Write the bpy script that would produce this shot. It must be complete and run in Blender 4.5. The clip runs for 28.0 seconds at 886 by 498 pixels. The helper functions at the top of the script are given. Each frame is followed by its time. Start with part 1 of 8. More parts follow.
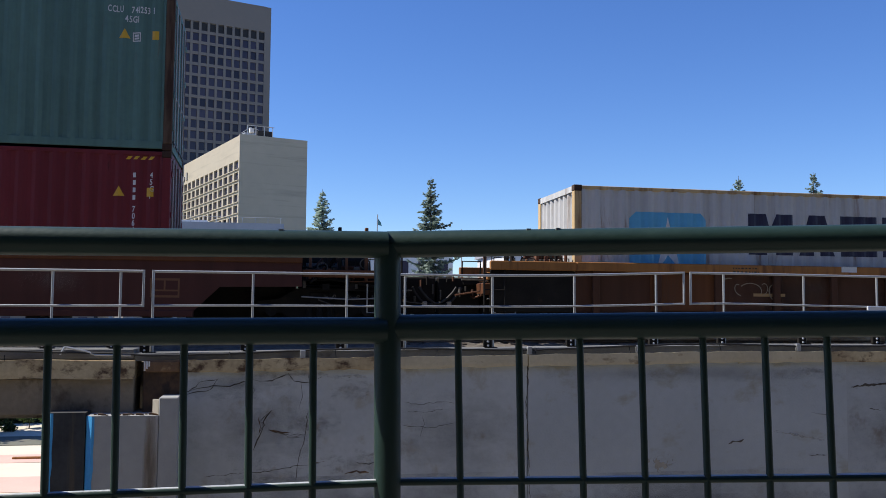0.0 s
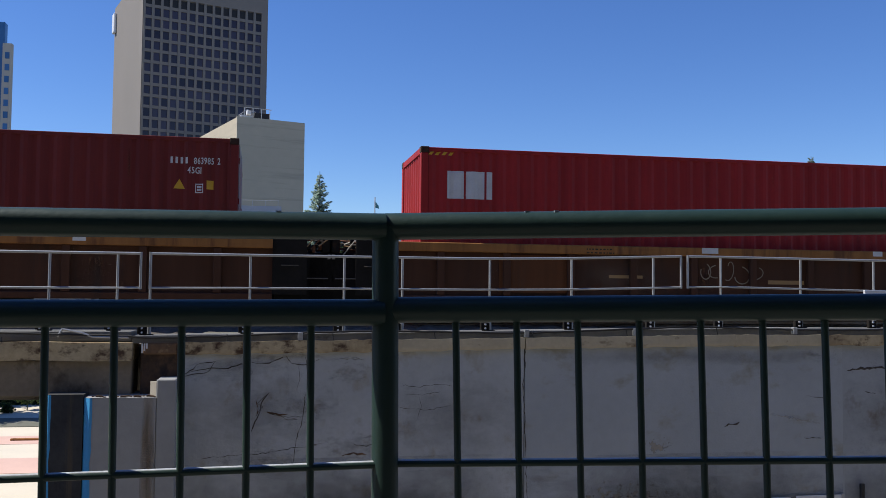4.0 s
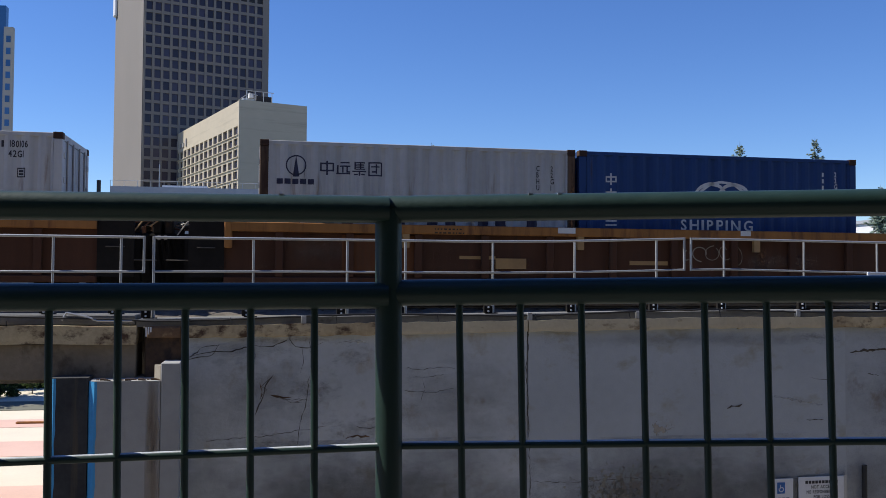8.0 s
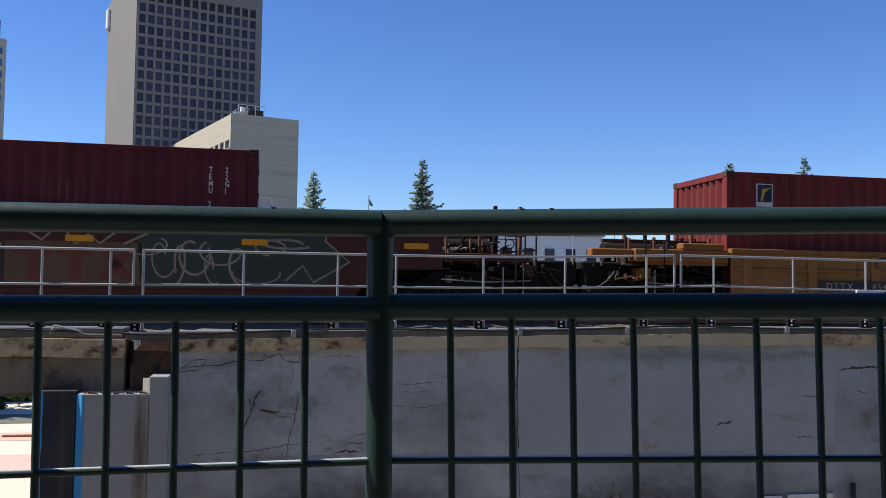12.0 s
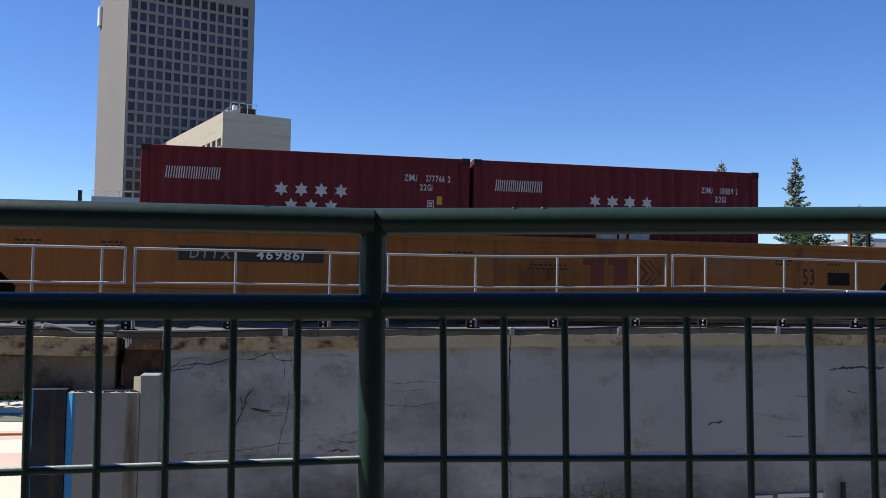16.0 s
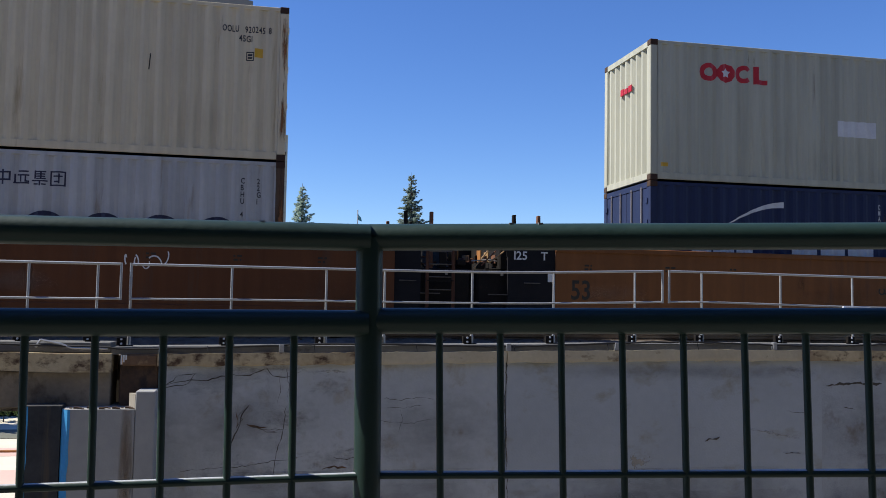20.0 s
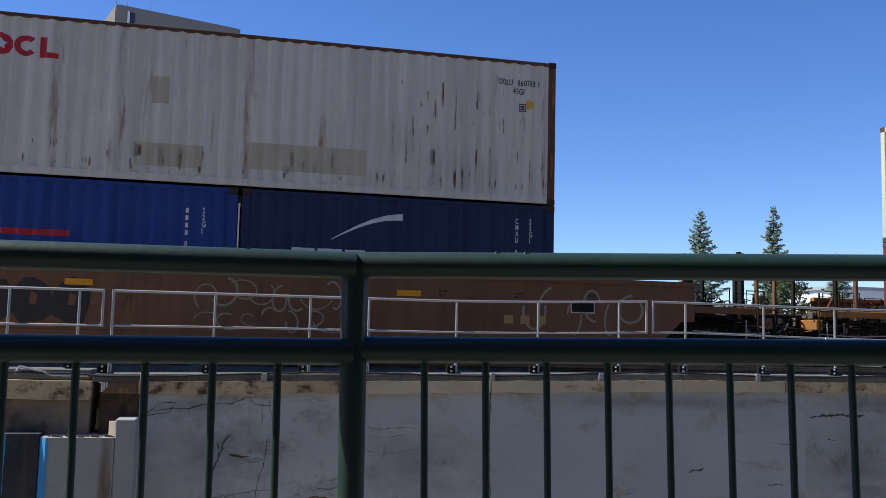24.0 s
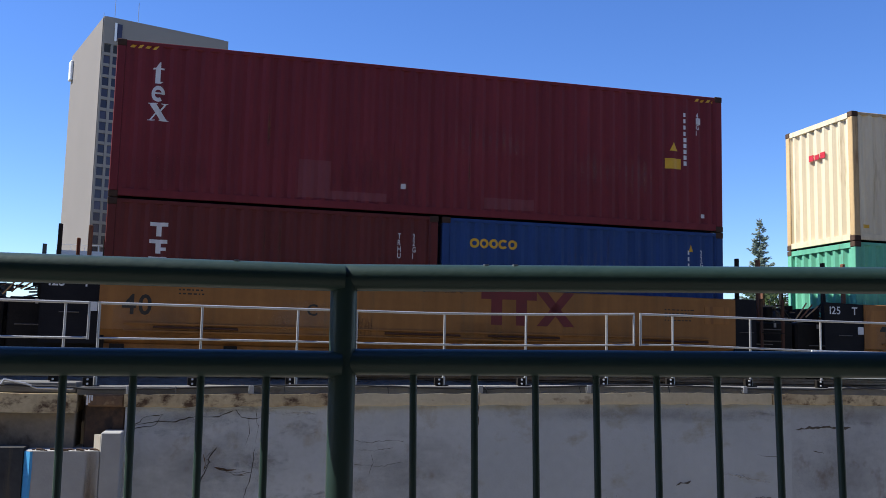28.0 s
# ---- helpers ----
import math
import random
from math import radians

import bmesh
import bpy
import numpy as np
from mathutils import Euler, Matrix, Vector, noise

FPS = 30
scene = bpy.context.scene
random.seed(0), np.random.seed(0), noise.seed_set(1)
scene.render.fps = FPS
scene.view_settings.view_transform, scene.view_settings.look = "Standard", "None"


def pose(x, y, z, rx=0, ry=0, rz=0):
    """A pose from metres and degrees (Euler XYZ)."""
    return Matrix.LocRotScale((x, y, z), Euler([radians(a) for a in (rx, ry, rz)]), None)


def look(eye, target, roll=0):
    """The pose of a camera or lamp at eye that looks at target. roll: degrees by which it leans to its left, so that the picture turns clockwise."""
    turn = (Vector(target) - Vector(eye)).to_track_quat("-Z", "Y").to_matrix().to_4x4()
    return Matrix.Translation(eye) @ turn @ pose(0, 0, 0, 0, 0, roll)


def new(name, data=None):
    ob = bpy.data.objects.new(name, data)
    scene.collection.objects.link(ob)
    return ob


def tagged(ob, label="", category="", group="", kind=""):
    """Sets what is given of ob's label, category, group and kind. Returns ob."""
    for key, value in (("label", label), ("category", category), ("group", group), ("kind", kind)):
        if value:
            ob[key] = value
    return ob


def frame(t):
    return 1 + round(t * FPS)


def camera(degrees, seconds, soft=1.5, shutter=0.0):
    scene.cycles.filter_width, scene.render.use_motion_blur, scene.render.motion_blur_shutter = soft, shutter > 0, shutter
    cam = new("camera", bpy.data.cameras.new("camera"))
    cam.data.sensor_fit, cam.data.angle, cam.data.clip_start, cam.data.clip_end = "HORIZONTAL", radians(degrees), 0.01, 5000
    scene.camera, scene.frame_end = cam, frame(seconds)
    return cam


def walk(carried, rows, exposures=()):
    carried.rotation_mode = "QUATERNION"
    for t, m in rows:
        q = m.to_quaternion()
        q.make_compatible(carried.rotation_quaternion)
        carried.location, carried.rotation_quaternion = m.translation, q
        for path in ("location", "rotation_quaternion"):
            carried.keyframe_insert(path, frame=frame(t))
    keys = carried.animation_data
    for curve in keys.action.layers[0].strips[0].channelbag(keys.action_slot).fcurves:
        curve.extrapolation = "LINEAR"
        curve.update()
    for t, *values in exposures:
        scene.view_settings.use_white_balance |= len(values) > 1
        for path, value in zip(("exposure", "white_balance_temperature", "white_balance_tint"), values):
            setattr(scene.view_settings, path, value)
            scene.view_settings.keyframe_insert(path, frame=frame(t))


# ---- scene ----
EYE = 6.45          # the eye above the lower street
PATH = [
    (0.0, 0.0026, -0.0048, 0.0032, 93.866, -0.447, -10.169),
    (0.5, 0.0028, -0.0036, 0.0026, 93.720, -0.446, -10.264),
    (1.0, 0.0029, -0.0021, 0.0024, 93.354, -0.502, -10.272),
    (1.5, 0.0031, -0.0004, 0.0020, 93.011, -0.511, -10.315),
    (2.0, 0.0023, -0.0019, 0.0015, 93.076, -0.524, -10.356),
    (2.5, 0.0028, -0.0002, 0.0012, 93.038, -0.536, -10.356),
    (3.0, 0.0021, -0.0003, 0.0016, 92.881, -0.560, -10.357),
    (3.5, 0.0024, -0.0008, 0.0021, 92.816, -0.571, -10.406),
    (5.5, 0.0017, -0.0005, 0.0007, 92.753, -0.531, -9.902),
    (6.0, 0.0019, -0.0022, 0.0014, 92.578, -0.492, -9.913),
    (6.5, 0.0023, 0.0009, 0.0015, 92.353, -0.445, -9.946),
    (7.0, 0.0025, 0.0019, 0.0013, 91.935, -0.361, -9.947),
    (7.5, 0.0024, 0.0021, 0.0015, 91.618, -0.378, -10.015),
    (8.0, 0.0022, 0.0019, 0.0013, 91.745, -0.432, -10.149),
    (8.5, 0.0013, 0.0004, 0.0014, 91.853, -0.434, -10.192),
    (9.0, 0.0016, 0.0011, 0.0012, 91.693, -0.433, -10.180),
    (9.5, 0.0022, 0.0013, 0.0014, 91.479, -0.458, -10.237),
    (10.0, 0.0015, 0.0011, 0.0009, 91.610, -0.485, -10.158),
    (10.5, 0.0011, 0.0006, 0.0005, 92.190, -0.591, -10.275),
    (11.0, -0.0002, -0.0001, -0.0001, 92.526, -0.799, -10.501),
    (11.5, -0.0000, -0.0008, -0.0001, 92.616, -0.853, -10.619),
    (12.0, 0.0003, -0.0002, 0.0003, 92.689, -0.821, -10.746),
    (12.5, 0.0007, -0.0001, -0.0001, 92.915, -0.808, -10.845),
    (14.5, -0.0006, -0.0020, -0.0002, 93.666, -0.936, -11.031),
    (15.0, -0.0007, -0.0021, 0.0004, 93.470, -0.914, -11.116),
    (15.5, -0.0001, -0.0019, 0.0006, 93.088, -0.880, -11.157),
    (16.0, -0.0009, 0.0003, -0.0011, 92.648, -0.986, -11.247),
    (16.5, -0.0001, 0.0025, -0.0005, 92.337, -1.013, -11.364),
    (17.0, -0.0002, 0.0010, -0.0007, 92.606, -1.035, -11.290),
    (17.5, -0.0024, 0.0036, -0.0010, 93.082, -1.288, -11.711),
    (18.0, -0.0019, 0.0012, -0.0014, 93.070, -1.329, -11.661),
    (18.5, -0.0016, 0.0005, -0.0014, 92.938, -1.172, -11.498),
    (19.0, -0.0021, -0.0026, -0.0013, 92.958, -1.106, -11.453),
    (19.5, -0.0006, -0.0006, -0.0008, 93.283, -1.032, -11.405),
    (20.0, -0.0007, -0.0004, -0.0015, 93.651, -0.975, -11.461),
    (20.5, -0.0006, 0.0007, -0.0023, 93.333, -0.859, -11.292),
    (21.0, -0.0007, 0.0023, -0.0005, 92.998, -0.599, -11.103),
    (21.5, -0.0010, -0.0004, -0.0008, 93.724, -0.710, -11.172),
    (22.0, -0.0011, 0.0008, -0.0007, 95.265, -0.999, -11.824),
    (22.5, -0.0023, -0.0011, -0.0011, 96.301, -1.175, -12.335),
    (24.5, -0.0022, 0.0043, -0.0021, 95.335, -1.456, -12.553),
    (25.0, -0.0036, 0.0039, -0.0020, 95.655, -1.520, -12.911),
    (25.5, -0.0033, 0.0033, -0.0021, 95.987, -1.462, -13.107),
    (26.0, -0.0041, 0.0001, -0.0018, 96.024, -1.498, -13.134),
    (26.5, -0.0050, -0.0013, -0.0012, 96.224, -1.323, -13.216),
    (27.0, -0.0048, -0.0011, -0.0021, 96.572, -1.337, -13.285),
    (27.5, -0.0047, 0.0007, -0.0018, 96.470, -1.281, -13.221),
    (28.0, -0.0048, 0.0007, -0.0022, 96.270, -1.339, -13.222),
]
cam = camera(51.66, 28.0, soft=0.8)
walk(cam, [(t, pose(x, y, EYE + z, rx, ry, rz)) for t, x, y, z, rx, ry, rz in PATH],
     [(t, stops + 0.30) for t, stops in ((0.0, 0.05), (2.0, 0.10), (3.0, -0.08), (6.0, -0.15), (7.0, -0.15), (8.0, -0.08), (10.0, -0.02), (11.0, 0.07), (12.0, 0.0), (17.0, 0.0), (18.0, -0.50), (18.5, -0.25), (19.0, 0.15), (20.0, 0.05), (21.0, 0.16), (22.0, 0.12), (24.9, 0.12), (26.0, -0.10), (27.0, 0.16), (28.0, 0.38))])

# ---- world and sun ----
SUN_AZ, SUN_EL = 167.5, 50.0        # towards the sun: degrees from +x over +y, and up
world = bpy.data.worlds.new("world")
scene.world = world
world.use_nodes = True
wn = world.node_tree
sky = wn.nodes.new("ShaderNodeTexSky")
sky.sky_type = "NISHITA"
sky.sun_disc = False
sky.sun_elevation = radians(SUN_EL)
sky.sun_rotation = radians(90.0 - SUN_AZ)
sky.altitude = 900
sky.air_density = 1.0
sky.dust_density = 0.0
sky.ozone_density = 6.5
deep = wn.nodes.new("ShaderNodeHueSaturation")
deep.inputs["Hue"].default_value = 0.512
deep.inputs["Saturation"].default_value = 1.15
wn.links.new(sky.outputs[0], deep.inputs["Color"])
wn.links.new(deep.outputs[0], wn.nodes["Background"].inputs[0])
wn.nodes["Background"].inputs[1].default_value = 0.122
sun_data = bpy.data.lights.new("sun", "SUN")
sun_data.energy = 5.0
sun_data.angle = radians(0.53)
sun_data.color = (1.0, 0.94, 0.84)
sun = new("sun", sun_data)
az, el = radians(SUN_AZ), radians(SUN_EL)
sun.matrix_world = look((math.cos(az) * math.cos(el) * 60, math.sin(az) * math.cos(el) * 60, math.sin(el) * 60), (0, 0, 0))
scene.view_settings.exposure = 0.0


# ---- materials ----
def mat(name, c1, c2=None, rough=0.6, metal=0.0, big=1.5, fine=22.0, bump=0.15, bump_scale=90.0,
        stain=None, stain_amount=0.45, stain_scale=(2.0, 2.0, 2.0), mix_fine=0.35, rand=0.0, spec=0.5, streak=0.0):
    """A surface with broad and fine colour change, optional stains, and fine relief."""
    m = bpy.data.materials.new(name)
    m.use_nodes = True
    n, l = m.node_tree.nodes, m.node_tree.links
    b = n["Principled BSDF"]
    c2 = c2 or tuple(0.72 * c for c in c1)
    co = n.new("ShaderNodeTexCoord")
    n1 = n.new("ShaderNodeTexNoise")
    n1.inputs["Scale"].default_value, n1.inputs["Detail"].default_value = big, 5
    l.new(co.outputs["Object"], n1.inputs["Vector"])
    n2 = n.new("ShaderNodeTexNoise")
    n2.inputs["Scale"].default_value, n2.inputs["Detail"].default_value = fine, 4
    l.new(co.outputs["Object"], n2.inputs["Vector"])
    add = n.new("ShaderNodeMix")
    add.inputs[0].default_value = mix_fine
    l.new(n1.outputs[0], add.inputs[2]), l.new(n2.outputs[0], add.inputs[3])
    ramp = n.new("ShaderNodeValToRGB")
    e = ramp.color_ramp.elements
    e[0].position, e[1].position = 0.34, 0.66
    e[0].color, e[1].color = (*c2, 1), (*c1, 1)
    l.new(add.outputs[0], ramp.inputs[0])
    out = ramp.outputs[0]
    if stain:
        mp = n.new("ShaderNodeMapping")
        mp.inputs["Scale"].default_value = stain_scale
        l.new(co.outputs["Object"], mp.inputs[0])
        ns = n.new("ShaderNodeTexNoise")
        ns.inputs["Scale"].default_value, ns.inputs["Detail"].default_value = 1.0, 7
        ns.inputs["Roughness"].default_value = 0.65
        l.new(mp.outputs[0], ns.inputs["Vector"])
        rs = n.new("ShaderNodeValToRGB")
        rs.color_ramp.elements[0].position = 1.0 - stain_amount
        rs.color_ramp.elements[1].position = min(1.0, 1.13 - stain_amount)
        l.new(ns.outputs[0], rs.inputs[0])
        mx = n.new("ShaderNodeMix")
        mx.data_type = "RGBA"
        l.new(rs.outputs[0], mx.inputs[0]), l.new(out, mx.inputs[6])
        mx.inputs[7].default_value = (*stain, 1)
        out = mx.outputs[2]
    if streak:
        ms = n.new("ShaderNodeMapping")
        ms.inputs["Scale"].default_value = (5.0, 5.0, 0.22)
        l.new(co.outputs["Object"], ms.inputs[0])
        nk = n.new("ShaderNodeTexNoise")
        nk.inputs["Scale"].default_value, nk.inputs["Detail"].default_value = 1.0, 6
        l.new(ms.outputs[0], nk.inputs["Vector"])
        mk = n.new("ShaderNodeMapRange")
        mk.inputs[1].default_value, mk.inputs[2].default_value = 0.3, 0.7
        mk.inputs[3].default_value, mk.inputs[4].default_value = 1 - streak, 1 + streak
        l.new(nk.outputs[0], mk.inputs[0])
        hk = n.new("ShaderNodeHueSaturation")
        l.new(mk.outputs[0], hk.inputs["Value"]), l.new(out, hk.inputs["Color"])
        out = hk.outputs[0]
    if rand:
        oi = n.new("ShaderNodeObjectInfo")
        mr = n.new("ShaderNodeMapRange")
        mr.inputs[3].default_value, mr.inputs[4].default_value = 1 - rand, 1 + rand
        l.new(oi.outputs["Random"], mr.inputs[0])
        hv = n.new("ShaderNodeHueSaturation")
        l.new(mr.outputs[0], hv.inputs["Value"]), l.new(out, hv.inputs["Color"])
        out = hv.outputs[0]
    l.new(out, b.inputs["Base Color"])
    b.inputs["Roughness"].default_value, b.inputs["Metallic"].default_value = rough, metal
    b.inputs["Specular IOR Level"].default_value = spec
    rr = n.new("ShaderNodeMapRange")
    rr.inputs[3].default_value, rr.inputs[4].default_value = max(0.02, rough - 0.12), min(1, rough + 0.12)
    l.new(n2.outputs[0], rr.inputs[0]), l.new(rr.outputs[0], b.inputs["Roughness"])
    if bump:
        nb = n.new("ShaderNodeTexNoise")
        nb.inputs["Scale"].default_value, nb.inputs["Detail"].default_value = bump_scale, 3
        l.new(co.outputs["Object"], nb.inputs["Vector"])
        bp = n.new("ShaderNodeBump")
        bp.inputs["Strength"].default_value, bp.inputs["Distance"].default_value = bump, 0.01
        l.new(nb.outputs[0], bp.inputs["Height"]), l.new(bp.outputs[0], b.inputs["Normal"])
    return m


def paint(name, c, rough=0.5, rust=0.30, rust_c=(0.16, 0.06, 0.025), fade=0.8):
    """Container or wagon paint: faded, with streaks of rust running down."""
    c = (1.12 * c[0], c[1], 0.86 * c[2])
    return mat(name, c, tuple(fade * x for x in c), rough + 0.12, 0.0, 0.5, 9.0, 0.12, 40.0, rust_c, rust + 0.07, (3.0, 3.0, 0.35), spec=0.25, streak=0.13)


def stain_mat(name, c, scale=(22.0, 22.0, 3.0), cover=0.5, soft=0.25, strength=0.7, edge=0.9):
    """A thin stain that breaks up over the surface below it."""
    m = mat(name, c, tuple(0.7 * x for x in c), 0.9, 0, 3, 18, 0.2, 40)
    n, l = m.node_tree.nodes, m.node_tree.links
    co = n.new("ShaderNodeTexCoord")
    mp = n.new("ShaderNodeMapping")
    mp.inputs["Scale"].default_value = scale
    l.new(co.outputs["Object"], mp.inputs[0])
    ns = n.new("ShaderNodeTexNoise")
    ns.inputs["Scale"].default_value, ns.inputs["Detail"].default_value, ns.inputs["Roughness"].default_value = 1.0, 6, 0.65
    l.new(mp.outputs[0], ns.inputs["Vector"])
    off = n.new("ShaderNodeVectorMath")
    off.operation = "SUBTRACT"
    off.inputs[1].default_value = (0.5, 0.5, 0.5)
    l.new(co.outputs["Generated"], off.inputs[0])
    ln = n.new("ShaderNodeVectorMath")
    ln.operation = "LENGTH"
    l.new(off.outputs[0], ln.inputs[0])
    fall = n.new("ShaderNodeMath")
    fall.operation = "MULTIPLY_ADD"
    fall.inputs[1].default_value, fall.inputs[2].default_value = -edge, 0.25 * edge
    l.new(ln.outputs["Value"], fall.inputs[0])
    both = n.new("ShaderNodeMath")
    l.new(fall.outputs[0], both.inputs[0]), l.new(ns.outputs[0], both.inputs[1])
    rs = n.new("ShaderNodeMapRange")
    rs.inputs[1].default_value, rs.inputs[2].default_value = 1 - cover - soft / 2, 1 - cover + soft / 2
    rs.inputs[4].default_value = strength
    l.new(both.outputs[0], rs.inputs[0])
    l.new(rs.outputs[0], n["Principled BSDF"].inputs["Alpha"])
    return m


M = {}
M["fence"] = mat("green_fence_paint", (0.0195, 0.046, 0.038), (0.016, 0.038, 0.031), 0.5, 0, 6, 60, 0.05, 120, (0.05, 0.06, 0.05), 0.24, (30, 30, 30), spec=0.35)
# near-white paint standing in for the sun's glint on the rods
M["fence_glint"] = mat("glint_fence_paint", (0.72, 0.76, 0.77), (0.46, 0.50, 0.50), 0.4, 0.2, 9, 70, 0.1, 120)
M["galv"] = mat("galvanised_steel", (0.50, 0.51, 0.52), (0.36, 0.37, 0.38), 0.45, 0.55, 3, 40, 0.1, 120)
M["wall"] = mat("grey_wall_paint", (0.422, 0.455, 0.485), (0.353, 0.383, 0.41), 0.7, 0, 0.7, 7.0, 0.4, 26, (0.31, 0.305, 0.265), 0.44, (1.3, 1.3, 2.0))
M["wall_worn"] = mat("worn_wall_paint", (0.48, 0.508, 0.525), (0.388, 0.412, 0.427), 0.75, 0, 1.3, 11.0, 0.6, 22, (0.36, 0.345, 0.31), 0.44, (2.6, 2.6, 2.2))
M["concrete"] = mat("old_concrete", (0.36, 0.33, 0.275), (0.24, 0.215, 0.18), 0.9, 0, 1.4, 16, 0.5, 35, (0.10, 0.08, 0.06), 0.45, (2.2, 2.2, 1.2))
M["coping"] = mat("ochre_stained_coping", (0.60, 0.49, 0.30), (0.36, 0.27, 0.155), 0.9, 0, 2.2, 16, 0.7, 34, (0.085, 0.048, 0.026), 0.50, (4.2, 4.2, 6.0))
M["coping_clean"] = mat("pale_coping", (0.62, 0.535, 0.365), (0.48, 0.41, 0.28), 0.9, 0, 1.6, 16, 0.6, 34, (0.17, 0.11, 0.06), 0.42, (2.6, 2.6, 5))
M["rusty_coping"] = mat("rust_brown_coping", (0.22, 0.13, 0.07), (0.09, 0.055, 0.035), 0.95, 0, 3.0, 16, 0.8, 26, (0.36, 0.25, 0.13), 0.40, (5, 5, 5))
M["ledge"] = mat("grey_ledge", (0.20, 0.20, 0.19), (0.13, 0.13, 0.125), 0.85, 0, 1.4, 14, 0.4, 40, (0.06, 0.055, 0.05), 0.40, (3, 3, 3))
M["pale_scrape"] = stain_mat("pale_scrape", (0.60, 0.60, 0.56), (9, 9, 20), 0.5, 0.3)
# rust brown, with the shade of the recess mixed into the colour
M["rusty_shaded"] = mat("shaded_rust_block", (0.12, 0.068, 0.04), (0.05, 0.032, 0.022), 0.95, 0, 3.0, 16, 0.9, 22, (0.035, 0.025, 0.02), 0.48, (3, 3, 2))
M["pier"] = mat("dark_streaked_pier", (0.050, 0.053, 0.057), (0.016, 0.019, 0.024), 0.85, 0, 2.2, 14, 0.5, 30, (0.078, 0.062, 0.045), 0.47, (8, 8, 0.22))
M["wall_old"] = mat("weathered_wall", (0.42, 0.45, 0.475), (0.345, 0.37, 0.392), 0.85, 0, 1.0, 12, 0.5, 30, (0.25, 0.235, 0.215), 0.43, (2.0, 2.0, 1.6))
M["beam_concrete"] = mat("brown_stained_concrete", (0.27, 0.225, 0.165), (0.16, 0.13, 0.095), 0.9, 0, 1.2, 14, 0.5, 35, (0.08, 0.06, 0.04), 0.48, (1.8, 1.8, 1.4))
M["blue_edge"] = mat("chipped_blue_paint", (0.06, 0.36, 0.70), (0.05, 0.29, 0.60), 0.55, 0, 2, 20, 0.4, 40, (0.10, 0.09, 0.085), 0.35, (9, 9, 4))
M["block_wall"] = mat("pale_block_paint", (0.375, 0.378, 0.372), (0.30, 0.303, 0.30), 0.8, 0, 0.8, 8, 0.3, 30, (0.30, 0.28, 0.25), 0.38, (5, 5, 0.6))
M["crack"] = mat("crack_shadow", (0.10, 0.085, 0.07), None, 0.95, 0, 6, 40, 0)
M["rust_run"] = stain_mat("rust_run", (0.34, 0.23, 0.12), (12, 12, 1.2), 0.60, 0.6, 0.5, 0.9)
M["rust_soft"] = stain_mat("rust_bloom", (0.25, 0.20, 0.145), (7, 7, 11), 0.34, 0.30, 0.34)
M["grime"] = stain_mat("dark_grime", (0.10, 0.09, 0.075), (3, 3, 5), 0.46, 0.5, 0.28)
M["low_grime"] = stain_mat("low_wall_grime", (0.14, 0.135, 0.125), (1.6, 1.6, 2.4), 0.66, 0.5, 0.40, 1.1)
M["chip"] = stain_mat("chipped_paint", (0.50, 0.46, 0.38), (11, 11, 9), 0.41, 0.04, 0.8, 0.6)
M["chip_rust"] = stain_mat("rusty_chips", (0.20, 0.15, 0.12), (16, 16, 12), 0.36, 0.05, 0.45, 0.6)
M["ballast"] = mat("ballast_stone", (0.17, 0.145, 0.12), (0.08, 0.07, 0.06), 0.95, 0, 6, 30, 1.0, 26)
M["asphalt"] = mat("pale_bounce_street", (0.27, 0.245, 0.205), (0.20, 0.183, 0.155), 0.9, 0, 0.4, 30, 0.5, 120)
M["earth"] = mat("dry_ground", (0.20, 0.19, 0.16), (0.12, 0.13, 0.09), 0.95, 0, 0.05, 1.2, 0.3, 20)
M["plaza"] = mat("pale_paving", (0.74, 0.67, 0.53), (0.65, 0.59, 0.47), 0.85, 0, 0.5, 9, 0.2, 60)
M["plaza_red"] = mat("red_paving_band", (0.72, 0.49, 0.40), (0.63, 0.42, 0.345), 0.85, 0, 0.5, 9, 0.2, 60)
M["walkway"] = mat("worn_walkway_asphalt", (0.16, 0.153, 0.14), (0.12, 0.115, 0.105), 0.9, 0, 1, 18, 0.3, 60)
M["canopy"] = mat("unseen_canopy", (0.22, 0.21, 0.20), (0.16, 0.155, 0.15), 0.85, 0, 1, 14, 0.3, 40)
M["rail_steel"] = mat("worn_rail_steel", (0.30, 0.27, 0.25), (0.17, 0.12, 0.09), 0.4, 0.8, 2, 30, 0.2, 60)
M["tie"] = mat("creosoted_timber", (0.085, 0.065, 0.05), (0.05, 0.04, 0.033), 0.95, 0, 2, 24, 0.5, 30)
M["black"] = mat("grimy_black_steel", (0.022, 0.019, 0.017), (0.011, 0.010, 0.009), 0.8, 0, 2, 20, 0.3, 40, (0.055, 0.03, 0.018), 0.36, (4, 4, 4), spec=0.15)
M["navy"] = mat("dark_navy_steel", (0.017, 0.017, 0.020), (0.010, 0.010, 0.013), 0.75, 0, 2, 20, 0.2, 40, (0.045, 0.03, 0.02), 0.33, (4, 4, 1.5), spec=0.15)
M["dusty"] = mat("dusty_steel", (0.15, 0.135, 0.115), (0.06, 0.052, 0.045), 0.8, 0, 3, 22, 0.3, 40, spec=0.25)
# pale tone gives the dark end gear its sunlit highlights
M["pale_steel"] = mat("pale_highlight_steel", (0.42, 0.40, 0.37), (0.26, 0.24, 0.22), 0.5, 0.3, 3, 30, 0.1, 60)
M["rust"] = mat("rusty_steel", (0.20, 0.085, 0.04), (0.11, 0.045, 0.025), 0.85, 0, 2, 18, 0.5, 40, (0.30, 0.15, 0.07), 0.38, (4, 4, 3))
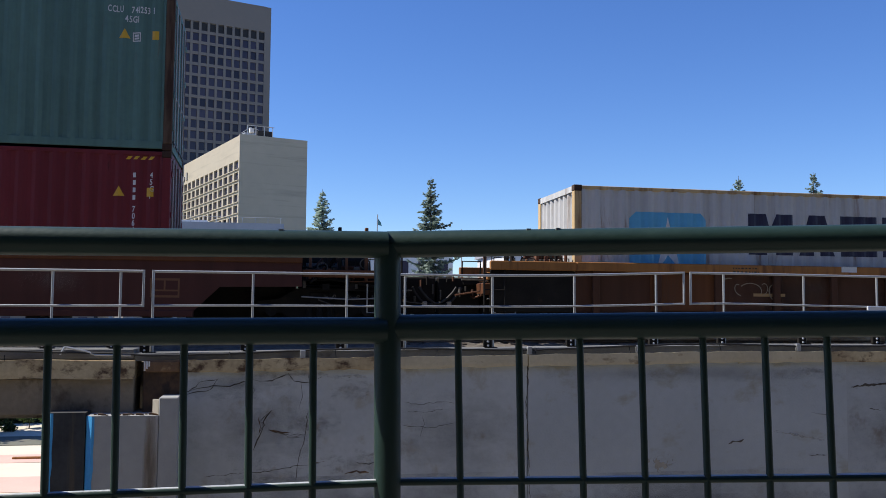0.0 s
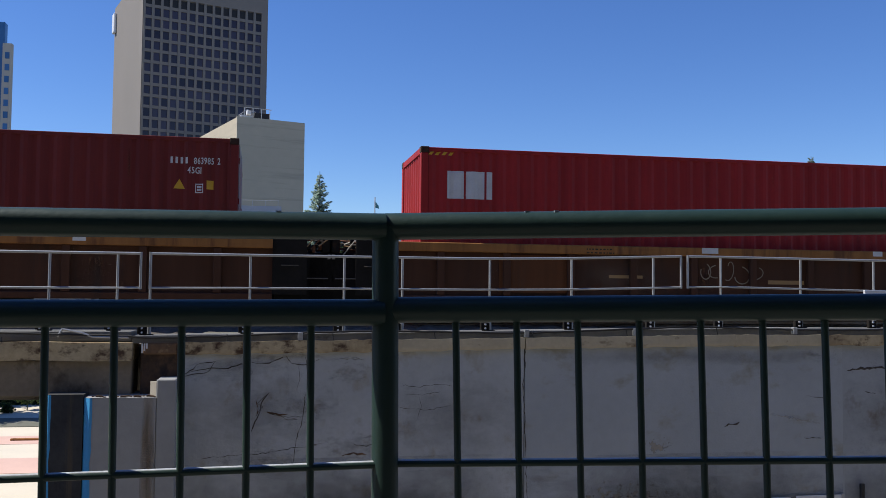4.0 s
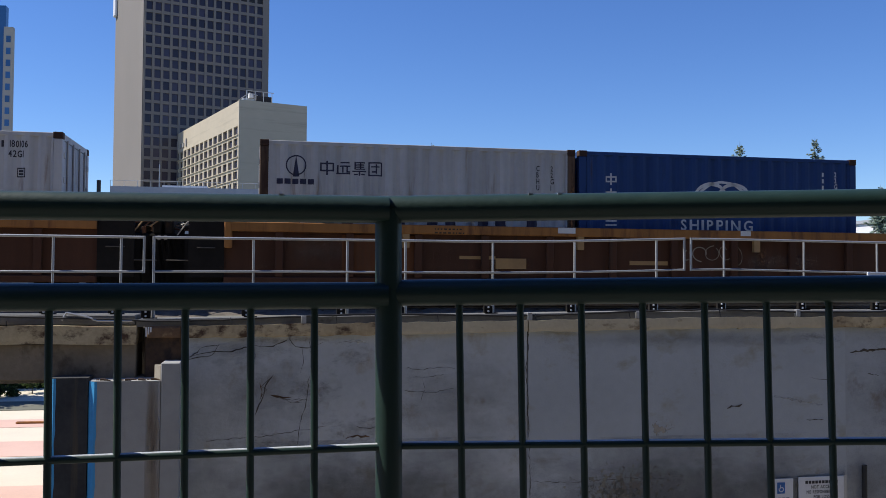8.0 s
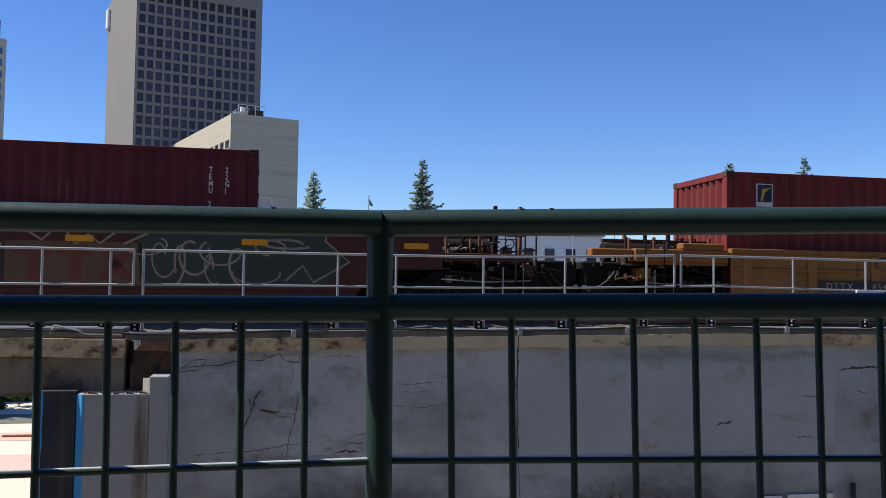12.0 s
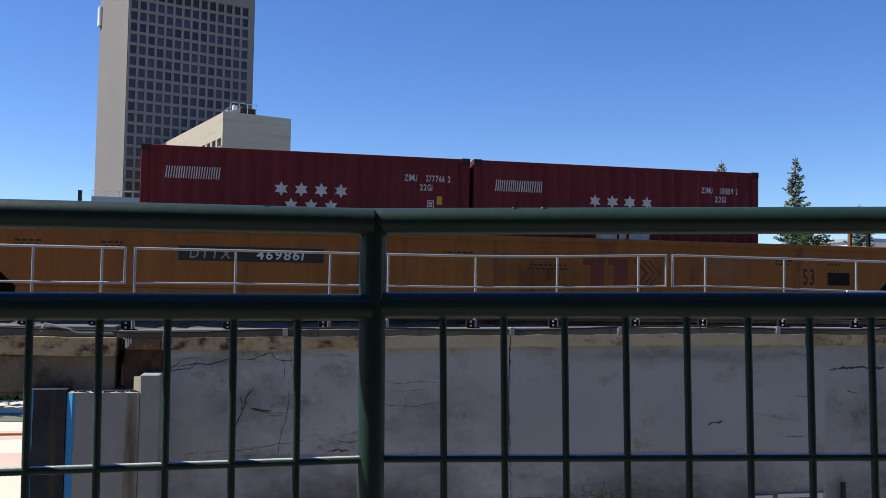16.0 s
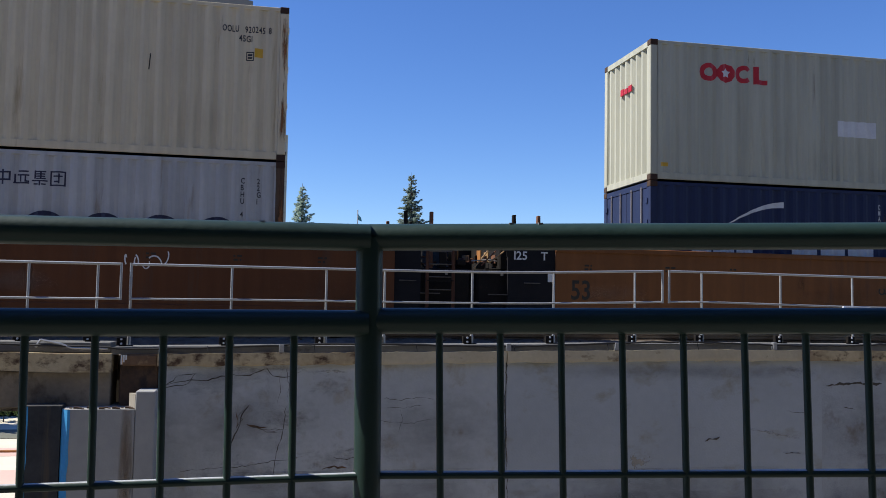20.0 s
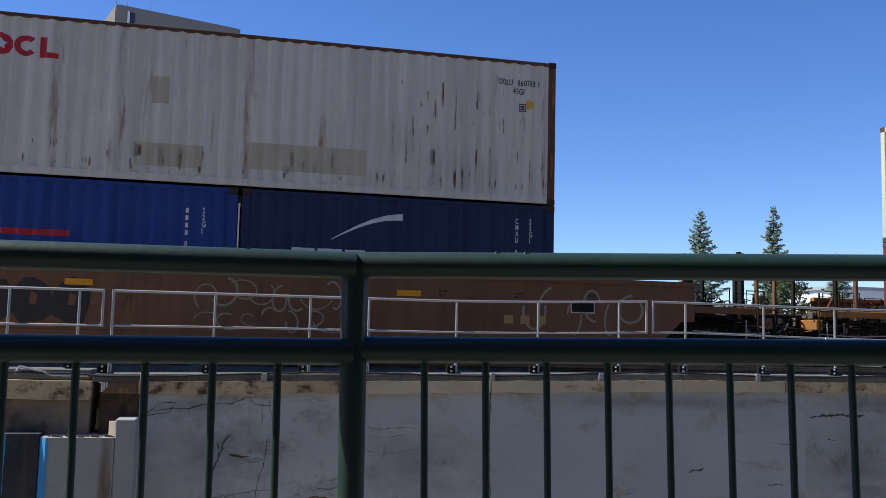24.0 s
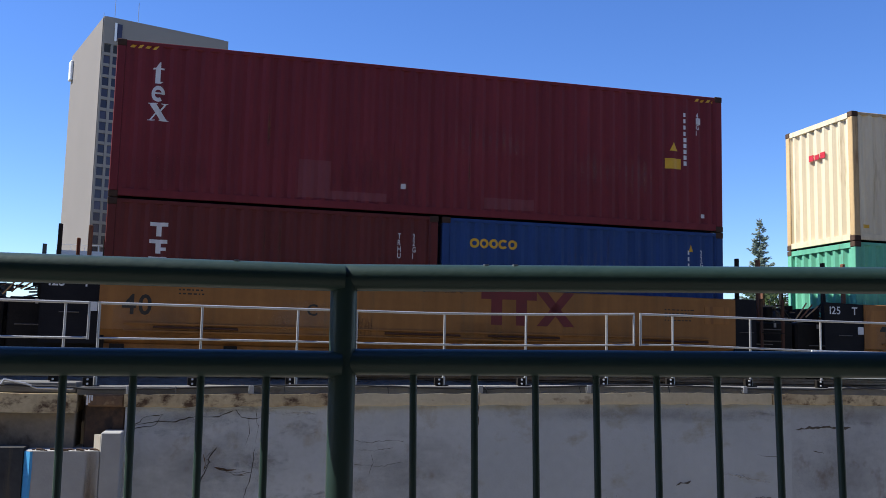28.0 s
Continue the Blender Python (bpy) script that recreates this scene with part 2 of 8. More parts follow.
M["hose"] = mat("rubber_hose", (0.02, 0.02, 0.021), None, 0.6, 0, 4, 30, 0.1)
M["white_mark"] = mat("white_marking", (0.72, 0.73, 0.74), (0.60, 0.61, 0.62), 0.6, 0, 3, 25, 0.05, 60, (0.35, 0.33, 0.31), 0.30, (8, 8, 5))
M["grey_mark"] = mat("greyed_marking", (0.34, 0.33, 0.32), (0.24, 0.23, 0.22), 0.7, 0, 3, 25, 0.05)
M["dark_mark"] = mat("dark_marking", (0.022, 0.024, 0.035), (0.03, 0.03, 0.04), 0.55, 0, 2, 25, 0.05)
M["navy_mark"] = mat("navy_lettering", (0.016, 0.018, 0.062), (0.018, 0.02, 0.05), 0.55, 0, 2, 25, 0.05)
M["blue_logo"] = mat("pale_blue_panel", (0.12, 0.44, 0.70), (0.10, 0.38, 0.62), 0.55, 0, 1, 14, 0.05)
M["red_logo"] = mat("red_lettering", (0.55, 0.015, 0.030), (0.45, 0.015, 0.028), 0.5, 0, 2, 20, 0.05)
M["yellow_mark"] = mat("yellow_sticker", (0.75, 0.44, 0.03), (0.62, 0.36, 0.03), 0.5, 0, 3, 25, 0.05)
M["amber"] = mat("amber_reflector", (0.80, 0.34, 0.02), (0.66, 0.27, 0.02), 0.35, 0, 3, 25, 0.05)
M["black_mark"] = mat("black_stencil", (0.020, 0.018, 0.015), (0.035, 0.03, 0.022), 0.7, 0, 4, 30, 0.05)
M["faded_red"] = mat("faded_red_lettering", (0.16, 0.022, 0.023), (0.125, 0.021, 0.02), 0.6, 0, 3, 25, 0.05)
M["dim_red"] = mat("grimy_red_lettering", (0.16, 0.035, 0.025), (0.12, 0.03, 0.022), 0.7, 0, 3, 25, 0.05)
M["graffiti_tan"] = mat("grimy_tan_graffiti", (0.125, 0.076, 0.042), (0.095, 0.058, 0.034), 0.7, 0, 3, 20, 0.1)
M["tan_patch"] = mat("tan_paint_patch", (0.42, 0.26, 0.11), (0.33, 0.20, 0.09), 0.6, 0, 3, 20, 0.1)
M["graffiti"] = mat("graffiti_pale", (0.33, 0.285, 0.22), (0.22, 0.185, 0.145), 0.7, 0, 5, 30, 0.05)
M["graffiti_green"] = mat("graffiti_dark_green", (0.035, 0.055, 0.04), (0.028, 0.04, 0.032), 0.6, 0, 3, 30, 0.05)
M["graffiti_black"] = mat("graffiti_black", (0.02, 0.02, 0.021), (0.03, 0.028, 0.027), 0.6, 0, 3, 30, 0.05)
M["teal_patch"] = mat("repainted_teal_patch", (0.05, 0.20, 0.26), (0.045, 0.17, 0.22), 0.5, 0, 2, 20, 0.05)
M["cream_patch"] = mat("cream_repair_patch", (0.56, 0.50, 0.36), (0.48, 0.42, 0.30), 0.6, 0, 2, 16, 0.05)
M["dust_patch"] = mat("pale_scuff", (0.185, 0.038, 0.047), (0.172, 0.032, 0.040), 0.7, 0, 2, 16, 0.05)
M["door_bar"] = mat("galvanised_lock_rod", (0.45, 0.42, 0.40), (0.30, 0.27, 0.25), 0.5, 0.4, 3, 30, 0.1)
# container paints
M["c_teal"] = paint("dark_teal_paint", (0.105, 0.225, 0.235), 0.5, 0.30)
M["c_teal2"] = paint("sea_green_paint", (0.10, 0.27, 0.27), 0.5, 0.37)
M["c_mint"] = paint("bright_teal_paint", (0.12, 0.45, 0.36), 0.5, 0.28)
M["c_mint_pale"] = paint("pale_mint_paint", (0.42, 0.60, 0.58), 0.5, 0.26, (0.30, 0.18, 0.10), 0.9)
M["c_maroon"] = paint("maroon_paint", (0.162, 0.026, 0.040), 0.5, 0.26, (0.09, 0.03, 0.02))
M["c_maroon2"] = paint("dark_maroon_paint", (0.118, 0.020, 0.034), 0.5, 0.26, (0.07, 0.03, 0.02))
M["c_brownred"] = paint("dull_brown_red_paint", (0.120, 0.028, 0.030), 0.5, 0.27, (0.08, 0.035, 0.02))
M["c_redbrown"] = paint("red_brown_paint", (0.172, 0.029, 0.030), 0.5, 0.27, (0.10, 0.035, 0.02))
M["c_red"] = paint("bright_red_paint", (0.36, 0.028, 0.035), 0.45, 0.24, (0.12, 0.03, 0.02))
M["c_grey"] = paint("pale_grey_paint", (0.50, 0.56, 0.65), 0.55, 0.33, (0.22, 0.13, 0.08), 0.88)
M["c_grey2"] = paint("stained_grey_paint", (0.45, 0.51, 0.60), 0.55, 0.33, (0.26, 0.19, 0.13), 0.86)
M["c_cream"] = paint("off_white_paint", (0.62, 0.61, 0.51), 0.5, 0.33, (0.42, 0.33, 0.20), 0.92)
M["c_grey_cream"] = paint("grey_cream_paint", (0.425, 0.475, 0.445), 0.5, 0.27, (0.42, 0.37, 0.26), 0.93)
M["c_rusty_white"] = paint("rust_streaked_white_paint", (0.63, 0.66, 0.67), 0.55, 0.33, (0.30, 0.15, 0.07), 0.88)
M["c_blue"] = paint("royal_blue_paint", (0.02, 0.065, 0.24), 0.5, 0.24, (0.06, 0.05, 0.06))
M["c_blue2"] = paint("bright_blue_paint", (0.024, 0.068, 0.32), 0.5, 0.24, (0.06, 0.05, 0.06))
M["c_navy"] = paint("navy_paint", (0.022, 0.038, 0.115), 0.5, 0.25, (0.05, 0.045, 0.05))
M["edge_rust"] = paint("rust_worn_edge", (0.125, 0.092, 0.072), 0.7, 0.50, (0.05, 0.028, 0.02))
M["edge_cream"] = paint("rust_flecked_cream_edge", (0.52, 0.42, 0.26), 0.6, 0.42, (0.22, 0.11, 0.05))
M["edge_brown"] = paint("brown_rusted_edge", (0.125, 0.075, 0.052), 0.7, 0.42, (0.08, 0.04, 0.022))
M["rust_streak"] = stain_mat("rust_streak", (0.24, 0.105, 0.045), (26, 26, 1.6), 0.44, 0.25, 0.45, 0.7)
M["rust_strong"] = stain_mat("strong_rust_streak", (0.30, 0.13, 0.05), (20, 20, 2.2), 0.50, 0.2, 0.9, 0.6)
M["side_grime"] = stain_mat("side_grime", (0.05, 0.04, 0.033), (2.2, 2.2, 1.1), 0.46, 0.5, 0.14, 0.6)
M["side_dust"] = stain_mat("side_dust", (0.42, 0.38, 0.33), (1.8, 1.8, 0.8), 0.42, 0.4, 0.22, 0.6)
M["fill_wall"] = mat("warm_fill_wall", (0.24, 0.215, 0.18), (0.205, 0.185, 0.155), 0.9, 0, 0.2, 4, 0.2, 20)
# wagon paints
M["w_brown"] = paint("brown_wagon_paint", (0.120, 0.050, 0.023), 0.6, 0.36, (0.10, 0.05, 0.03))
M["w_dkbrown"] = paint("dark_brown_wagon_paint", (0.075, 0.036, 0.024), 0.65, 0.36, (0.05, 0.03, 0.022))
M["w_plum"] = paint("plum_brown_wagon_paint", (0.076, 0.032, 0.030), 0.65, 0.30, (0.05, 0.026, 0.022))
M["w_dusty"] = paint("dusty_brown_wagon_paint", (0.17, 0.096, 0.062), 0.7, 0.36, (0.12, 0.065, 0.045))
M["w_ochre"] = paint("ochre_wagon_paint", (0.33, 0.165, 0.06), 0.6, 0.42, (0.16, 0.07, 0.03))
M["w_yellow"] = paint("yellow_wagon_paint", (0.265, 0.120, 0.040), 0.55, 0.38, (0.15, 0.07, 0.032))
M["w_yellow2"] = paint("pale_yellow_wagon_paint", (0.285, 0.144, 0.052), 0.55, 0.38, (0.24, 0.12, 0.045))
M["w_tan"] = paint("grimy_tan_wagon_paint", (0.20, 0.090, 0.036), 0.6, 0.38, (0.15, 0.07, 0.035))
# buildings and plants
M["tower"] = mat("tower_concrete", (0.212, 0.193, 0.176), (0.185, 0.169, 0.154), 0.85, 0, 0.03, 0.6, 0.1, 5)
M["hotel"] = mat("hotel_concrete", (0.50, 0.44, 0.335), (0.43, 0.38, 0.29), 0.85, 0, 0.04, 0.5, 0.1, 5, (0.37, 0.325, 0.25), 0.47, (0.03, 0.03, 0.6))
M["pane"] = mat("dark_window_glass", (0.046, 0.041, 0.066), (0.032, 0.029, 0.048), 0.22, 0, 0.05, 1, 0, rand=0.45, spec=0.35)
M["pane_top"] = mat("louvre_dark", (0.012, 0.012, 0.014), None, 0.6, 0, 0.2, 2, 0)
M["glass_blue"] = mat("blue_curtain_glass", (0.05, 0.16, 0.36), (0.04, 0.13, 0.30), 0.15, 0, 0.05, 1, 0, rand=0.2)
M["tan_tower"] = mat("tan_panel", (0.50, 0.45, 0.38), (0.45, 0.40, 0.34), 0.8, 0, 0.05, 1, 0)
M["parkade"] = mat("parkade_concrete", (0.36, 0.38, 0.42), (0.30, 0.32, 0.35), 0.85, 0, 0.1, 2, 0.1, 8)
M["white_wall"] = mat("white_cladding", (0.72, 0.73, 0.74), (0.64, 0.65, 0.66), 0.7, 0, 0.1, 2, 0.1, 8)
M["dark_roof"] = mat("dark_void", (0.03, 0.03, 0.033), None, 0.9, 0, 0.5, 4, 0)
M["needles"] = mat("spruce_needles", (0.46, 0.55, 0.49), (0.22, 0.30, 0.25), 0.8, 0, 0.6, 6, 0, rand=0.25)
M["leaves"] = mat("leaf_green", (0.07, 0.11, 0.035), (0.035, 0.06, 0.02), 0.8, 0, 0.6, 5, 0)
M["bark"] = mat("grey_bark", (0.13, 0.10, 0.08), (0.08, 0.06, 0.05), 0.95, 0, 2, 20, 0.5, 20)
M["car_white"] = mat("white_car_paint", (0.70, 0.70, 0.71), (0.66, 0.66, 0.67), 0.25, 0, 1, 10, 0)
M["car_dark"] = mat("dark_car_paint", (0.05, 0.055, 0.065), (0.04, 0.045, 0.055), 0.25, 0, 1, 10, 0)
M["car_silver"] = mat("silver_car_paint", (0.42, 0.43, 0.45), (0.38, 0.39, 0.41), 0.3, 0.3, 1, 10, 0)
M["sign_white"] = mat("sign_white", (0.72, 0.73, 0.75), (0.66, 0.67, 0.69), 0.5, 0, 3, 20, 0)
M["sign_blue"] = mat("sign_blue", (0.03, 0.16, 0.50), None, 0.5, 0, 3, 20, 0)
M["wheel_red"] = mat("red_brake_wheel_cover", (0.42, 0.09, 0.055), (0.32, 0.07, 0.045), 0.6, 0, 3, 20, 0.1)


for key in ("fence",):
    gloss = M[key].node_tree.nodes["Principled BSDF"].inputs
    gloss["Coat Weight"].default_value, gloss["Coat Roughness"].default_value = 0.16, 0.14

for key in ("needles", "leaves"):       # light also comes through the foliage
    nt = M[key].node_tree
    through_leaf = nt.nodes.new("ShaderNodeBsdfTranslucent")
    blend = nt.nodes.new("ShaderNodeMixShader")
    blend.inputs[0].default_value = 0.55
    src = nt.nodes["Principled BSDF"].inputs["Base Color"].links[0].from_socket
    nt.links.new(src, through_leaf.inputs[0])
    nt.links.new(nt.nodes["Principled BSDF"].outputs[0], blend.inputs[1])
    nt.links.new(through_leaf.outputs[0], blend.inputs[2])
    nt.links.new(blend.outputs[0], nt.nodes["Material Output"].inputs[0])


# ---- mesh helpers ----
def part(name, bm, material, parent=None, label="", smooth=False):
    me = bpy.data.meshes.new(name)
    bmesh.ops.recalc_face_normals(bm, faces=bm.faces)
    bm.to_mesh(me)
    bm.free()
    me.materials.append(material)
    if smooth:
        me.shade_smooth()
    ob = new(name, me)
    if parent is not None:
        ob.parent = parent
    if label:
        ob["label"] = label
    return ob


def share(name, me, parent, x, y, z, rz=0.0):
    ob = new(name, me)
    ob.parent = parent
    ob.matrix_basis = pose(x, y, z, 0, 0, rz)
    return ob


def empty(name, label, category, group="", at=(0, 0, 0), kind=""):
    ob = new(name)
    ob.empty_display_size = 0.2
    ob.location = at
    return tagged(ob, label, category, group, kind)


def add_box(bm, x0, x1, y0, y1, z0, z1, bevel=0.0):
    r = bmesh.ops.create_cube(bm, size=1)
    vs = r["verts"]
    for v in vs:
        v.co = Vector(((x0 + x1) / 2 + v.co.x * (x1 - x0), (y0 + y1) / 2 + v.co.y * (y1 - y0), (z0 + z1) / 2 + v.co.z * (z1 - z0)))
    if bevel:
        es = list({e for v in vs for e in v.link_edges})
        bmesh.ops.bevel(bm, geom=es, offset=bevel, segments=1, affect="EDGES", profile=0.5)
    return bm


def box(x0, x1, y0, y1, z0, z1, bevel=0.0):
    return add_box(bmesh.new(), x0, x1, y0, y1, z0, z1, bevel)


def add_tube(bm, pts, r, seg=10, cap=True):
    """A tube along a line of points."""
    pts = [Vector(p) for p in pts]
    rs = r if isinstance(r, (list, tuple)) else [r] * len(pts)
    rings = []
    for i, p in enumerate(pts):
        d = (pts[min(i + 1, len(pts) - 1)] - pts[max(i - 1, 0)]).normalized()
        a = d.cross(Vector((0, 0, 1)) if abs(d.z) < 0.95 else Vector((1, 0, 0))).normalized()
        b = d.cross(a)
        rings.append([bm.verts.new(p + rs[i] * (math.cos(k * 2 * math.pi / seg) * a + math.sin(k * 2 * math.pi / seg) * b)) for k in range(seg)])
    for q, w in zip(rings, rings[1:]):
        for k in range(seg):
            bm.faces.new((q[k], q[(k + 1) % seg], w[(k + 1) % seg], w[k]))
    if cap:     # caps on points of their own, so that the sides keep their round shading
        bm.faces.new([bm.verts.new(v.co) for v in rings[0][::-1]]), bm.faces.new([bm.verts.new(v.co) for v in rings[-1]])
    return bm


def tube(pts, r, seg=10, cap=True):
    return add_tube(bmesh.new(), pts, r, seg, cap)


def add_ring(bm, c, axis, R, r, seg=20, tseg=6, a0=0.0, a1=360.0):
    """A ring (torus) round axis 'x' or 'y'."""
    n = seg
    full = a1 - a0 >= 360
    pts = []
    for k in range(n + (0 if full else 1)):
        a = radians(a0 + (a1 - a0) * k / n)
        u, v = math.cos(a), math.sin(a)
        o = []
        for j in range(tseg):
            b = 2 * math.pi * j / tseg
            q, w = (R + r * math.cos(b)), r * math.sin(b)
            p = (w, q * u, q * v) if axis == "x" else (q * u, w, q * v)
            o.append(bm.verts.new(Vector(c) + Vector(p)))
        pts.append(o)
    for k in range(len(pts) - (0 if full else 1)):
        a, b = pts[k], pts[(k + 1) % len(pts)]
        for j in range(tseg):
            bm.faces.new((a[j], a[(j + 1) % tseg], b[(j + 1) % tseg], b[j]))
    return bm


def prism(poly, y0, y1):
    """A plate whose outline is poly in x, z, from y0 to y1."""
    bm = bmesh.new()
    a = [bm.verts.new((x, y0, z)) for x, z in poly]
    b = [bm.verts.new((x, y1, z)) for x, z in poly]
    bm.faces.new(a[::-1]), bm.faces.new(b)
    for i in range(len(poly)):
        j = (i + 1) % len(poly)
        bm.faces.new((a[i], a[j], b[j], b[i]))
    return bm


def run(sections):
    """A solid drawn through cross-sections of equal point count, each a list of (x, y, z)."""
    bm = bmesh.new()
    rows = [[bm.verts.new(p) for p in s] for s in sections]
    for a, b in zip(rows, rows[1:]):
        for i in range(len(a)):
            j = (i + 1) % len(a)
            bm.faces.new((a[i], a[j], b[j], b[i]))
    bm.faces.new(rows[0][::-1]), bm.faces.new(rows[-1])
    return bm


def cyl(c, axis, r, h, seg=20, r2=None):
    bm = bmesh.new()
    m = {"x": pose(*c, 0, 90, 0), "y": pose(*c, 90, 0, 0), "z": pose(*c)}[axis]
    bmesh.ops.create_cone(bm, cap_ends=True, segments=seg, radius1=r, radius2=r if r2 is None else r2, depth=h, matrix=m)
    return bm


# characters of the built-in font, as flat outlines
GLYPHS = {}


def load_glyphs(chars):
    obs = {}
    for ch in chars:
        cu = bpy.data.curves.new("glyph", "FONT")
        cu.body, cu.size, cu.resolution_u, cu.offset = ch, 1.0, 3, 0.018
        obs[ch] = new("glyph", cu)
    dg = bpy.context.evaluated_depsgraph_get()
    for ch, ob in obs.items():
        me = bpy.data.meshes.new_from_object(ob.evaluated_get(dg))
        vs = [(v.co.x, v.co.y) for v in me.vertices]
        x0 = min(v[0] for v in vs)
        GLYPHS[ch] = ([(x - x0, y) for x, y in vs], [tuple(p.vertices) for p in me.polygons], max(v[0] for v in vs) - x0)
        bpy.data.meshes.remove(me)
    for ob in obs.values():
        cu = ob.data
        bpy.data.objects.remove(ob)
        bpy.data.curves.remove(cu)


load_glyphs("0123456789GTUSCNAEPRIOFLYBDXZMH")


class Flat:
    """Flat marks gathered in u (along) and v (up), later laid on a face."""

    def __init__(self):
        self.verts, self.faces, self.starts = [], [], []

    def piece(self):
        self.starts.append(len(self.faces))

    def face(self, pts):
        n = len(self.verts)
        self.verts += list(pts)
        self.faces.append(tuple(range(n, n + len(pts))))

    def poly(self, pts):
        self.piece()
        self.face(pts)
        return self

    def rect(self, u0, v0, u1, v1):
        return self.poly([(u0, v0), (u1, v0), (u1, v1), (u0, v1)])

    def ring(self, u, v, R, r, a0=0, a1=360, n=20, sy=1.0):
        self.piece()
        for k in range(n):
            a, b = radians(a0 + (a1 - a0) * k / n), radians(a0 + (a1 - a0) * (k + 1) / n)
            self.face([(u + r * math.cos(a), v + sy * r * math.sin(a)), (u + R * math.cos(a), v + sy * R * math.sin(a)),
                       (u + R * math.cos(b), v + sy * R * math.sin(b)), (u + r * math.cos(b), v + sy * r * math.sin(b))])
        return self

    def star(self, u, v, R, r, n):
        self.poly([(u + (R if k % 2 == 0 else r) * math.sin(math.pi * k / n), v + (R if k % 2 == 0 else r) * math.cos(math.pi * k / n)) for k in range(2 * n)])
        return self

    def text(self, s, u, v, h, narrow=1.0, down=False, gap=0.12, slant=0.0):
        """Characters of cap height h from u, v; down: one below another."""
        k = h / 0.69
        for ch in s:
            if ch == " ":
                u, v = (u, v - 0.7 * h) if down else (u + 0.45 * h, v)
                continue
            vs, fs, w = GLYPHS[ch]
            self.piece()
            n = len(self.verts)
            self.verts += [(u + narrow * k * x + slant * k * y, v + k * y) for x, y in vs]
            self.faces += [tuple(n + i for i in f) for f in fs]
            if down:
                v -= 1.25 * h
            else:
                u += narrow * k * w + gap * h
        return self

    def bars(self, u, v, h, n, w, gap, down=False, slant=0.0):
        for _ in range(n):
            self.poly([(u, v), (u + w, v), (u + w + slant * h, v + h), (u + slant * h, v + h)])
            u, v = (u, v - h - gap) if down else (u + w + gap, v)
        return self

    def stroke(self, pts, w):
        """A ribbon of width w along pts."""
        self.piece()
        n0 = len(self.verts)
        for i, (u, v) in enumerate(pts):
            p, q = pts[max(0, i - 1)], pts[min(len(pts) - 1, i + 1)]
            t = Vector((q[0] - p[0], q[1] - p[1]))
            n = Vector((-t.y, t.x)).normalized() * w / 2 if t.length else Vector((0, w / 2))
            self.verts += [(u - n.x, v - n.y), (u + n.x, v + n.y)]
        for i in range(len(pts) - 1):
            k = n0 + 2 * i
            self.faces.append((k, k + 2, k + 3, k + 1))
        return self

    def lay(self, name, material, parent, depth, cuts=(), label=""):
        """Lay the marks on the face y = depth(u); cuts: where that face bends."""
        if 1 < len(self.starts) <= (20 if name == "logo" else 14):
            for a, b in zip(self.starts, self.starts[1:] + [len(self.faces)]):
                one = Flat()
                one.piece()
                for f in self.faces[a:b]:
                    one.face([self.verts[i] for i in f])
                ob = one.lay(name, material, parent, depth, cuts, label)
            return ob
        bm = bmesh.new()
        vs = [bm.verts.new((u, 0, v)) for u, v in self.verts]
        for f in self.faces:
            if len(set(f)) > 2:
                bm.faces.new([vs[i] for i in f])
        if vs:
            u0, u1 = min(v[0] for v in self.verts), max(v[0] for v in self.verts)
            for c in cuts:
                if u0 < c < u1:
                    bmesh.ops.bisect_plane(bm, geom=bm.verts[:] + bm.edges[:] + bm.faces[:], plane_co=(c, 0, 0), plane_no=(1, 0, 0))
        bmesh.ops.remove_doubles(bm, verts=bm.verts, dist=1e-5)
        for v in bm.verts:
            v.co.y = depth(v.co.x)
        me = bpy.data.meshes.new(name)
        bm.to_mesh(me)
        bm.free()
        me.materials.append(material)
        ob = new(name, me)
        ob.parent = parent
        if label:
            ob["label"] = label
        return ob


# ---- ground and structure ----
def up(z):
    return EYE + z


tagged(part("ground", box(-2500, 2500, 66, 4500, -1.0, 0.0), M["earth"]), kind="structure", label="dry ground reaching to the horizon")
# street out of view; its pale warm tone bounces sun onto the wall
tagged(part("ground", box(-2500, 2500, -600, 27, -1.0, 0.0), M["asphalt"]), kind="structure", label="lower street out of view, toned pale to bounce light")
plaza = tagged(part("pavement", box(-2500, 2500, 27, 66, -1.0, 0.0), M["plaza"]), kind="structure", label="sunlit pale paving with red bands behind the bridge")
for i, (a, b) in enumerate(((27.0, 29.8), (34.6, 37.7), (41.1, 43.3))):
    part("paving_band", box(-40, 12, a, b, 0.004, 0.014), M["plaza_red"], plaza, "faded red paving band")


def kerb_bar(x):
    return tagged(part("parking_kerb", box(x, x + 2.1, 42.0, 42.2, 0.004, 0.10, 0.02), M["w_ochre"]),
                  "ochre parking kerb on pale paving", "parking kerb", "parking kerbs")


for i in range(6):
    kerb_bar(-22.87 + 2.96 * i)

# walkway on which the camera stands and its retaining wall; unseen back wall and canopy, added to shape the light
tagged(part("floor", box(-30, 30, -12.0, 1.95, up(-1.25), up(-0.95)), M["walkway"]), kind="structure", label="worn grey asphalt walkway slab above the street")
tagged(part("wall_walkway", box(-30, 30, 1.55, 1.85, 0, up(-1.254)), M["concrete"]), kind="structure", label="concrete wall under the walkway")
tagged(part("wall_back", box(-45, 45, -12.6, -12.004, 0, up(23.0)), M["fill_wall"]), kind="structure", label="unseen plain wall added behind the walkway for warm fill light")
tagged(part("ceiling", box(-30, 30, -12.0, 0.0, up(2.2), up(2.4)), M["canopy"]), kind="structure", label="unseen canopy added over the walkway to dim the railing")

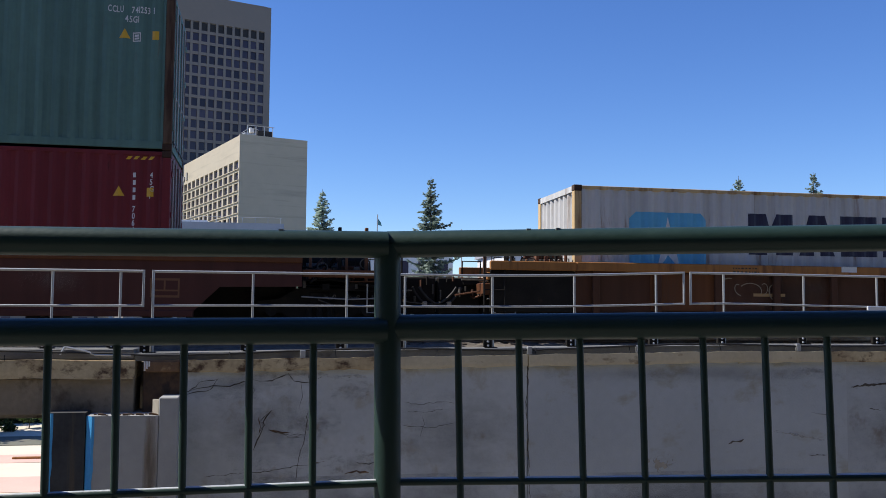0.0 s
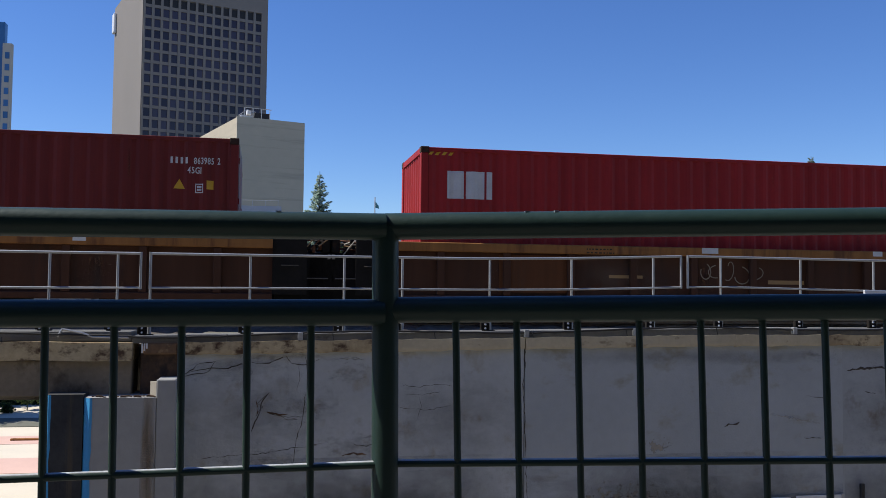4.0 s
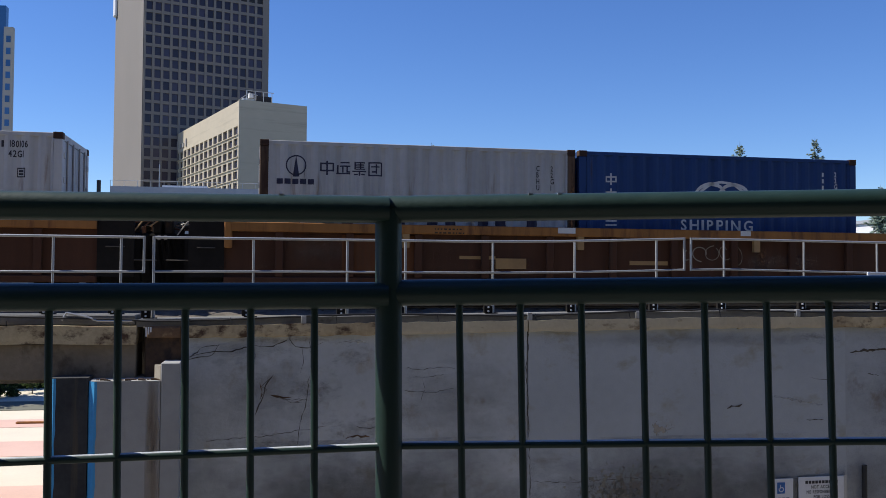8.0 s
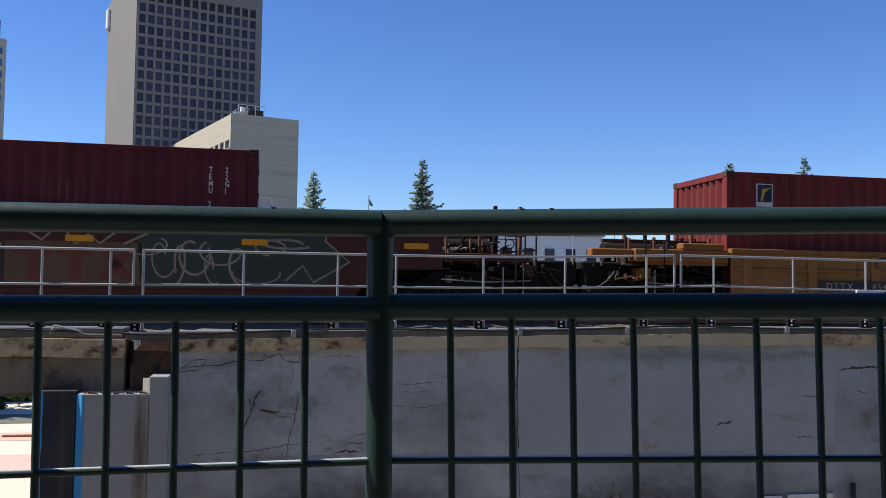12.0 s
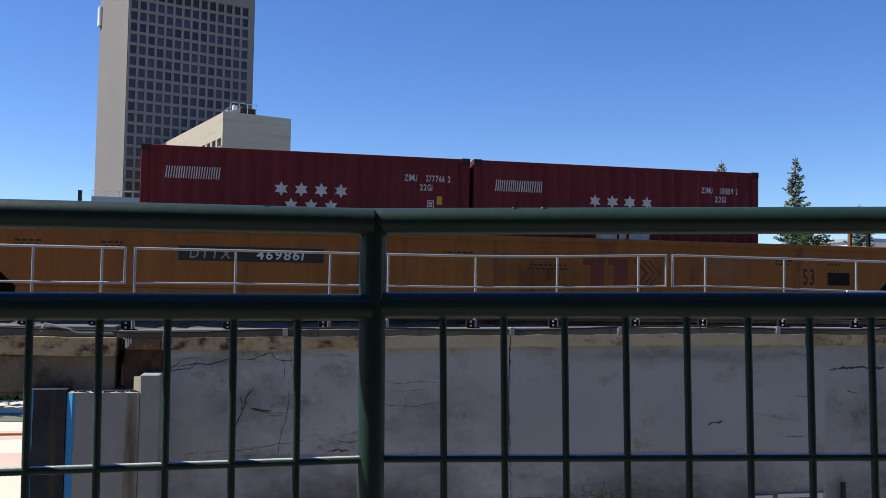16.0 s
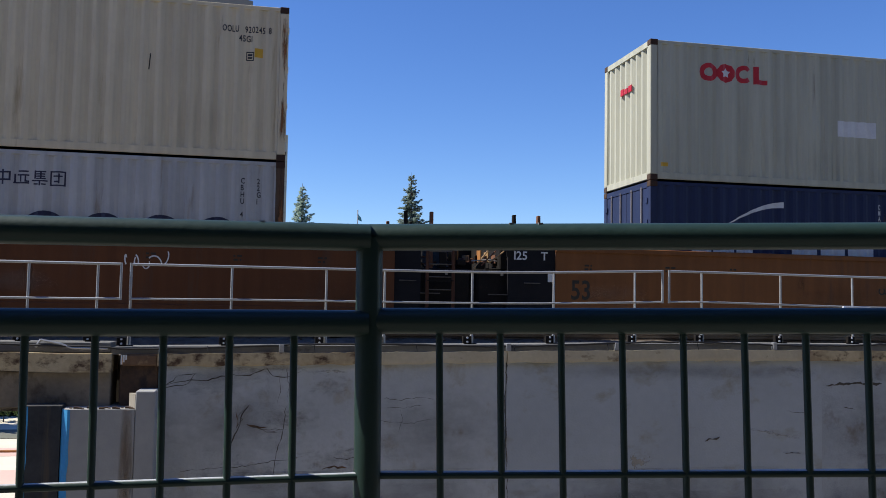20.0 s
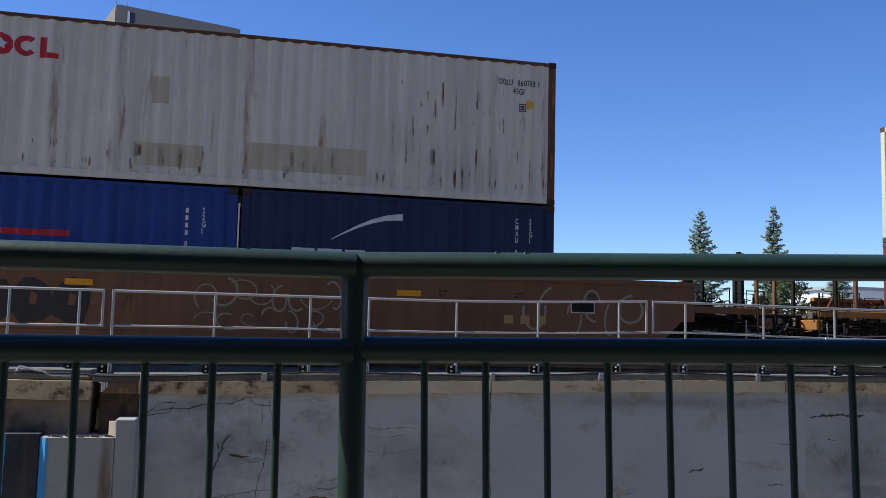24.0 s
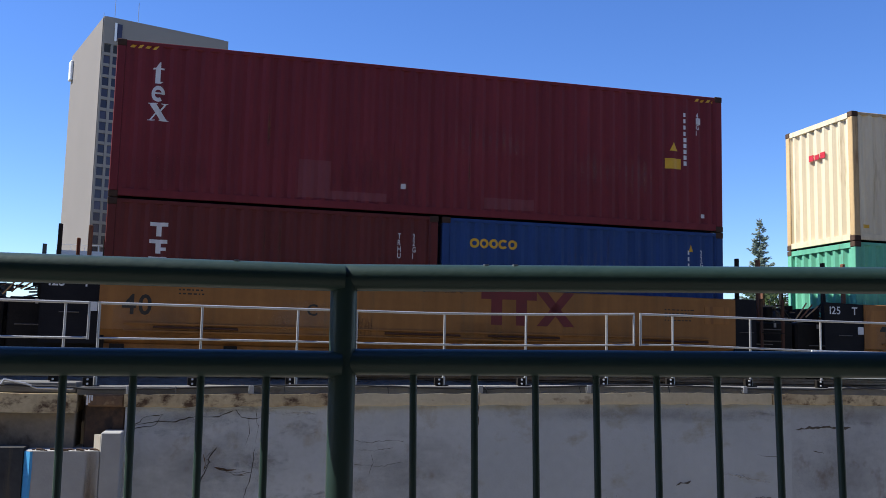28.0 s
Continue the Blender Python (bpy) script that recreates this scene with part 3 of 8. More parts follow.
# ---- green railing before the camera ----
def railing():
    f = empty("pedestrian_railing", "dark green painted steel pedestrian railing with rods", "railing")
    px, py = 0.2443, 1.5842
    dirs = {"l": radians(1.0), "r": radians(-12.2)}

    def at(side, s, z):
        return (px + s * math.cos(dirs[side]), py + s * math.sin(dirs[side]), up(z))
    lev = {"l": lambda s: (0.118 + 0.010 * s, -0.031 + 0.009 * s, -0.292 + 0.012 * s, -0.82 + 0.012 * s),
           "r": lambda s: (0.1200 + 0.019 * s, -0.0265 + 0.017 * s, -0.2925 + 0.0235 * s, -0.81 + 0.0235 * s)}
    lean = {"l": 0.010, "r": 0.0225}
    ends = {"l": (-0.057, -3.4), "r": (-0.057, 3.2)}
    for side in "lr":
        a, b = ends[side]
        for k, (name, r) in enumerate((("top_rail", 0.0236), ("middle_rail", 0.0228), ("lower_rod", 0.0062), ("bottom_rod", 0.0062))):
            part(name, tube([at(side, s, lev[side](s)[k]) for s in np.linspace(a, b, 8)], r, 20), M["fence"], f, smooth=True)
        # the sun glint along the rods' tops is a pale strip
        for k in (2, 3):
            part("rubbed_edge", tube([at(side, s, lev[side](s)[k] + 0.0040) for s in np.linspace(a, b, 8)], 0.0036, 8), M["fence_glint"], f, "pale strip painting the sun glint on the rod", smooth=True)
        s = -0.182 if side == "l" else 0.069
        while abs(s) < 3.1:
            z = lev[side](s)
            rod = part("rod", tube([at(side, s, z[1] - 0.015), at(side, s + lean[side] * (z[1] - z[3]), z[3] - 0.02)], 0.0064, 8), M["fence"], f, smooth=True)
            s += -0.1065 if side == "l" else 0.1058
    for side, s in (("l", -0.057), ("l", -2.5), ("r", 2.4)):
        x, y, _ = at(side, s, 0)
        if s == -0.057:
            x, y = 0.189, 1.592
        part("post", tube([(x + 0.011, y - 0.004, up(-0.95)), (x, y, up(0.118))], 0.0232, 22), M["fence"], f, smooth=True)
        part("base_plate", box(x - 0.07, x + 0.07, y - 0.06, y + 0.06, up(-0.95), up(-0.938), 0.004), M["fence"], f)
    for x, y, z in ((0.43, 1.536, 0.1462), (0.4795, 1.5245, 0.1472), (0.0045, 1.573, 0.1387)):
        part("paint_chip", box(x - 0.004, x + 0.004, y - 0.002, y + 0.003, up(z - 0.002), up(z + 0.0015)), M["galv"], f, "bare chip in the paint")


railing()


# ---- retaining wall, coping and bridge ----
def ledge_z(x):
    return min(-0.48, -0.583 + 0.0145 * x)


wall = tagged(new("wall_retaining"), kind="structure", label="grey painted concrete retaining wall with cracks below a stained coping")
# painted wall in bays; each bay a panel of its own
for x0, x1, m, y in ((-1.28, 3.585, "wall_worn", 13.0), (3.60, 8.72, "wall", 13.004), (8.72, 30.0, "wall_old", 13.012)):
    part("wall_panel", box(x0, x1, y, 13.5, 0, up(-0.70)), M[m], wall)
rng = random.Random(5)
xs = [-1.30, 0.55, 1.45, 3.585, 3.60, 5.3, 6.9, 8.35, 8.37, 10.2, 13.0, 18.0, 30.0]
for i, (a, b) in enumerate(zip(xs, xs[1:])):
    if b - a < 0.05:
        continue
    secs = []
    for k in range(13):
        x = a + (b - a) * k / 12
        t, bo = ledge_z(x) - 0.095 + rng.uniform(-0.008, 0.008), ledge_z(x) - 0.265 + rng.uniform(-0.012, 0.012)
        y = 12.955 + rng.uniform(-0.006, 0.006)
        secs.append([(x, y, up(bo)), (x, y - 0.004, up(bo + 0.05)), (x, y, up(t)), (x, 13.5, up(t)), (x, 13.5, up(bo))])
    part("coping_stone", run(secs), M["coping" if a < 1.2 or a > 8.3 else "coping_clean"], wall, "rust-stained ochre coping" if a < 1.2 else "")
secs = [[(x, 13.02, up(ledge_z(x) - 0.1)), (x, 13.02, up(ledge_z(x))), (x, 13.6, up(ledge_z(x))), (x, 13.6, up(ledge_z(x) - 0.1))] for x in np.linspace(-1.905, 30, 25)]
part("ledge", run(secs), M["ledge"], wall, "grey concrete ledge on the wall")


def ribbon(name, pts, w, material, y, label="", seed=1):
    """A crack or stain: a ragged thin strip on the wall's face."""
    r = random.Random(seed)
    bm = bmesh.new()
    line = []
    for (x0, z0), (x1, z1) in zip(pts, pts[1:]):
        n = max(2, int(math.hypot(x1 - x0, z1 - z0) / 0.05))
        line += [(x0 + (x1 - x0) * k / n + r.uniform(-0.011, 0.011), z0 + (z1 - z0) * k / n + r.uniform(-0.011, 0.011)) for k in range(n)]
    line.append(pts[-1])
    rows = []
    for i, (x, z) in enumerate(line):
        d = Vector((line[min(i + 1, len(line) - 1)][0] - line[max(0, i - 1)][0], line[min(i + 1, len(line) - 1)][1] - line[max(0, i - 1)][1]))
        nn = Vector((-d.y, d.x)).normalized() * w * r.uniform(0.15, 0.75) * (0.35 if i in (0, len(line) - 1) else 1)
        rows.append((bm.verts.new((x - nn.x, y, up(z - nn.y))), bm.verts.new((x + nn.x, y, up(z + nn.y)))))
    for a, b in zip(rows, rows[1:]):
        bm.faces.new((a[0], a[1], b[1], b[0]))
    return part(name, bm, material, wall, label)


for i, (pts, w) in enumerate((
        ([(-0.07, -1.39), (-0.17, -1.52), (-0.19, -1.68), (-0.26, -1.80), (-0.30, -1.93)], 0.014),
        ([(-0.10, -1.66), (0.05, -1.71), (0.25, -1.73), (0.42, -1.72)], 0.008),
        ([(0.43, -1.42), (0.40, -1.75), (0.32, -2.05), (0.28, -2.35)], 0.008),
        ([(-1.18, -1.12), (-1.0, -0.98), (-0.80, -0.96), (-0.9, -1.1), (-1.2, -1.16)], 0.010),
        ([(-0.95, -2.27), (-0.45, -2.24), (-0.1, -2.22), (0.3, -2.15), (0.6, -2.13)], 0.007),
        ([(0.42, -0.90), (0.46, -1.1), (0.45, -1.35)], 0.006),
        ([(1.10, -2.12), (1.3, -2.16), (1.45, -2.10)], 0.010),
        ([(1.85, -1.42), (2.1, -1.44), (2.35, -1.40)], 0.006),
        ([(1.75, -1.62), (2.2, -1.66), (2.5, -1.60)], 0.005),
        ([(3.592, -0.66), (3.60, -1.1), (3.57, -1.35), (3.60, -1.7), (3.62, -2.3), (3.64, -2.9), (3.66, -3.6)], 0.012),
        ([(8.80, -1.13), (9.05, -1.10), (9.35, -1.09), (9.8, -1.10)], 0.022),
        ([(6.73, -1.97), (6.80, -1.93), (6.92, -1.94), (6.98, -1.90)], 0.022),
        ([(8.05, -2.16), (8.35, -2.17)], 0.012),
        ([(8.1, -1.52), (8.5, -1.55)], 0.006),
        ([(3.70, -2.98), (4.3, -3.0), (5.1, -2.96), (5.8, -2.99)], 0.008),
        ([(9.1, -1.45), (9.3, -1.50)], 0.012),
        ([(-1.25, -1.14), (-0.98, -1.06), (-0.62, -1.05), (-0.35, -0.97), (-0.12, -0.99), (0.12, -0.90)], 0.013),
        ([(-0.42, -1.00), (-0.30, -1.10), (-0.34, -1.22)], 0.008),
        ([(0.16, -0.88), (0.24, -0.99), (0.45, -1.01), (0.62, -0.93)], 0.011),
        ([(0.33, -1.02), (0.36, -1.20), (0.31, -1.36)], 0.008),
        ([(-0.13, -1.44), (-0.22, -1.55), (-0.15, -1.58), (-0.24, -1.72)], 0.010),
        ([(0.08, -1.70), (0.20, -1.78), (0.34, -1.76)], 0.009),
        ([(1.80, -1.30), (2.05, -1.33), (2.30, -1.29), (2.52, -1.32)], 0.006),
        ([(2.02, -1.44), (2.08, -1.60), (2.02, -1.78)], 0.005))):
    ribbon("crack", pts, (1.5 if i == 10 else 0.9) * w, M["crack"], 12.996 if pts[0][0] < 8.75 else 13.008, seed=i)
for i, (pts, w, m) in enumerate((
        ([(7.2, -1.78), (7.6, -1.80), (8.0, -1.88), (8.45, -1.98)], 0.035, "pale_scrape"),
        ([(0.85, -0.93), (1.1, -0.92), (1.3, -0.94)], 0.035, "pale_scrape"),
        ([(5.60, -2.15), (5.65, -2.3), (5.9, -2.22)], 0.03, "pale_scrape"),
        ([(-0.08, -1.66), (0.08, -1.70), (0.20, -1.69)], 0.022, "rusty_coping"), ([(0.15, -1.76), (0.33, -1.74)], 0.014, "rusty_coping"),
        ([(-0.24, -1.48), (-0.20, -1.60), (-0.23, -1.70)], 0.012, "rusty_coping"), ([(0.95, -2.28), (1.12, -2.25), (1.30, -2.27)], 0.020, "rusty_coping"),
        ([(0.50, -2.12), (0.68, -2.10)], 0.014, "rusty_coping"), ([(1.15, -2.0), (1.25, -2.05), (1.5, -1.96)], 0.09, "rust_soft"))):
    ribbon("scuff", pts, w, M[m], 12.995, "pale scuff on the wall" if m == "pale_scrape" else "rusty chip in the wall", seed=40 + i)

# blooms of rust and grime under the coping, and chipped paint low on the wall
for i, (x0, x1, z0, z1, m) in enumerate((
        (-1.27, 1.6, -1.0, -0.80, "rust_soft"), (0.5, 1.6, -1.45, -0.80, "rust_soft"), (-0.3, 1.3, -1.85, -1.35, "rust_soft"),
        (-1.27, 0.2, -1.25, -0.80, "grime"), (3.62, 6.6, -3.9, -2.45, "chip"), (3.6, 6.3, -3.8, -2.5, "chip_rust"),
        (5.2, 6.0, -2.45, -2.05, "chip"), (8.74, 11.0, -1.1, -0.72, "grime"), (8.75, 10.6, -2.6, -1.0, "grime"), (7.6, 8.72, -1.0, -0.76, "rust_soft"),
        (1.5, 3.58, -2.4, -1.1, "grime"), (-1.25, 1.0, -2.6, -2.0, "rust_soft"), (0.3, 2.0, -2.5, -1.8, "rust_soft"),
  (-1.25, 3.5, -4.4, -2.5, "grime"), (-1.25, 0.9, -2.2, -1.0, "grime"),
        (3.7, 8.7, -1.05, -0.78, "grime"), (3.62, 8.7, -3.9, -2.7, "grime"), (3.62, 8.7, -4.6, -2.35, "low_grime"), (-1.25, 3.57, -4.6, -2.3, "low_grime"), (8.74, 13.0, -4.6, -2.2, "low_grime"))):
    bm = bmesh.new()
    yy = 12.9935 - 0.0004 * i if x0 < 8.72 else 13.006 - 0.0004 * i
    bm.faces.new([bm.verts.new((x, yy, up(z))) for x, z in ((x0, z0), (x1, z0), (x1, z1), (x0, z1))])
    part("stain", bm, M[m], wall, "rust and grime stain on the wall" if m != "chip" else "chipped paint on the wall")

# steps of the abutment beside the opening, in front of the wall
K = 12.6 / 13.0
abut = tagged(new("wall_abutment"), kind="structure", label="stepped concrete abutment with blue chamfered corners and rust runs")
part("upper_block", box(-1.57 * K, -1.27, 12.6, 13.4, 0, up(-1.20 * K), 0.012), M["block_wall"], abut)


def chamfer_block(x0, x1, y0, y1, top, c):
    bm = bmesh.new()
    foot = [(x0 + c, y0), (x1, y0), (x1, y1), (x0, y1), (x0, y0 + c)]
    a = [bm.verts.new((x, y, 0)) for x, y in foot]
    b = [bm.verts.new((x, y, top)) for x, y in foot]
    bm.faces.new(a[::-1]), bm.faces.new(b)
    for i in range(5):
        bm.faces.new((a[i], a[(i + 1) % 5], b[(i + 1) % 5], b[i]))
    return bm


part("lower_block", chamfer_block(-2.51 * K, -1.572 * K, 12.596, 13.5, up(-1.44 * K), 0.085), M["block_wall"], abut)
part("pier", chamfer_block(-3.02 * K, -2.52 * K, 12.66, 13.5, up(-1.40 * K), 0.06), M["pier"], abut, "dark streaked pier")


def prism_up(foot, z0, z1):
    bm = bmesh.new()
    a = [bm.verts.new((x, y, z0)) for x, y in foot]
    b = [bm.verts.new((x, y, z1)) for x, y in foot]
    bm.faces.new(a[::-1]), bm.faces.new(b)
    for i in range(len(foot)):
        j = (i + 1) % len(foot)
        bm.faces.new((a[i], a[j], b[j], b[i]))
    return bm


def chamfer_face(x0, y0, c, top):
    """Paint on a chamfered corner."""
    bm = bmesh.new()
    d = 0.003
    p = [(x0 - d, y0 + c - d), (x0 + c - d, y0 - d), (x0 + c + 0.022, y0 - d)]
    r = random.Random(3)
    n = 30
    rows = []
    for k in range(n + 1):
        z = 0.02 + (top - 0.02) * k / n
        j = r.uniform(-0.008, 0.012)
        rows.append([bm.verts.new((x + (j if i == 2 else 0), y, z)) for i, (x, y) in enumerate(p)])
    for a, b in zip(rows, rows[1:]):
        for i in range(2):
            bm.faces.new((a[i], a[i + 1], b[i + 1], b[i]))
    return bm


part("painted_corner", chamfer_face(-2.51 * K, 12.596, 0.085, up(-1.44 * K) - 0.005), M["blue_edge"], abut, "chipped blue paint on the corner")
part("painted_corner", chamfer_face(-3.02 * K, 12.66, 0.06, up(-1.40 * K) - 0.005), M["blue_edge"], abut, "chipped blue paint on the corner")
for a, b, c in ((-1.70, -1.63, -4.2), (-1.68, -1.64, -2.6)):
    bm = bmesh.new()
    bm.faces.new([bm.verts.new((x * K, 12.5915, up(z))) for x, z in ((a - 0.06, c), (b + 0.06, c), (b + 0.06, -1.45 * K), (a - 0.06, -1.45 * K))])
    part("rust_run", bm, M["rust_run"], abut, "rust run")
for k in range(16):
    x = -1.6 - 0.055 * k
    part("debris", box(x * K, x * K + 0.03 + 0.02 * (k % 3), 12.62 + 0.03 * (k % 4), 12.66 + 0.03 * (k % 4), up(-1.44 * K), up(-1.44 * K) + 0.012 + 0.006 * (k % 3)), M["rusty_shaded"], abut)
part("broken_edge", prism_up([(-1.625, 12.80), (-1.524, 12.612), (-1.524, 12.80)], up(-1.44 * K) + 0.002, up(-1.24 * K)), M["concrete"], abut, "bare pale broken edge")
part("corner_block", box(-1.79, -1.284, 13.03, 13.5, up(-1.50), up(-0.69), 0.02), M["rusty_shaded"], abut, "rust-brown broken corner block, darkened for the shade under the beam")
part("corner_coping", box(-1.76, -1.302, 12.97, 13.5, up(-0.86), up(-0.70), 0.02), M["rusty_coping"], abut, "rust-stained coping end")
for k in range(3):
    part("white_flake", box(-1.775 + 0.03 * k, -1.755 + 0.03 * k, 12.965, 12.975, up(-0.84 + 0.03 * k), up(-0.71)), M["white_mark"], abut)

bridge = tagged(new("bridge"), kind="structure", label="old concrete railway bridge over the underpass")
secs = []
for k in range(20):
    x = -14.0 + (-1.89 + 14.0) * k / 19
    j = rng.uniform(-0.012, 0.012)
    secs.append([(x, 12.94 + j, up(-0.935 + j)), (x, 12.94, up(-0.69 + j)), (x, 13.6, up(-0.69)), (x, 13.6, up(-0.935))])
part("fascia_band", run(secs), M["coping"], bridge, "ochre-stained fascia band")
part("edge_beam", box(-14, -1.90, 13.0, 13.6, up(-1.42), up(-0.937), 0.012), M["beam_concrete"], bridge)
part("ledge", box(-14, -1.92, 13.06, 13.6, up(-0.688), up(-0.55), 0.01), M["ledge"], bridge)
part("deck", box(-14, -1.80, 13.604, 27.0, up(-1.10), up(-0.75)), M["concrete"], bridge)
for y in (15.6, 17.6, 19.4, 21.4, 23.4, 25.4):
    part("girder", box(-14, -1.80, y, y + 0.45, up(-1.75), up(-1.102), 0.02), M["concrete"], bridge)
part("far_parapet", box(-14, -1.80, 27.004, 27.3, up(-1.35), up(-0.40)), M["concrete"], bridge)
tagged(part("wall_abutment", box(-18, -14.004, 12.9, 27.3, 0, up(-0.72)), M["concrete"]), kind="structure", label="concrete abutment across the underpass")
tagged(part("wall_underpass", box(-1.794, -1.2, 13.504, 27.3, 0, up(-0.752)), M["concrete"]), kind="structure", label="concrete side wall of the underpass")
tagged(part("embankment", box(-1.196, 300, 13.604, 30.0, 0, up(-0.70)), M["earth"]), kind="structure", label="railway embankment behind the retaining wall")
tagged(part("embankment", box(-330, -18.004, 13.0, 30.0, 0, up(-0.70)), M["earth"]), kind="structure", label="railway embankment beyond the bridge")

SPEED = (237.241, 91.716, -1165.343, 6709.257, -20772.726, 36448.404, -36350.832, 19231.012, -4194.533)
SLANT = 0.01433     # the track runs slightly askew to the wall


def track_y(y, x):
    return y - 0.165 + SLANT * x


# ballast and track
def ballast():
    bm = bmesh.new()
    r = random.Random(8)
    xs = np.arange(-16, 40, 0.16)
    ys = np.arange(13.65, 22.2, 0.16)
    grid = []
    for x in xs:
        row = []
        for y in ys:
            d = abs(y - track_y(18.42, x))
            z = -0.62 - (0.0 if d < 1.4 else min(0.16, 0.20 * (d - 1.4)))
            row.append(bm.verts.new((x + r.uniform(-0.05, 0.05), y + r.uniform(-0.05, 0.05), up(z + r.uniform(-0.035, 0.035)))))
        grid.append(row)
    for a, b in zip(grid, grid[1:]):
        for i in range(len(a) - 1):
            bm.faces.new((a[i], a[i + 1], b[i + 1], b[i]))
    return tagged(part("ballast", bm, M["ballast"]), "dark crushed stone ballast under the track", "ballast", kind="stuff")


ballast()
track = tagged(new("railway_track"), kind="structure", label="steel rails on timber sleepers in ballast")
for y in (17.70, 19.135):
    prof = [(-0.07, -0.60), (0.07, -0.60), (0.07, -0.585), (0.012, -0.56), (0.012, -0.505), (0.036, -0.495), (0.036, -0.46), (-0.036, -0.46), (-0.036, -0.495), (-0.012, -0.505), (-0.012, -0.56), (-0.07, -0.585)]
    part("rail", run([[(x, track_y(y, x) + a, up(b)) for a, b in prof] for x in (-320.0, 320.0)]), M["rail_steel"], track)
tie_mesh = None
for k in range(70):
    x = -15.5 + 0.54 * k
    if tie_mesh is None:
        o = part("sleeper", box(-0.115, 0.115, 17.1, 19.75, up(-0.72), up(-0.602), 0.012), M["tie"], track)
        o.location = (x, track_y(0, x), 0)
        tie_mesh = o.data
    else:
        share("sleeper", tie_mesh, track, x, track_y(0, x), 0)


# ---- galvanised handrail on the wall ----
HR_X = (-9.0, -3.0, 0.0, 3.1, 4.4, 5.73, 6.2, 7.0, 8.2, 9.5, 15.0)
HR_TOP = (0.525, 0.522, 0.526, 0.530, 0.558, 0.604, 0.620, 0.621, 0.615, 0.608, 0.60)
HR_MID = (0.03, 0.033, 0.060, 0.068, 0.088, 0.125, 0.142, 0.153, 0.135, 0.117, 0.11)


def handrail(x0, x1, posts, loop_l, loop_r):
    h = empty("handrail", "galvanised steel two-rail handrail section on the wall", "handrail", "handrail sections")
    y = 13.3

    def top(x):
        return float(np.interp(x, HR_X, HR_TOP))

    def mid(x):
        return float(np.interp(x, HR_X, HR_MID))
    n = max(3, int((x1 - x0) / 0.6))
    part("top_rail", tube([(x, y, up(top(x))) for x in np.linspace(x0, x1, n)], 0.019, 10), M["galv"], h, smooth=True)
    part("middle_rail", tube([(x, y, up(mid(x))) for x in np.linspace(x0, x1, n)], 0.016, 10), M["galv"], h, smooth=True)
    for x in ([x0] if loop_l else []) + ([x1] if loop_r else []):
        part("end_bar", tube([(x, y, up(mid(x) - 0.02)), (x, y, up(top(x) + 0.019))], 0.018, 10), M["galv"], h, smooth=True)
    for x in posts:
        zb = ledge_z(x) if x > -1.8 else -0.55
        part("post", tube([(x, y + 0.03, up(zb)), (x, y + 0.03, up(top(x)))], 0.018, 10), M["galv"], h, smooth=True)
        p = part("foot_bracket", box(x - 0.15, x - 0.025, y - 0.06, y + 0.004, up(zb + 0.012), up(zb + 0.12), 0.006), M["black"], h, "dark bolted foot bracket")
        part("post_sleeve", tube([(x, y + 0.03, up(zb)), (x, y + 0.03, up(zb + 0.13))], 0.026, 10), M["galv"], h, smooth=True)
        for s in (-1, 1):
            part("bolt", cyl((x - 0.085, y - 0.065, up(zb + 0.065 + 0.030 * s)), "y", 0.015, 0.03, 8), M["white_mark"], p)
        part("foot_plate", box(x - 0.12, x + 0.06, y - 0.05, y + 0.03, up(zb), up(zb + 0.012)), M["black"], h)


handrail(-9.0, -1.856, (-8.1, -6.9, -5.6, -4.35, -3.06, -2.166), False, True)
handrail(-1.727, 6.177, (-1.727, -0.361, 0.974, 1.825, 3.143, 4.417, 5.732), True, True)
handrail(6.289, 15.0, (6.854, 8.221, 9.513, 10.9, 12.3, 13.7), True, False)
tagged(part("junction_box", box(9.28, 9.75, 13.19, 13.27, up(0.06), up(0.13), 0.01), M["white_mark"]), "small white box fixed to the handrail", "junction box")


def cable():
    """The black cable that sags along the ledge, and its clips."""
    c = empty("cable", "black cable sagging along the wall's ledge", "cable", at=(0, 0, 0))
    r = random.Random(2)
    pts = []
    for k in range(120):
        x = -6.0 + 0.15 * k
        z = (ledge_z(x) if x > -1.8 else -0.60) + 0.0 + 0.025 * math.sin(x * 1.3) + r.uniform(-0.006, 0.006)
        pts.append((x, 12.99, up(z)))
    part("cable_run", tube(pts, 0.016, 6), M["hose"], c, smooth=True)
    for x in (-1.25, 0.35, 3.62, 5.3, 7.9, 10.6):
        z = ledge_z(x)
        part("clip", box(x - 0.035, x + 0.035, 12.96, 13.03, up(z - 0.09), up(z + 0.02), 0.005), M["galv"], c)
    for k in range(9):
        x = -5.0 + 1.45 * k
        part("hanger", tube([(x, 12.985, up(ledge_z(x) + 0.01)), (x + 0.01, 12.955, up(ledge_z(x) - 0.09))], 0.006, 6), M["hose"], c)


cable()


def bent_bracket():
    b = empty("bent_bracket", "bent white steel strip lying on the bridge ledge", "bracket")
    part("strip", tube([(-2.80, 13.0, up(-0.52)), (-2.55, 12.99, up(-0.57)), (-2.40, 12.99, up(-0.625)), (-1.95, 12.99, up(-0.63))], 0.017, 6), M["galv"], b)
    part("strip_end", tube([(-2.86, 13.0, up(-0.62)), (-2.80, 13.0, up(-0.515))], 0.015, 6), M["galv"], b)


bent_bracket()


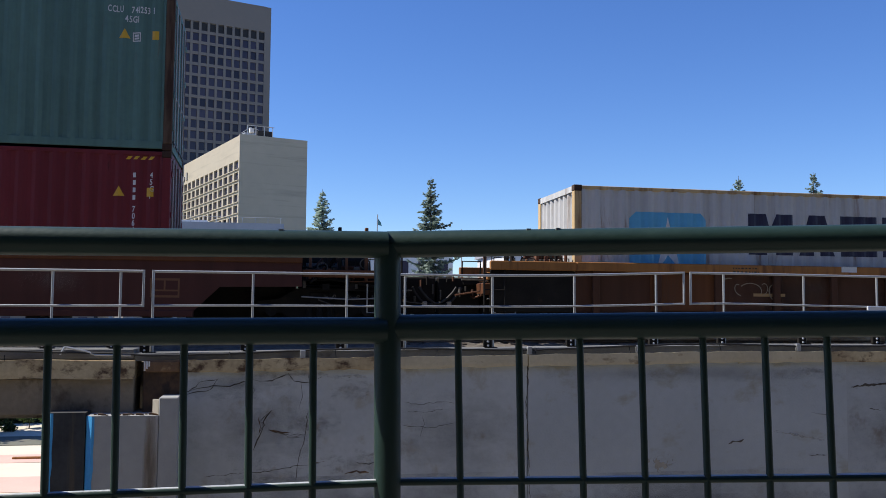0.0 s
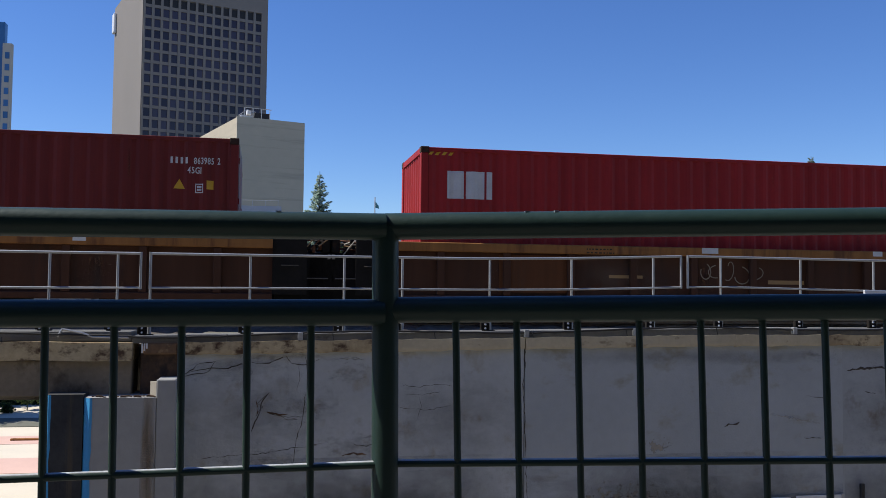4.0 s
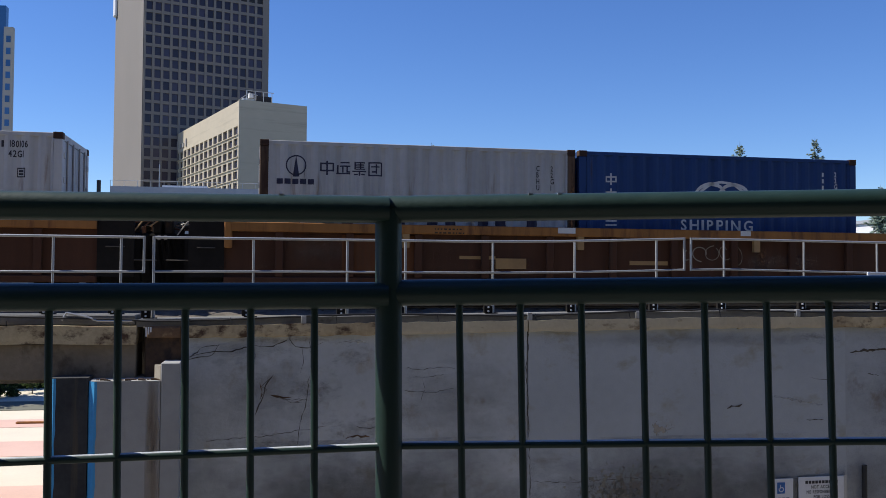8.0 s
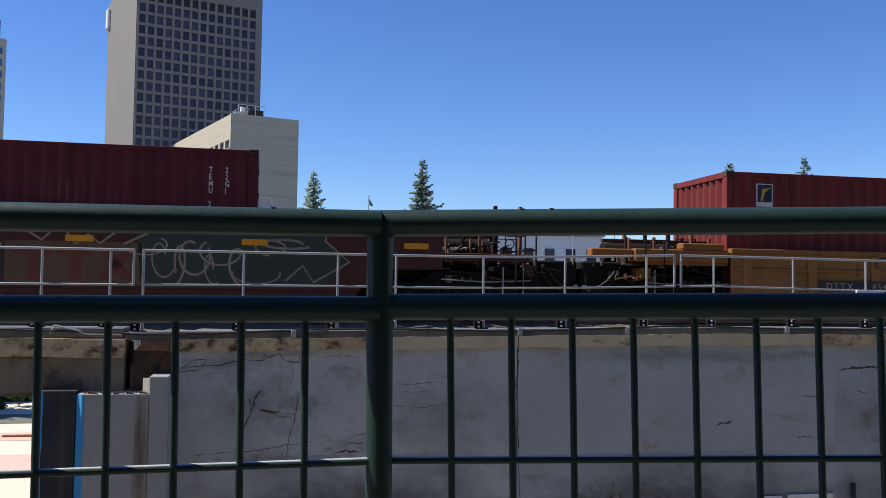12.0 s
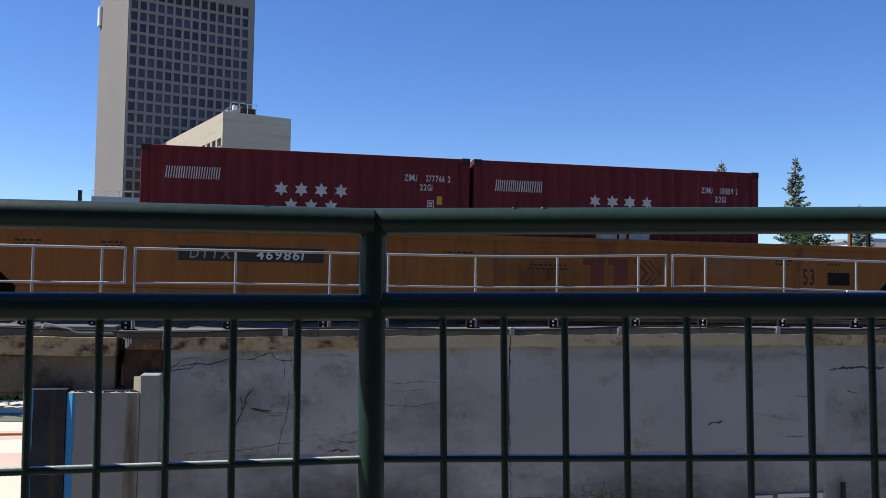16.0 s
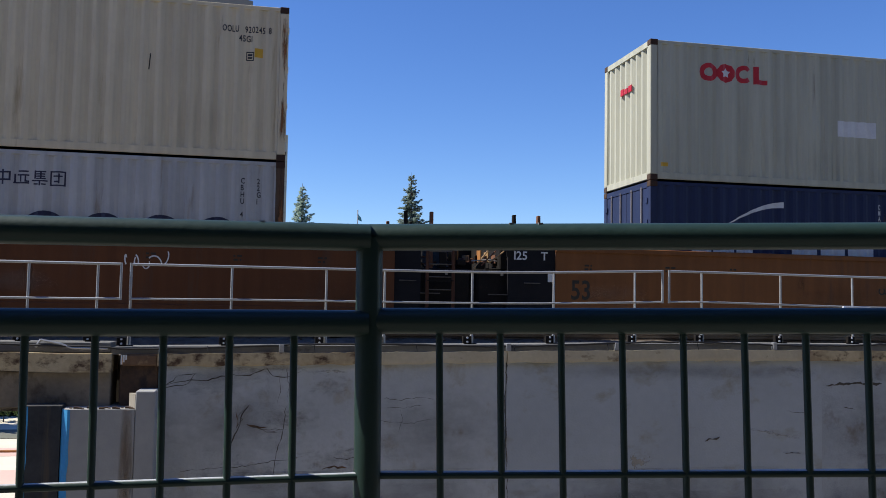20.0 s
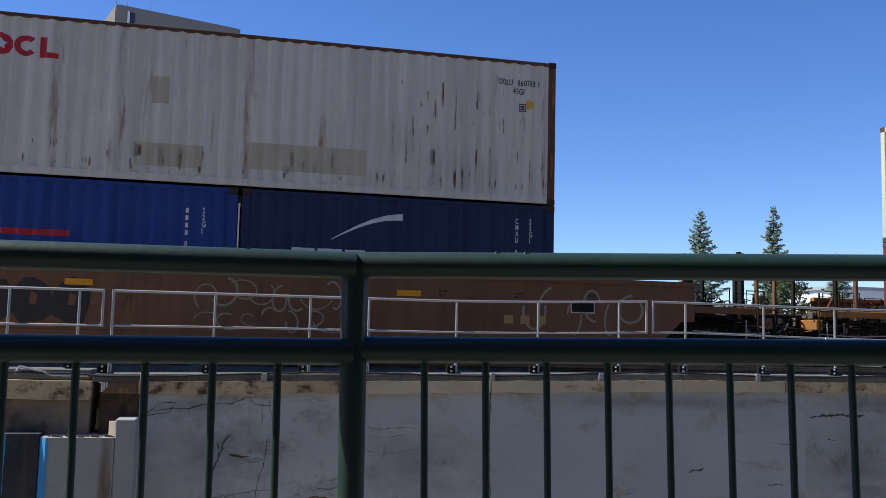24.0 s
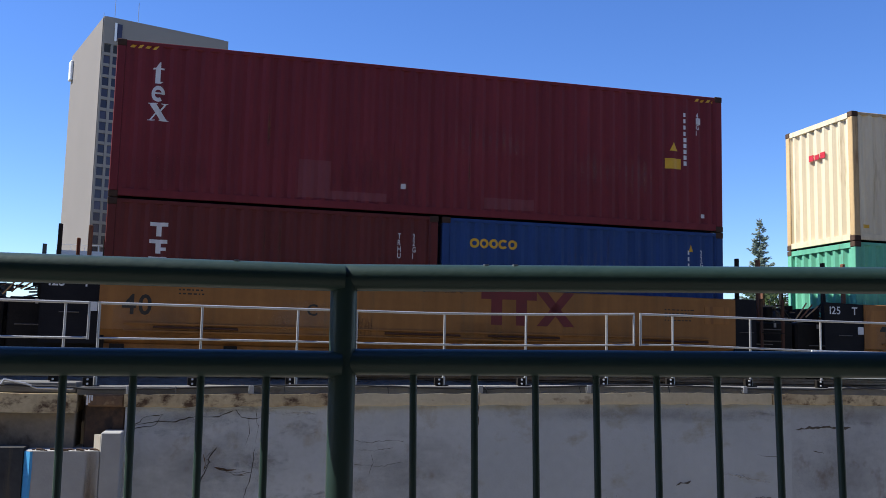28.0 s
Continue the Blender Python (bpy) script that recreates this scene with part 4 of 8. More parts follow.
# ---- signs on the wall ----
def signs():
    a = empty("parking_sign", "white accessible parking sign with a blue symbol on the wall", "sign")
    part("plate", box(7.40, 7.80, 12.960, 12.972, up(-3.62), up(-3.045), 0.003), M["sign_white"], a)
    part("symbol_panel", box(7.53, 7.66, 12.955, 12.958, up(-3.27), up(-3.10)), M["sign_blue"], a, "blue symbol panel")
    f = Flat().ring(7.595, EYE - 3.205, 0.042, 0.030, 150, 400, 14).rect(7.578, EYE - 3.20, 7.59, EYE - 3.135).rect(7.578, EYE - 3.185, 7.625, EYE - 3.173)
    f.lay("symbol", M["sign_white"], a, lambda u: 12.953)
    Flat().bars(7.47, EYE - 3.36, 0.028, 4, 0.05, 0.02).bars(7.47, EYE - 3.44, 0.028, 4, 0.05, 0.02).lay("lettering", M["dark_mark"], a, lambda u: 12.956)
    b = empty("notice_sign", "white notice board with black capital lettering on the wall", "sign")
    part("plate", box(7.89, 8.68, 12.960, 12.972, up(-3.75), up(-3.03), 0.003), M["sign_white"], b)
    part("frame_edge", box(8.655, 8.70, 12.955, 12.974, up(-3.76), up(-3.02)), M["galv"], b)
    t = Flat().bars(8.00, EYE - 3.135, 0.045, 10, 0.044, 0.012)
    t.text("NOT ACCEPT", 8.10, EYE - 3.21, 0.048, 0.8).text("NO RESPONSIBILITY", 8.02, EYE - 3.285, 0.048, 0.72).text("FOR LOSS", 8.14, EYE - 3.36, 0.048, 0.8)
    t.bars(8.0, EYE - 3.46, 0.045, 10, 0.044, 0.012)
    t.lay("lettering", M["dark_mark"], b, lambda u: 12.956)
    tagged(part("conduit", tube([(9.01, 12.96, 0.02), (9.01, 12.96, up(-2.88))], 0.04, 10), M["hose"]), "dark pipe standing against the wall", "pipe")


signs()


# ---- distant buildings ----
def tower():
    t = empty("office_tower", "tall tan concrete office tower with a grid of dark windows", "office tower", at=(-38.7, 260.0, 0))
    t.rotation_euler.z = radians(19.6)
    A, H, W, D = 1.45, up(89.7), 37.0, 43.9
    part("core", box(A, W, 0.55, D, 0, H, 0.0), M["tower"], t)
    zt = H - 7.8
    cols, rows, pc, pr = 14, 27, 2.42, 3.14
    m0 = 1.9
    part("parapet_wall", box(A, W, 0, 0.546, zt + 0.2, H), M["tower"], t)
    for c in range(cols + 1):
        a = A if c == 0 else m0 + c * pc - 0.70
        b = m0 if c == 0 else (W if c == cols else m0 + c * pc)
        part("facade_pier", box(a, b, 0, 0.546, 0, zt + 0.196), M["tower"], t)
    for r in range(rows):
        z = zt - r * pr
        part("spandrel", box(m0 + 0.004, W - 1.9, 0.06, 0.546, z - pr, z - 2.30), M["tower"], t)
    bm0, bm1 = box(0, 1.72, 0.36, 0.54, -2.30, 0), box(0, 1.72, 0.36, 0.54, -2.30, 0)
    p0, p1 = part("window", bm0, M["pane"], t), part("window", bm1, M["pane_top"], t)
    p0.location, p1.location = (m0, 0, zt - pr), (m0, 0, zt)
    for r in range(rows):
        for c in range(cols):
            if c == 0 and r < 2:
                continue
            share("window", p1.data if r == 0 else p0.data, t, m0 + c * pc, 0, zt - r * pr)
    part("corner_strip", box(A - 0.25, A - 0.004, 0.3, 5.5, 0, H - 0.4), M["tower"], t)
    part("roof_kerb", box(A + 1, W - 1, 1.2, D - 1, H, H + 0.5), M["tower"], t)
    part("emblem", box(5.0, 6.4, -0.30, -0.004, H - 6.6, H - 1.6), M["navy_mark"], t, "dark blue upright emblem")
    part("emblem_edge", box(4.4, 4.996, -0.30, -0.004, H - 6.6, H - 1.4), M["sign_white"], t, "white edge of the emblem")
    part("emblem_foot", box(6.404, 7.2, -0.30, -0.004, H - 6.6, H - 5.4), M["navy_mark"], t)
    part("side_sign", box(A - 0.9, A - 0.004, D - 3.4, D - 0.4, H - 8.5, H - 2.2, 0.2), M["sign_white"], t, "white upright sign")
    for x, h in ((5.5, 9.0), (12.0, 8.0), (2.5, 3.0), (17.5, 2.2)):
        part("mast", tube([(x, 6, H), (x, 6, H + h)], 0.09, 6), M["galv"], t)


tower()


def hotel():
    t = empty("hotel", "pale concrete hotel block with rows of windows on one side", "hotel", at=(-9.35, 210.0, 0))
    t.rotation_euler.z = radians(19.4)
    H, W, D = up(39.4), 16.2, 64.0
    part("core", box(0.5, W, 0, D, 0, H), M["hotel"], t)
    zt = up(33.6)
    cols, rows, pc, pr = 15, 10, 4.22, 2.52
    part("parapet_wall", box(0, 0.496, 0, D, zt + 0.2, H), M["hotel"], t)
    for c in range(cols + 1):
        a = 0.0 if c == 0 else 0.9 + c * pc - 1.17
        b = 0.9 if c == 0 else (D if c == cols else 0.9 + c * pc)
        part("facade_pier", box(0, 0.496, a, b, 0, zt + 0.196), M["hotel"], t)
    for r in range(rows):
        z = zt - r * pr
        part("spandrel", box(0.05, 0.496, 0.904, D - 0.4, z - pr, z - 1.80), M["hotel"], t)
    p = part("window", box(0.40, 0.48, 0, 3.05, -1.80, 0), M["pane"], t)
    p.location = (0, 0.9, zt)
    for r in range(rows):
        for c in range(cols):
            if r or c:
                share("window", p.data, t, 0, 0.9 + c * pc, zt - r * pr)
    for r in range(rows):
        part("sill_band", box(-0.22, -0.004, 0.3, D, zt - r * pr - 1.98, zt - r * pr - 1.80), M["hotel"], t)
    part("parapet", box(0, W, 0, 0.4, H, H + 0.25), M["hotel"], t)
    bm = bmesh.new()
    for k, (y, h) in enumerate(((60.5, 1.3), (57.5, 2.4), (54, 1.2), (51, 1.2), (48, 2.0))):
        add_box(bm, -0.25, -0.004, y - 1.2, y, H - 4.6, H - 4.6 + h)
    part("sign_letters", bm, M["grey_mark"], t, "grey sign shapes")
    part("roof_unit", box(5.2, 8.8, 3.5, 8, H + 0.25, H + 2.2, 0.05), M["dark_roof"], t, "dark roof plant")
    part("roof_unit", box(2.2, 4.8, 4, 8, H + 0.25, H + 1.5, 0.05), M["galv"], t)
    part("roof_unit", box(3.4, 4.4, 3.4, 4.4, H + 1.5, H + 2.6, 0.1), M["white_wall"], t)
    bm = bmesh.new()
    for x in (2.4, 4.4, 6.4, 8.4):
        add_tube(bm, [(x, 2.2, H), (x, 2.2, H + 2.9)], 0.09, 5)
    add_tube(bm, [(2.4, 2.2, H + 2.9), (8.8, 2.2, H + 2.9)], 0.09, 5)
    add_tube(bm, [(1.0, 2.2, H + 0.9), (3.0, 2.2, H + 2.4), (5.0, 2.2, H + 2.0)], 0.09, 5)
    part("roof_rail", bm, M["galv"], t)


hotel()


def glass_tower():
    k = 1.4
    t = empty("glass_tower", "blue glass tower with a tan stair shaft", "tower")
    part("glass_block", box(-130 * k, -84.4 * k, 301 * k, 304 * k, 0, up(83.2 * k), 0.3), M["glass_blue"], t)
    part("tan_shaft", box(-84.35 * k, -81.7 * k, 299 * k, 301 * k, 0, up(76.0 * k)), M["tan_tower"], t)
    w = None
    for i in range(20):
        z = up((73.2 - 3.7 * i) * k)
        if w is None:
            w = part("window", box(-83.6 * k, -82.3 * k, 298.9 * k, 299 * k - 0.004, -2.0 * k, 0), M["glass_blue"], t)
            w.location.z = z
        else:
            share("window", w.data, t, 0, 0, z)


glass_tower()


def parked_car(kind, x, y, z, rz, label):
    c = empty("parked_car", label, "car", "parked cars", (x, y, z))
    c.rotation_euler.z = radians(rz)
    prof = [(-2.2, 0.35), (-2.25, 0.75), (-2.1, 0.92), (-1.45, 0.98), (-0.85, 1.42), (0.75, 1.45), (1.35, 1.0), (2.1, 0.86), (2.25, 0.6), (2.2, 0.35)]
    part("body", prism(prof, -0.88, 0.88), M[kind], c)
    part("side_windows", prism([(-1.25, 0.98), (-0.8, 1.36), (0.7, 1.38), (1.15, 1.0)], -0.886, 0.886), M["pane"], c)
    for a in (-1.35, 1.4):
        for b in (-0.8, 0.8):
            part("wheel", cyl((a, b, 0.32), "y", 0.32, 0.2, 16), M["hose"], c)
    return c


def parkade():
    p = empty("parkade", "low grey parking structure with open decks", "parking structure")
    top = up(11.1)
    part("roof_band", box(-21, 0.5, 120, 150, top - 2.2, top), M["parkade"], p)
    part("inner_wall", box(-21, 0.5, 132, 150, 0, top - 2.204), M["parkade"], p)
    for z in (5.4, 1.2, -3.0):
        part("deck_band", box(-21, 0.5, 120, 131.99, up(z) - 1.0, up(z) + 0.75), M["parkade"], p)
    for k in range(9):
        x = -20.9 + k * 2.6
        part("column", box(x, x + 0.4, 120.3, 120.9, 0, top - 2.204), M["parkade"], p)
    bm = bmesh.new()
    for k in range(14):
        add_tube(bm, [(-21 + 1.62 * k, 120.3, top), (-21 + 1.62 * k, 120.3, top + 0.75)], 0.03, 5)
    add_tube(bm, [(-21, 120.3, top + 0.75), (0.2, 120.3, top + 0.75)], 0.03, 5)
    part("roof_rail", bm, M["galv"], p)
    part("lamp_post", tube([(-15.2, 121, top), (-15.2, 121, top + 3.0)], 0.06, 6), M["galv"], p)
    part("stair_box", box(-15.2, -9.5, 124, 128, top, top + 0.6), M["white_wall"], p)
    part("side_post", box(-22.6, -22.2, 120, 120.6, 0, top + 0.7), M["dark_roof"], p)


parkade()
parked_car("car_dark", -10.0, 124.0, up(6.15), 90, "dark car on the parking deck")
parked_car("car_white", -6.3, 124.0, up(6.15), 90, "white car on the parking deck")
parked_car("car_silver", -2.6, 124.0, up(6.15), 90, "silver car on the parking deck")


def low_building(x0, x1, y, top, windows, label, skin="white_wall"):
    b = empty("low_building", label, "building", "low buildings")
    part("wall", box(x0, x1, y, y + 14, 0, up(top)), M[skin], b)
    part("roof", box(x0 - 0.3, x1 + 0.3, y - 0.3, y + 14.3, up(top) + 0.004, up(top) + 0.4), M["parkade"], b)
    for k in range(windows):
        x = x0 + (k + 0.5) * (x1 - x0) / windows
        for z in (top - 2.2, top - 5.4):
            part("window", box(x - 0.55, x + 0.55, y - 0.06, y - 0.004, up(z) - 0.8, up(z) + 0.8), M["pane"], b)


low_building(3.5, 19.0, 100.0, 6.9, 7, "low white building with small windows beyond the tracks")
low_building(24.0, 36.0, 96.0, 6.3, 5, "low white building with dark windows beyond the tracks")
low_building(71.5, 96.0, 100.0, 7.0, 7, "white clad building beyond the tracks")
# added backdrop that hides bright ground seen under the wagons
low_building(-80.0, -23.5, 126.0, 0.25, 18, "long low grey building added to darken the gaps under the wagons", "tower")
low_building(44.0, 62.0, 130.0, 4.6, 6, "pale low building far beyond the tracks")


def flag_pole(x, y, h, flag):
    f = empty("flag_pole", "thin steel pole with a small flag" if flag else "thin steel aerial pole", "pole", "far poles", (x, y, 0))
    part("pole", tube([(0, 0, 0), (0, 0, h)], 0.05, 6), M["galv"], f)
    if flag:
        part("flag", prism([(0.05, h - 0.85), (0.36, h - 0.95), (0.30, h - 0.68), (0.05, h - 0.35)], -0.01, 0.01), M["teal_patch"], f)
    else:
        for z in (0.4, 0.8):
            part("aerial_arm", tube([(-0.5, 0, h - z), (0.5, 0, h - z)], 0.025, 5), M["galv"], f)


flag_pole(7.9, 75.0, up(7.9), True)
flag_pole(15.6, 78.0, up(7.1), False)
flag_pole(24.4, 80.0, up(6.6), False)
flag_pole(27.2, 80.0, up(6.5), False)
flag_pole(32.0, 82.0, up(6.7), False)


# ---- trees ----
def spruce(x, y, top, seed, spread, label):
    """A spruce: tapered trunk, whorls of limbs, and sprays of needles on each limb."""
    r = random.Random(seed)
    t = empty("spruce_tree", label, "tree", "spruce trees", (x, y, 0))
    part("trunk", tube([(0, 0, 0), (0.05, 0, top * 0.5), (0, 0.03, top * 0.85), (0, 0, top)], [0.24, 0.15, 0.06, 0.012], 8), M["bark"], t, smooth=True)
    limbs, verts, faces = bmesh.new(), [], []
    z = top * 0.22
    while z < top - 0.35:
        f = (top - z) / (top * 0.78)
        n = 6 if f > 0.10 else 4
        a0 = r.uniform(0, 6.28)
        for k in range(n):
            if r.random() < 0.20:
                continue
            a = a0 + 6.283 * k / n + r.uniform(-0.3, 0.3)
            ln = 1.22 * spread * (f ** 0.95) * r.uniform(0.38, 0.92) * (1.3 if r.random() < 0.25 else 1.0) + 0.10
            d = Vector((math.cos(a), math.sin(a), 0))
            p0 = Vector((0, 0, z + r.uniform(-0.1, 0.1)))
            droop = -0.10 if f > 0.25 else 0.35
            p1 = p0 + d * ln * 0.6 + Vector((0, 0, droop * ln * 0.5))
            p2 = p0 + d * ln + Vector((0, 0, droop * ln * 0.5 + 0.16 * ln))
            add_tube(limbs, [p0, p1, p2], [0.03 * f + 0.012, 0.014, 0.006], 4, False)
            m = max(4, int(ln / 0.10))
            for j in range(m):
                q = (j + 1) / m
                c = (p0.lerp(p1, q / 0.6) if q < 0.6 else p1.lerp(p2, (q - 0.6) / 0.4)) + Vector((0, 0, r.uniform(-0.09, 0.09)))
                for s in range(5):
                    b = a + r.uniform(-1.3, 1.3)
                    w = r.uniform(0.20, 0.40) * (1.25 - 0.45 * q) * min(1.0, 0.36 + 2.2 * f)
                    e = Vector((math.cos(b), math.sin(b), r.uniform(-0.55, 0.6))) * w
                    o = Vector((-math.sin(b), math.cos(b), r.uniform(-0.9, 0.9))) * 0.068
                    i0 = len(verts)
                    verts += [c - o, c + e * 0.6 - o * 0.9, c + e, c + e * 0.6 + o * 0.9, c + o]
                    faces.append((i0, i0 + 1, i0 + 2, i0 + 3, i0 + 4))
        z += r.uniform(0.22, 0.36) * (0.7 + 0.5 * f)
    part("branchwork", limbs, M["bark"], t)
    me = bpy.data.meshes.new("crown")
    me.from_pydata(verts, [], faces)
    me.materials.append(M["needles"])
    o = new("crown", me)
    o.parent = t


spruce(3.35, 75.0, up(9.9), 11, 2.9, "slim blue-green spruce with upswept limbs")
spruce(12.35, 75.0, up(11.2), 12, 3.5, "blue-green spruce with a thin leader")
spruce(40.1, 75.0, up(12.2), 13, 3.8, "full grey-green spruce behind the tracks")
spruce(47.4, 75.0, up(12.8), 14, 3.0, "narrow grey-green spruce behind the tracks")
spruce(57.5, 80.0, up(9.3), 16, 3.0, "low spruce top behind the tracks")


def broadleaf(x, y, h, spread, seed):
    r = random.Random(seed)
    t = empty("broadleaf_tree", "leafy green street tree behind the underpass", "tree", "street trees", (x, y, 0))
    part("trunk", tube([(0, 0, 0), (0.08, 0.05, h * 0.35), (0.0, 0.1, h * 0.6)], [0.16, 0.12, 0.07], 8), M["bark"], t, smooth=True)
    limbs, verts, faces = bmesh.new(), [], []
    for k in range(34):
        a, q = r.uniform(0, 6.283), r.uniform(0.3, 1.0)
        c = Vector((math.cos(a) * spread * q, math.sin(a) * spread * q, h * (0.42 + 0.55 * r.random() * (1.15 - 0.5 * q))))
        add_tube(limbs, [(0.02, 0.05, h * r.uniform(0.3, 0.55)), c], [0.05, 0.012], 4, False)
        for _ in range(95):
            p = c + Vector((r.gauss(0, 0.42), r.gauss(0, 0.42), r.gauss(0, 0.33)))
            u = Vector((r.uniform(-1, 1), r.uniform(-1, 1), r.uniform(-1, 1))).normalized() * 0.20
            w = u.orthogonal().normalized() * 0.12
            i0 = len(verts)
            verts += [p - u, p + w, p + u, p - w]
            faces.append((i0, i0 + 1, i0 + 2, i0 + 3))
    part("branchwork", limbs, M["bark"], t)
    me = bpy.data.meshes.new("crown")
    me.from_pydata(verts, [], faces)
    me.materials.append(M["leaves"])
    o = new("crown", me)
    o.parent = t


for i, (x, y, h, s) in enumerate(((-17.2, 49.4, 5.0, 1.7), (-15.7, 50.4, 5.4, 1.8), (-17.5, 57.0, 5.2, 1.9), (-15.0, 57.6, 5.0, 1.9), (-26.5, 54, 4.6, 2.6), (-31, 55, 5.0, 2.6), (-24.2, 57, 4.8, 2.5), (46.0, 72, 13.6, 3.0), (5.6, 84, 12.4, 1.8))):
    broadleaf(x, y, h, s, 30 + i)


def leaf_clump(r, verts, faces, c, n, sx, sz, size):
    for _ in range(n):
        p = Vector((c[0] + r.gauss(0, sx), c[1] + r.gauss(0, sx), max(0.03, c[2] + r.gauss(0, sz))))
        u = Vector((r.uniform(-1, 1), r.uniform(-1, 1), r.uniform(-1, 1))).normalized() * size
        w = u.orthogonal().normalized() * 0.7 * size
        i0 = len(verts)
        verts.extend((p - u, p + w, p + u, p - w))
        faces.append((i0, i0 + 1, i0 + 2, i0 + 3))


def hedge():
    """A ragged dark hedge at the far side of the paving."""
    r = random.Random(77)
    verts, faces = [], []
    for k in range(120):
        leaf_clump(r, verts, faces, (-20.0 + 0.1 * k + r.uniform(-0.1, 0.1), r.uniform(55.0, 56.6), r.uniform(0.15, 0.7)), 60, 0.22, 0.16, 0.11)
    me = bpy.data.meshes.new("hedge")
    me.from_pydata(verts, [], faces)
    me.materials.append(M["leaves"])
    tagged(new("hedge", me), "ragged dark green hedge at the edge of the paving", "hedge", kind="stuff")


def shrub(x, y, h, spread, seed, stem):
    """A low shrub, on a bare stem or from the ground."""
    r = random.Random(seed)
    t = empty("shrub", "low dark green shrub on sunlit paving", "shrub", "shrubs behind the underpass", (x, y, 0))
    part("stem", tube([(0, 0, 0), (0.03, 0, h * 0.6)], [0.035, 0.02], 6), M["bark"], t)
    verts, faces = [], []
    for k in range(14):
        a = r.uniform(0, 6.283)
        leaf_clump(r, verts, faces, (spread * math.cos(a) * r.random(), spread * math.sin(a) * r.random(), h * r.uniform(0.55 if stem else 0.1, 0.95)), 45, 0.10, 0.06, 0.06)
    me = bpy.data.meshes.new("crown")
    me.from_pydata(verts, [], faces)
    me.materials.append(M["leaves"])
    o = new("crown", me)
    o.parent = t


hedge()
# dark strip deepens the trees' shade on the pale paving
part("planting_bed", box(-40, -7, 46.2, 49.3, 0.004, 0.03), M["earth"], plaza, "earth-coloured strip added to darken the tree-shaded paving")
for i, (x, y, h, sp, stem) in enumerate(((-14.4, 51.0, 0.62, 0.55, False), (-13.7, 51.6, 0.45, 0.4, False), (-13.0, 52.6, 0.75, 0.5, True), (-12.2, 53.4, 0.7, 0.45, True), (-15.4, 52.4, 0.7, 0.6, False), (-11.4, 52.0, 0.5, 0.4, False))):
    shrub(x, y, h, sp, 50 + i, stem)


# ---- the train ----
def gone(t):
    """Metres that the train has gone since the start."""
    u = t / 28.0
    return sum(c * u ** (k + 1) for k, c in enumerate(SPEED))


MOVERS, WHEELS = [], []
PITCH = 0.2782


def wave(x, start):
    """Depth of a corrugated wall at x."""
    q = ((x - start) % PITCH) / PITCH
    d = 0.034
    if q < 0.25:
        return 0.0
    if q < 0.5:
        return d * (q - 0.25) / 0.25
    if q < 0.75:
        return d
    return d * (1 - (q - 0.75) / 0.25)


def bends(a, b):
    n = int((b - a) / PITCH) + 1
    return [a + PITCH * (k + q) for k in range(n) for q in (0.0, 0.25, 0.5, 0.75) if a + PITCH * (k + q) < b]


def corrugated(a, b, z0, z1, place):
    """A corrugated sheet from a to b; place(u, depth, z) gives the point."""
    bm = bmesh.new()
    us = bends(a, b) + [b]
    rows = [(bm.verts.new(place(u, 0 if u == b else wave(u + 1e-6, a), z0)), bm.verts.new(place(u, 0 if u == b else wave(u + 1e-6, a), z1))) for u in us]
    for p, q in zip(rows, rows[1:]):
        bm.faces.new((p[0], q[0], q[1], p[1]))
    return bm


CASTING = {}


def casting():
    if "m" not in CASTING:
        bm = box(-0.082, 0.082, -0.081, 0.081, -0.059, 0.059, 0.008)
        me = bpy.data.meshes.new("corner_casting")
        bm.to_mesh(me)
        bm.free()
        CASTING["m"] = me
    return CASTING["m"]


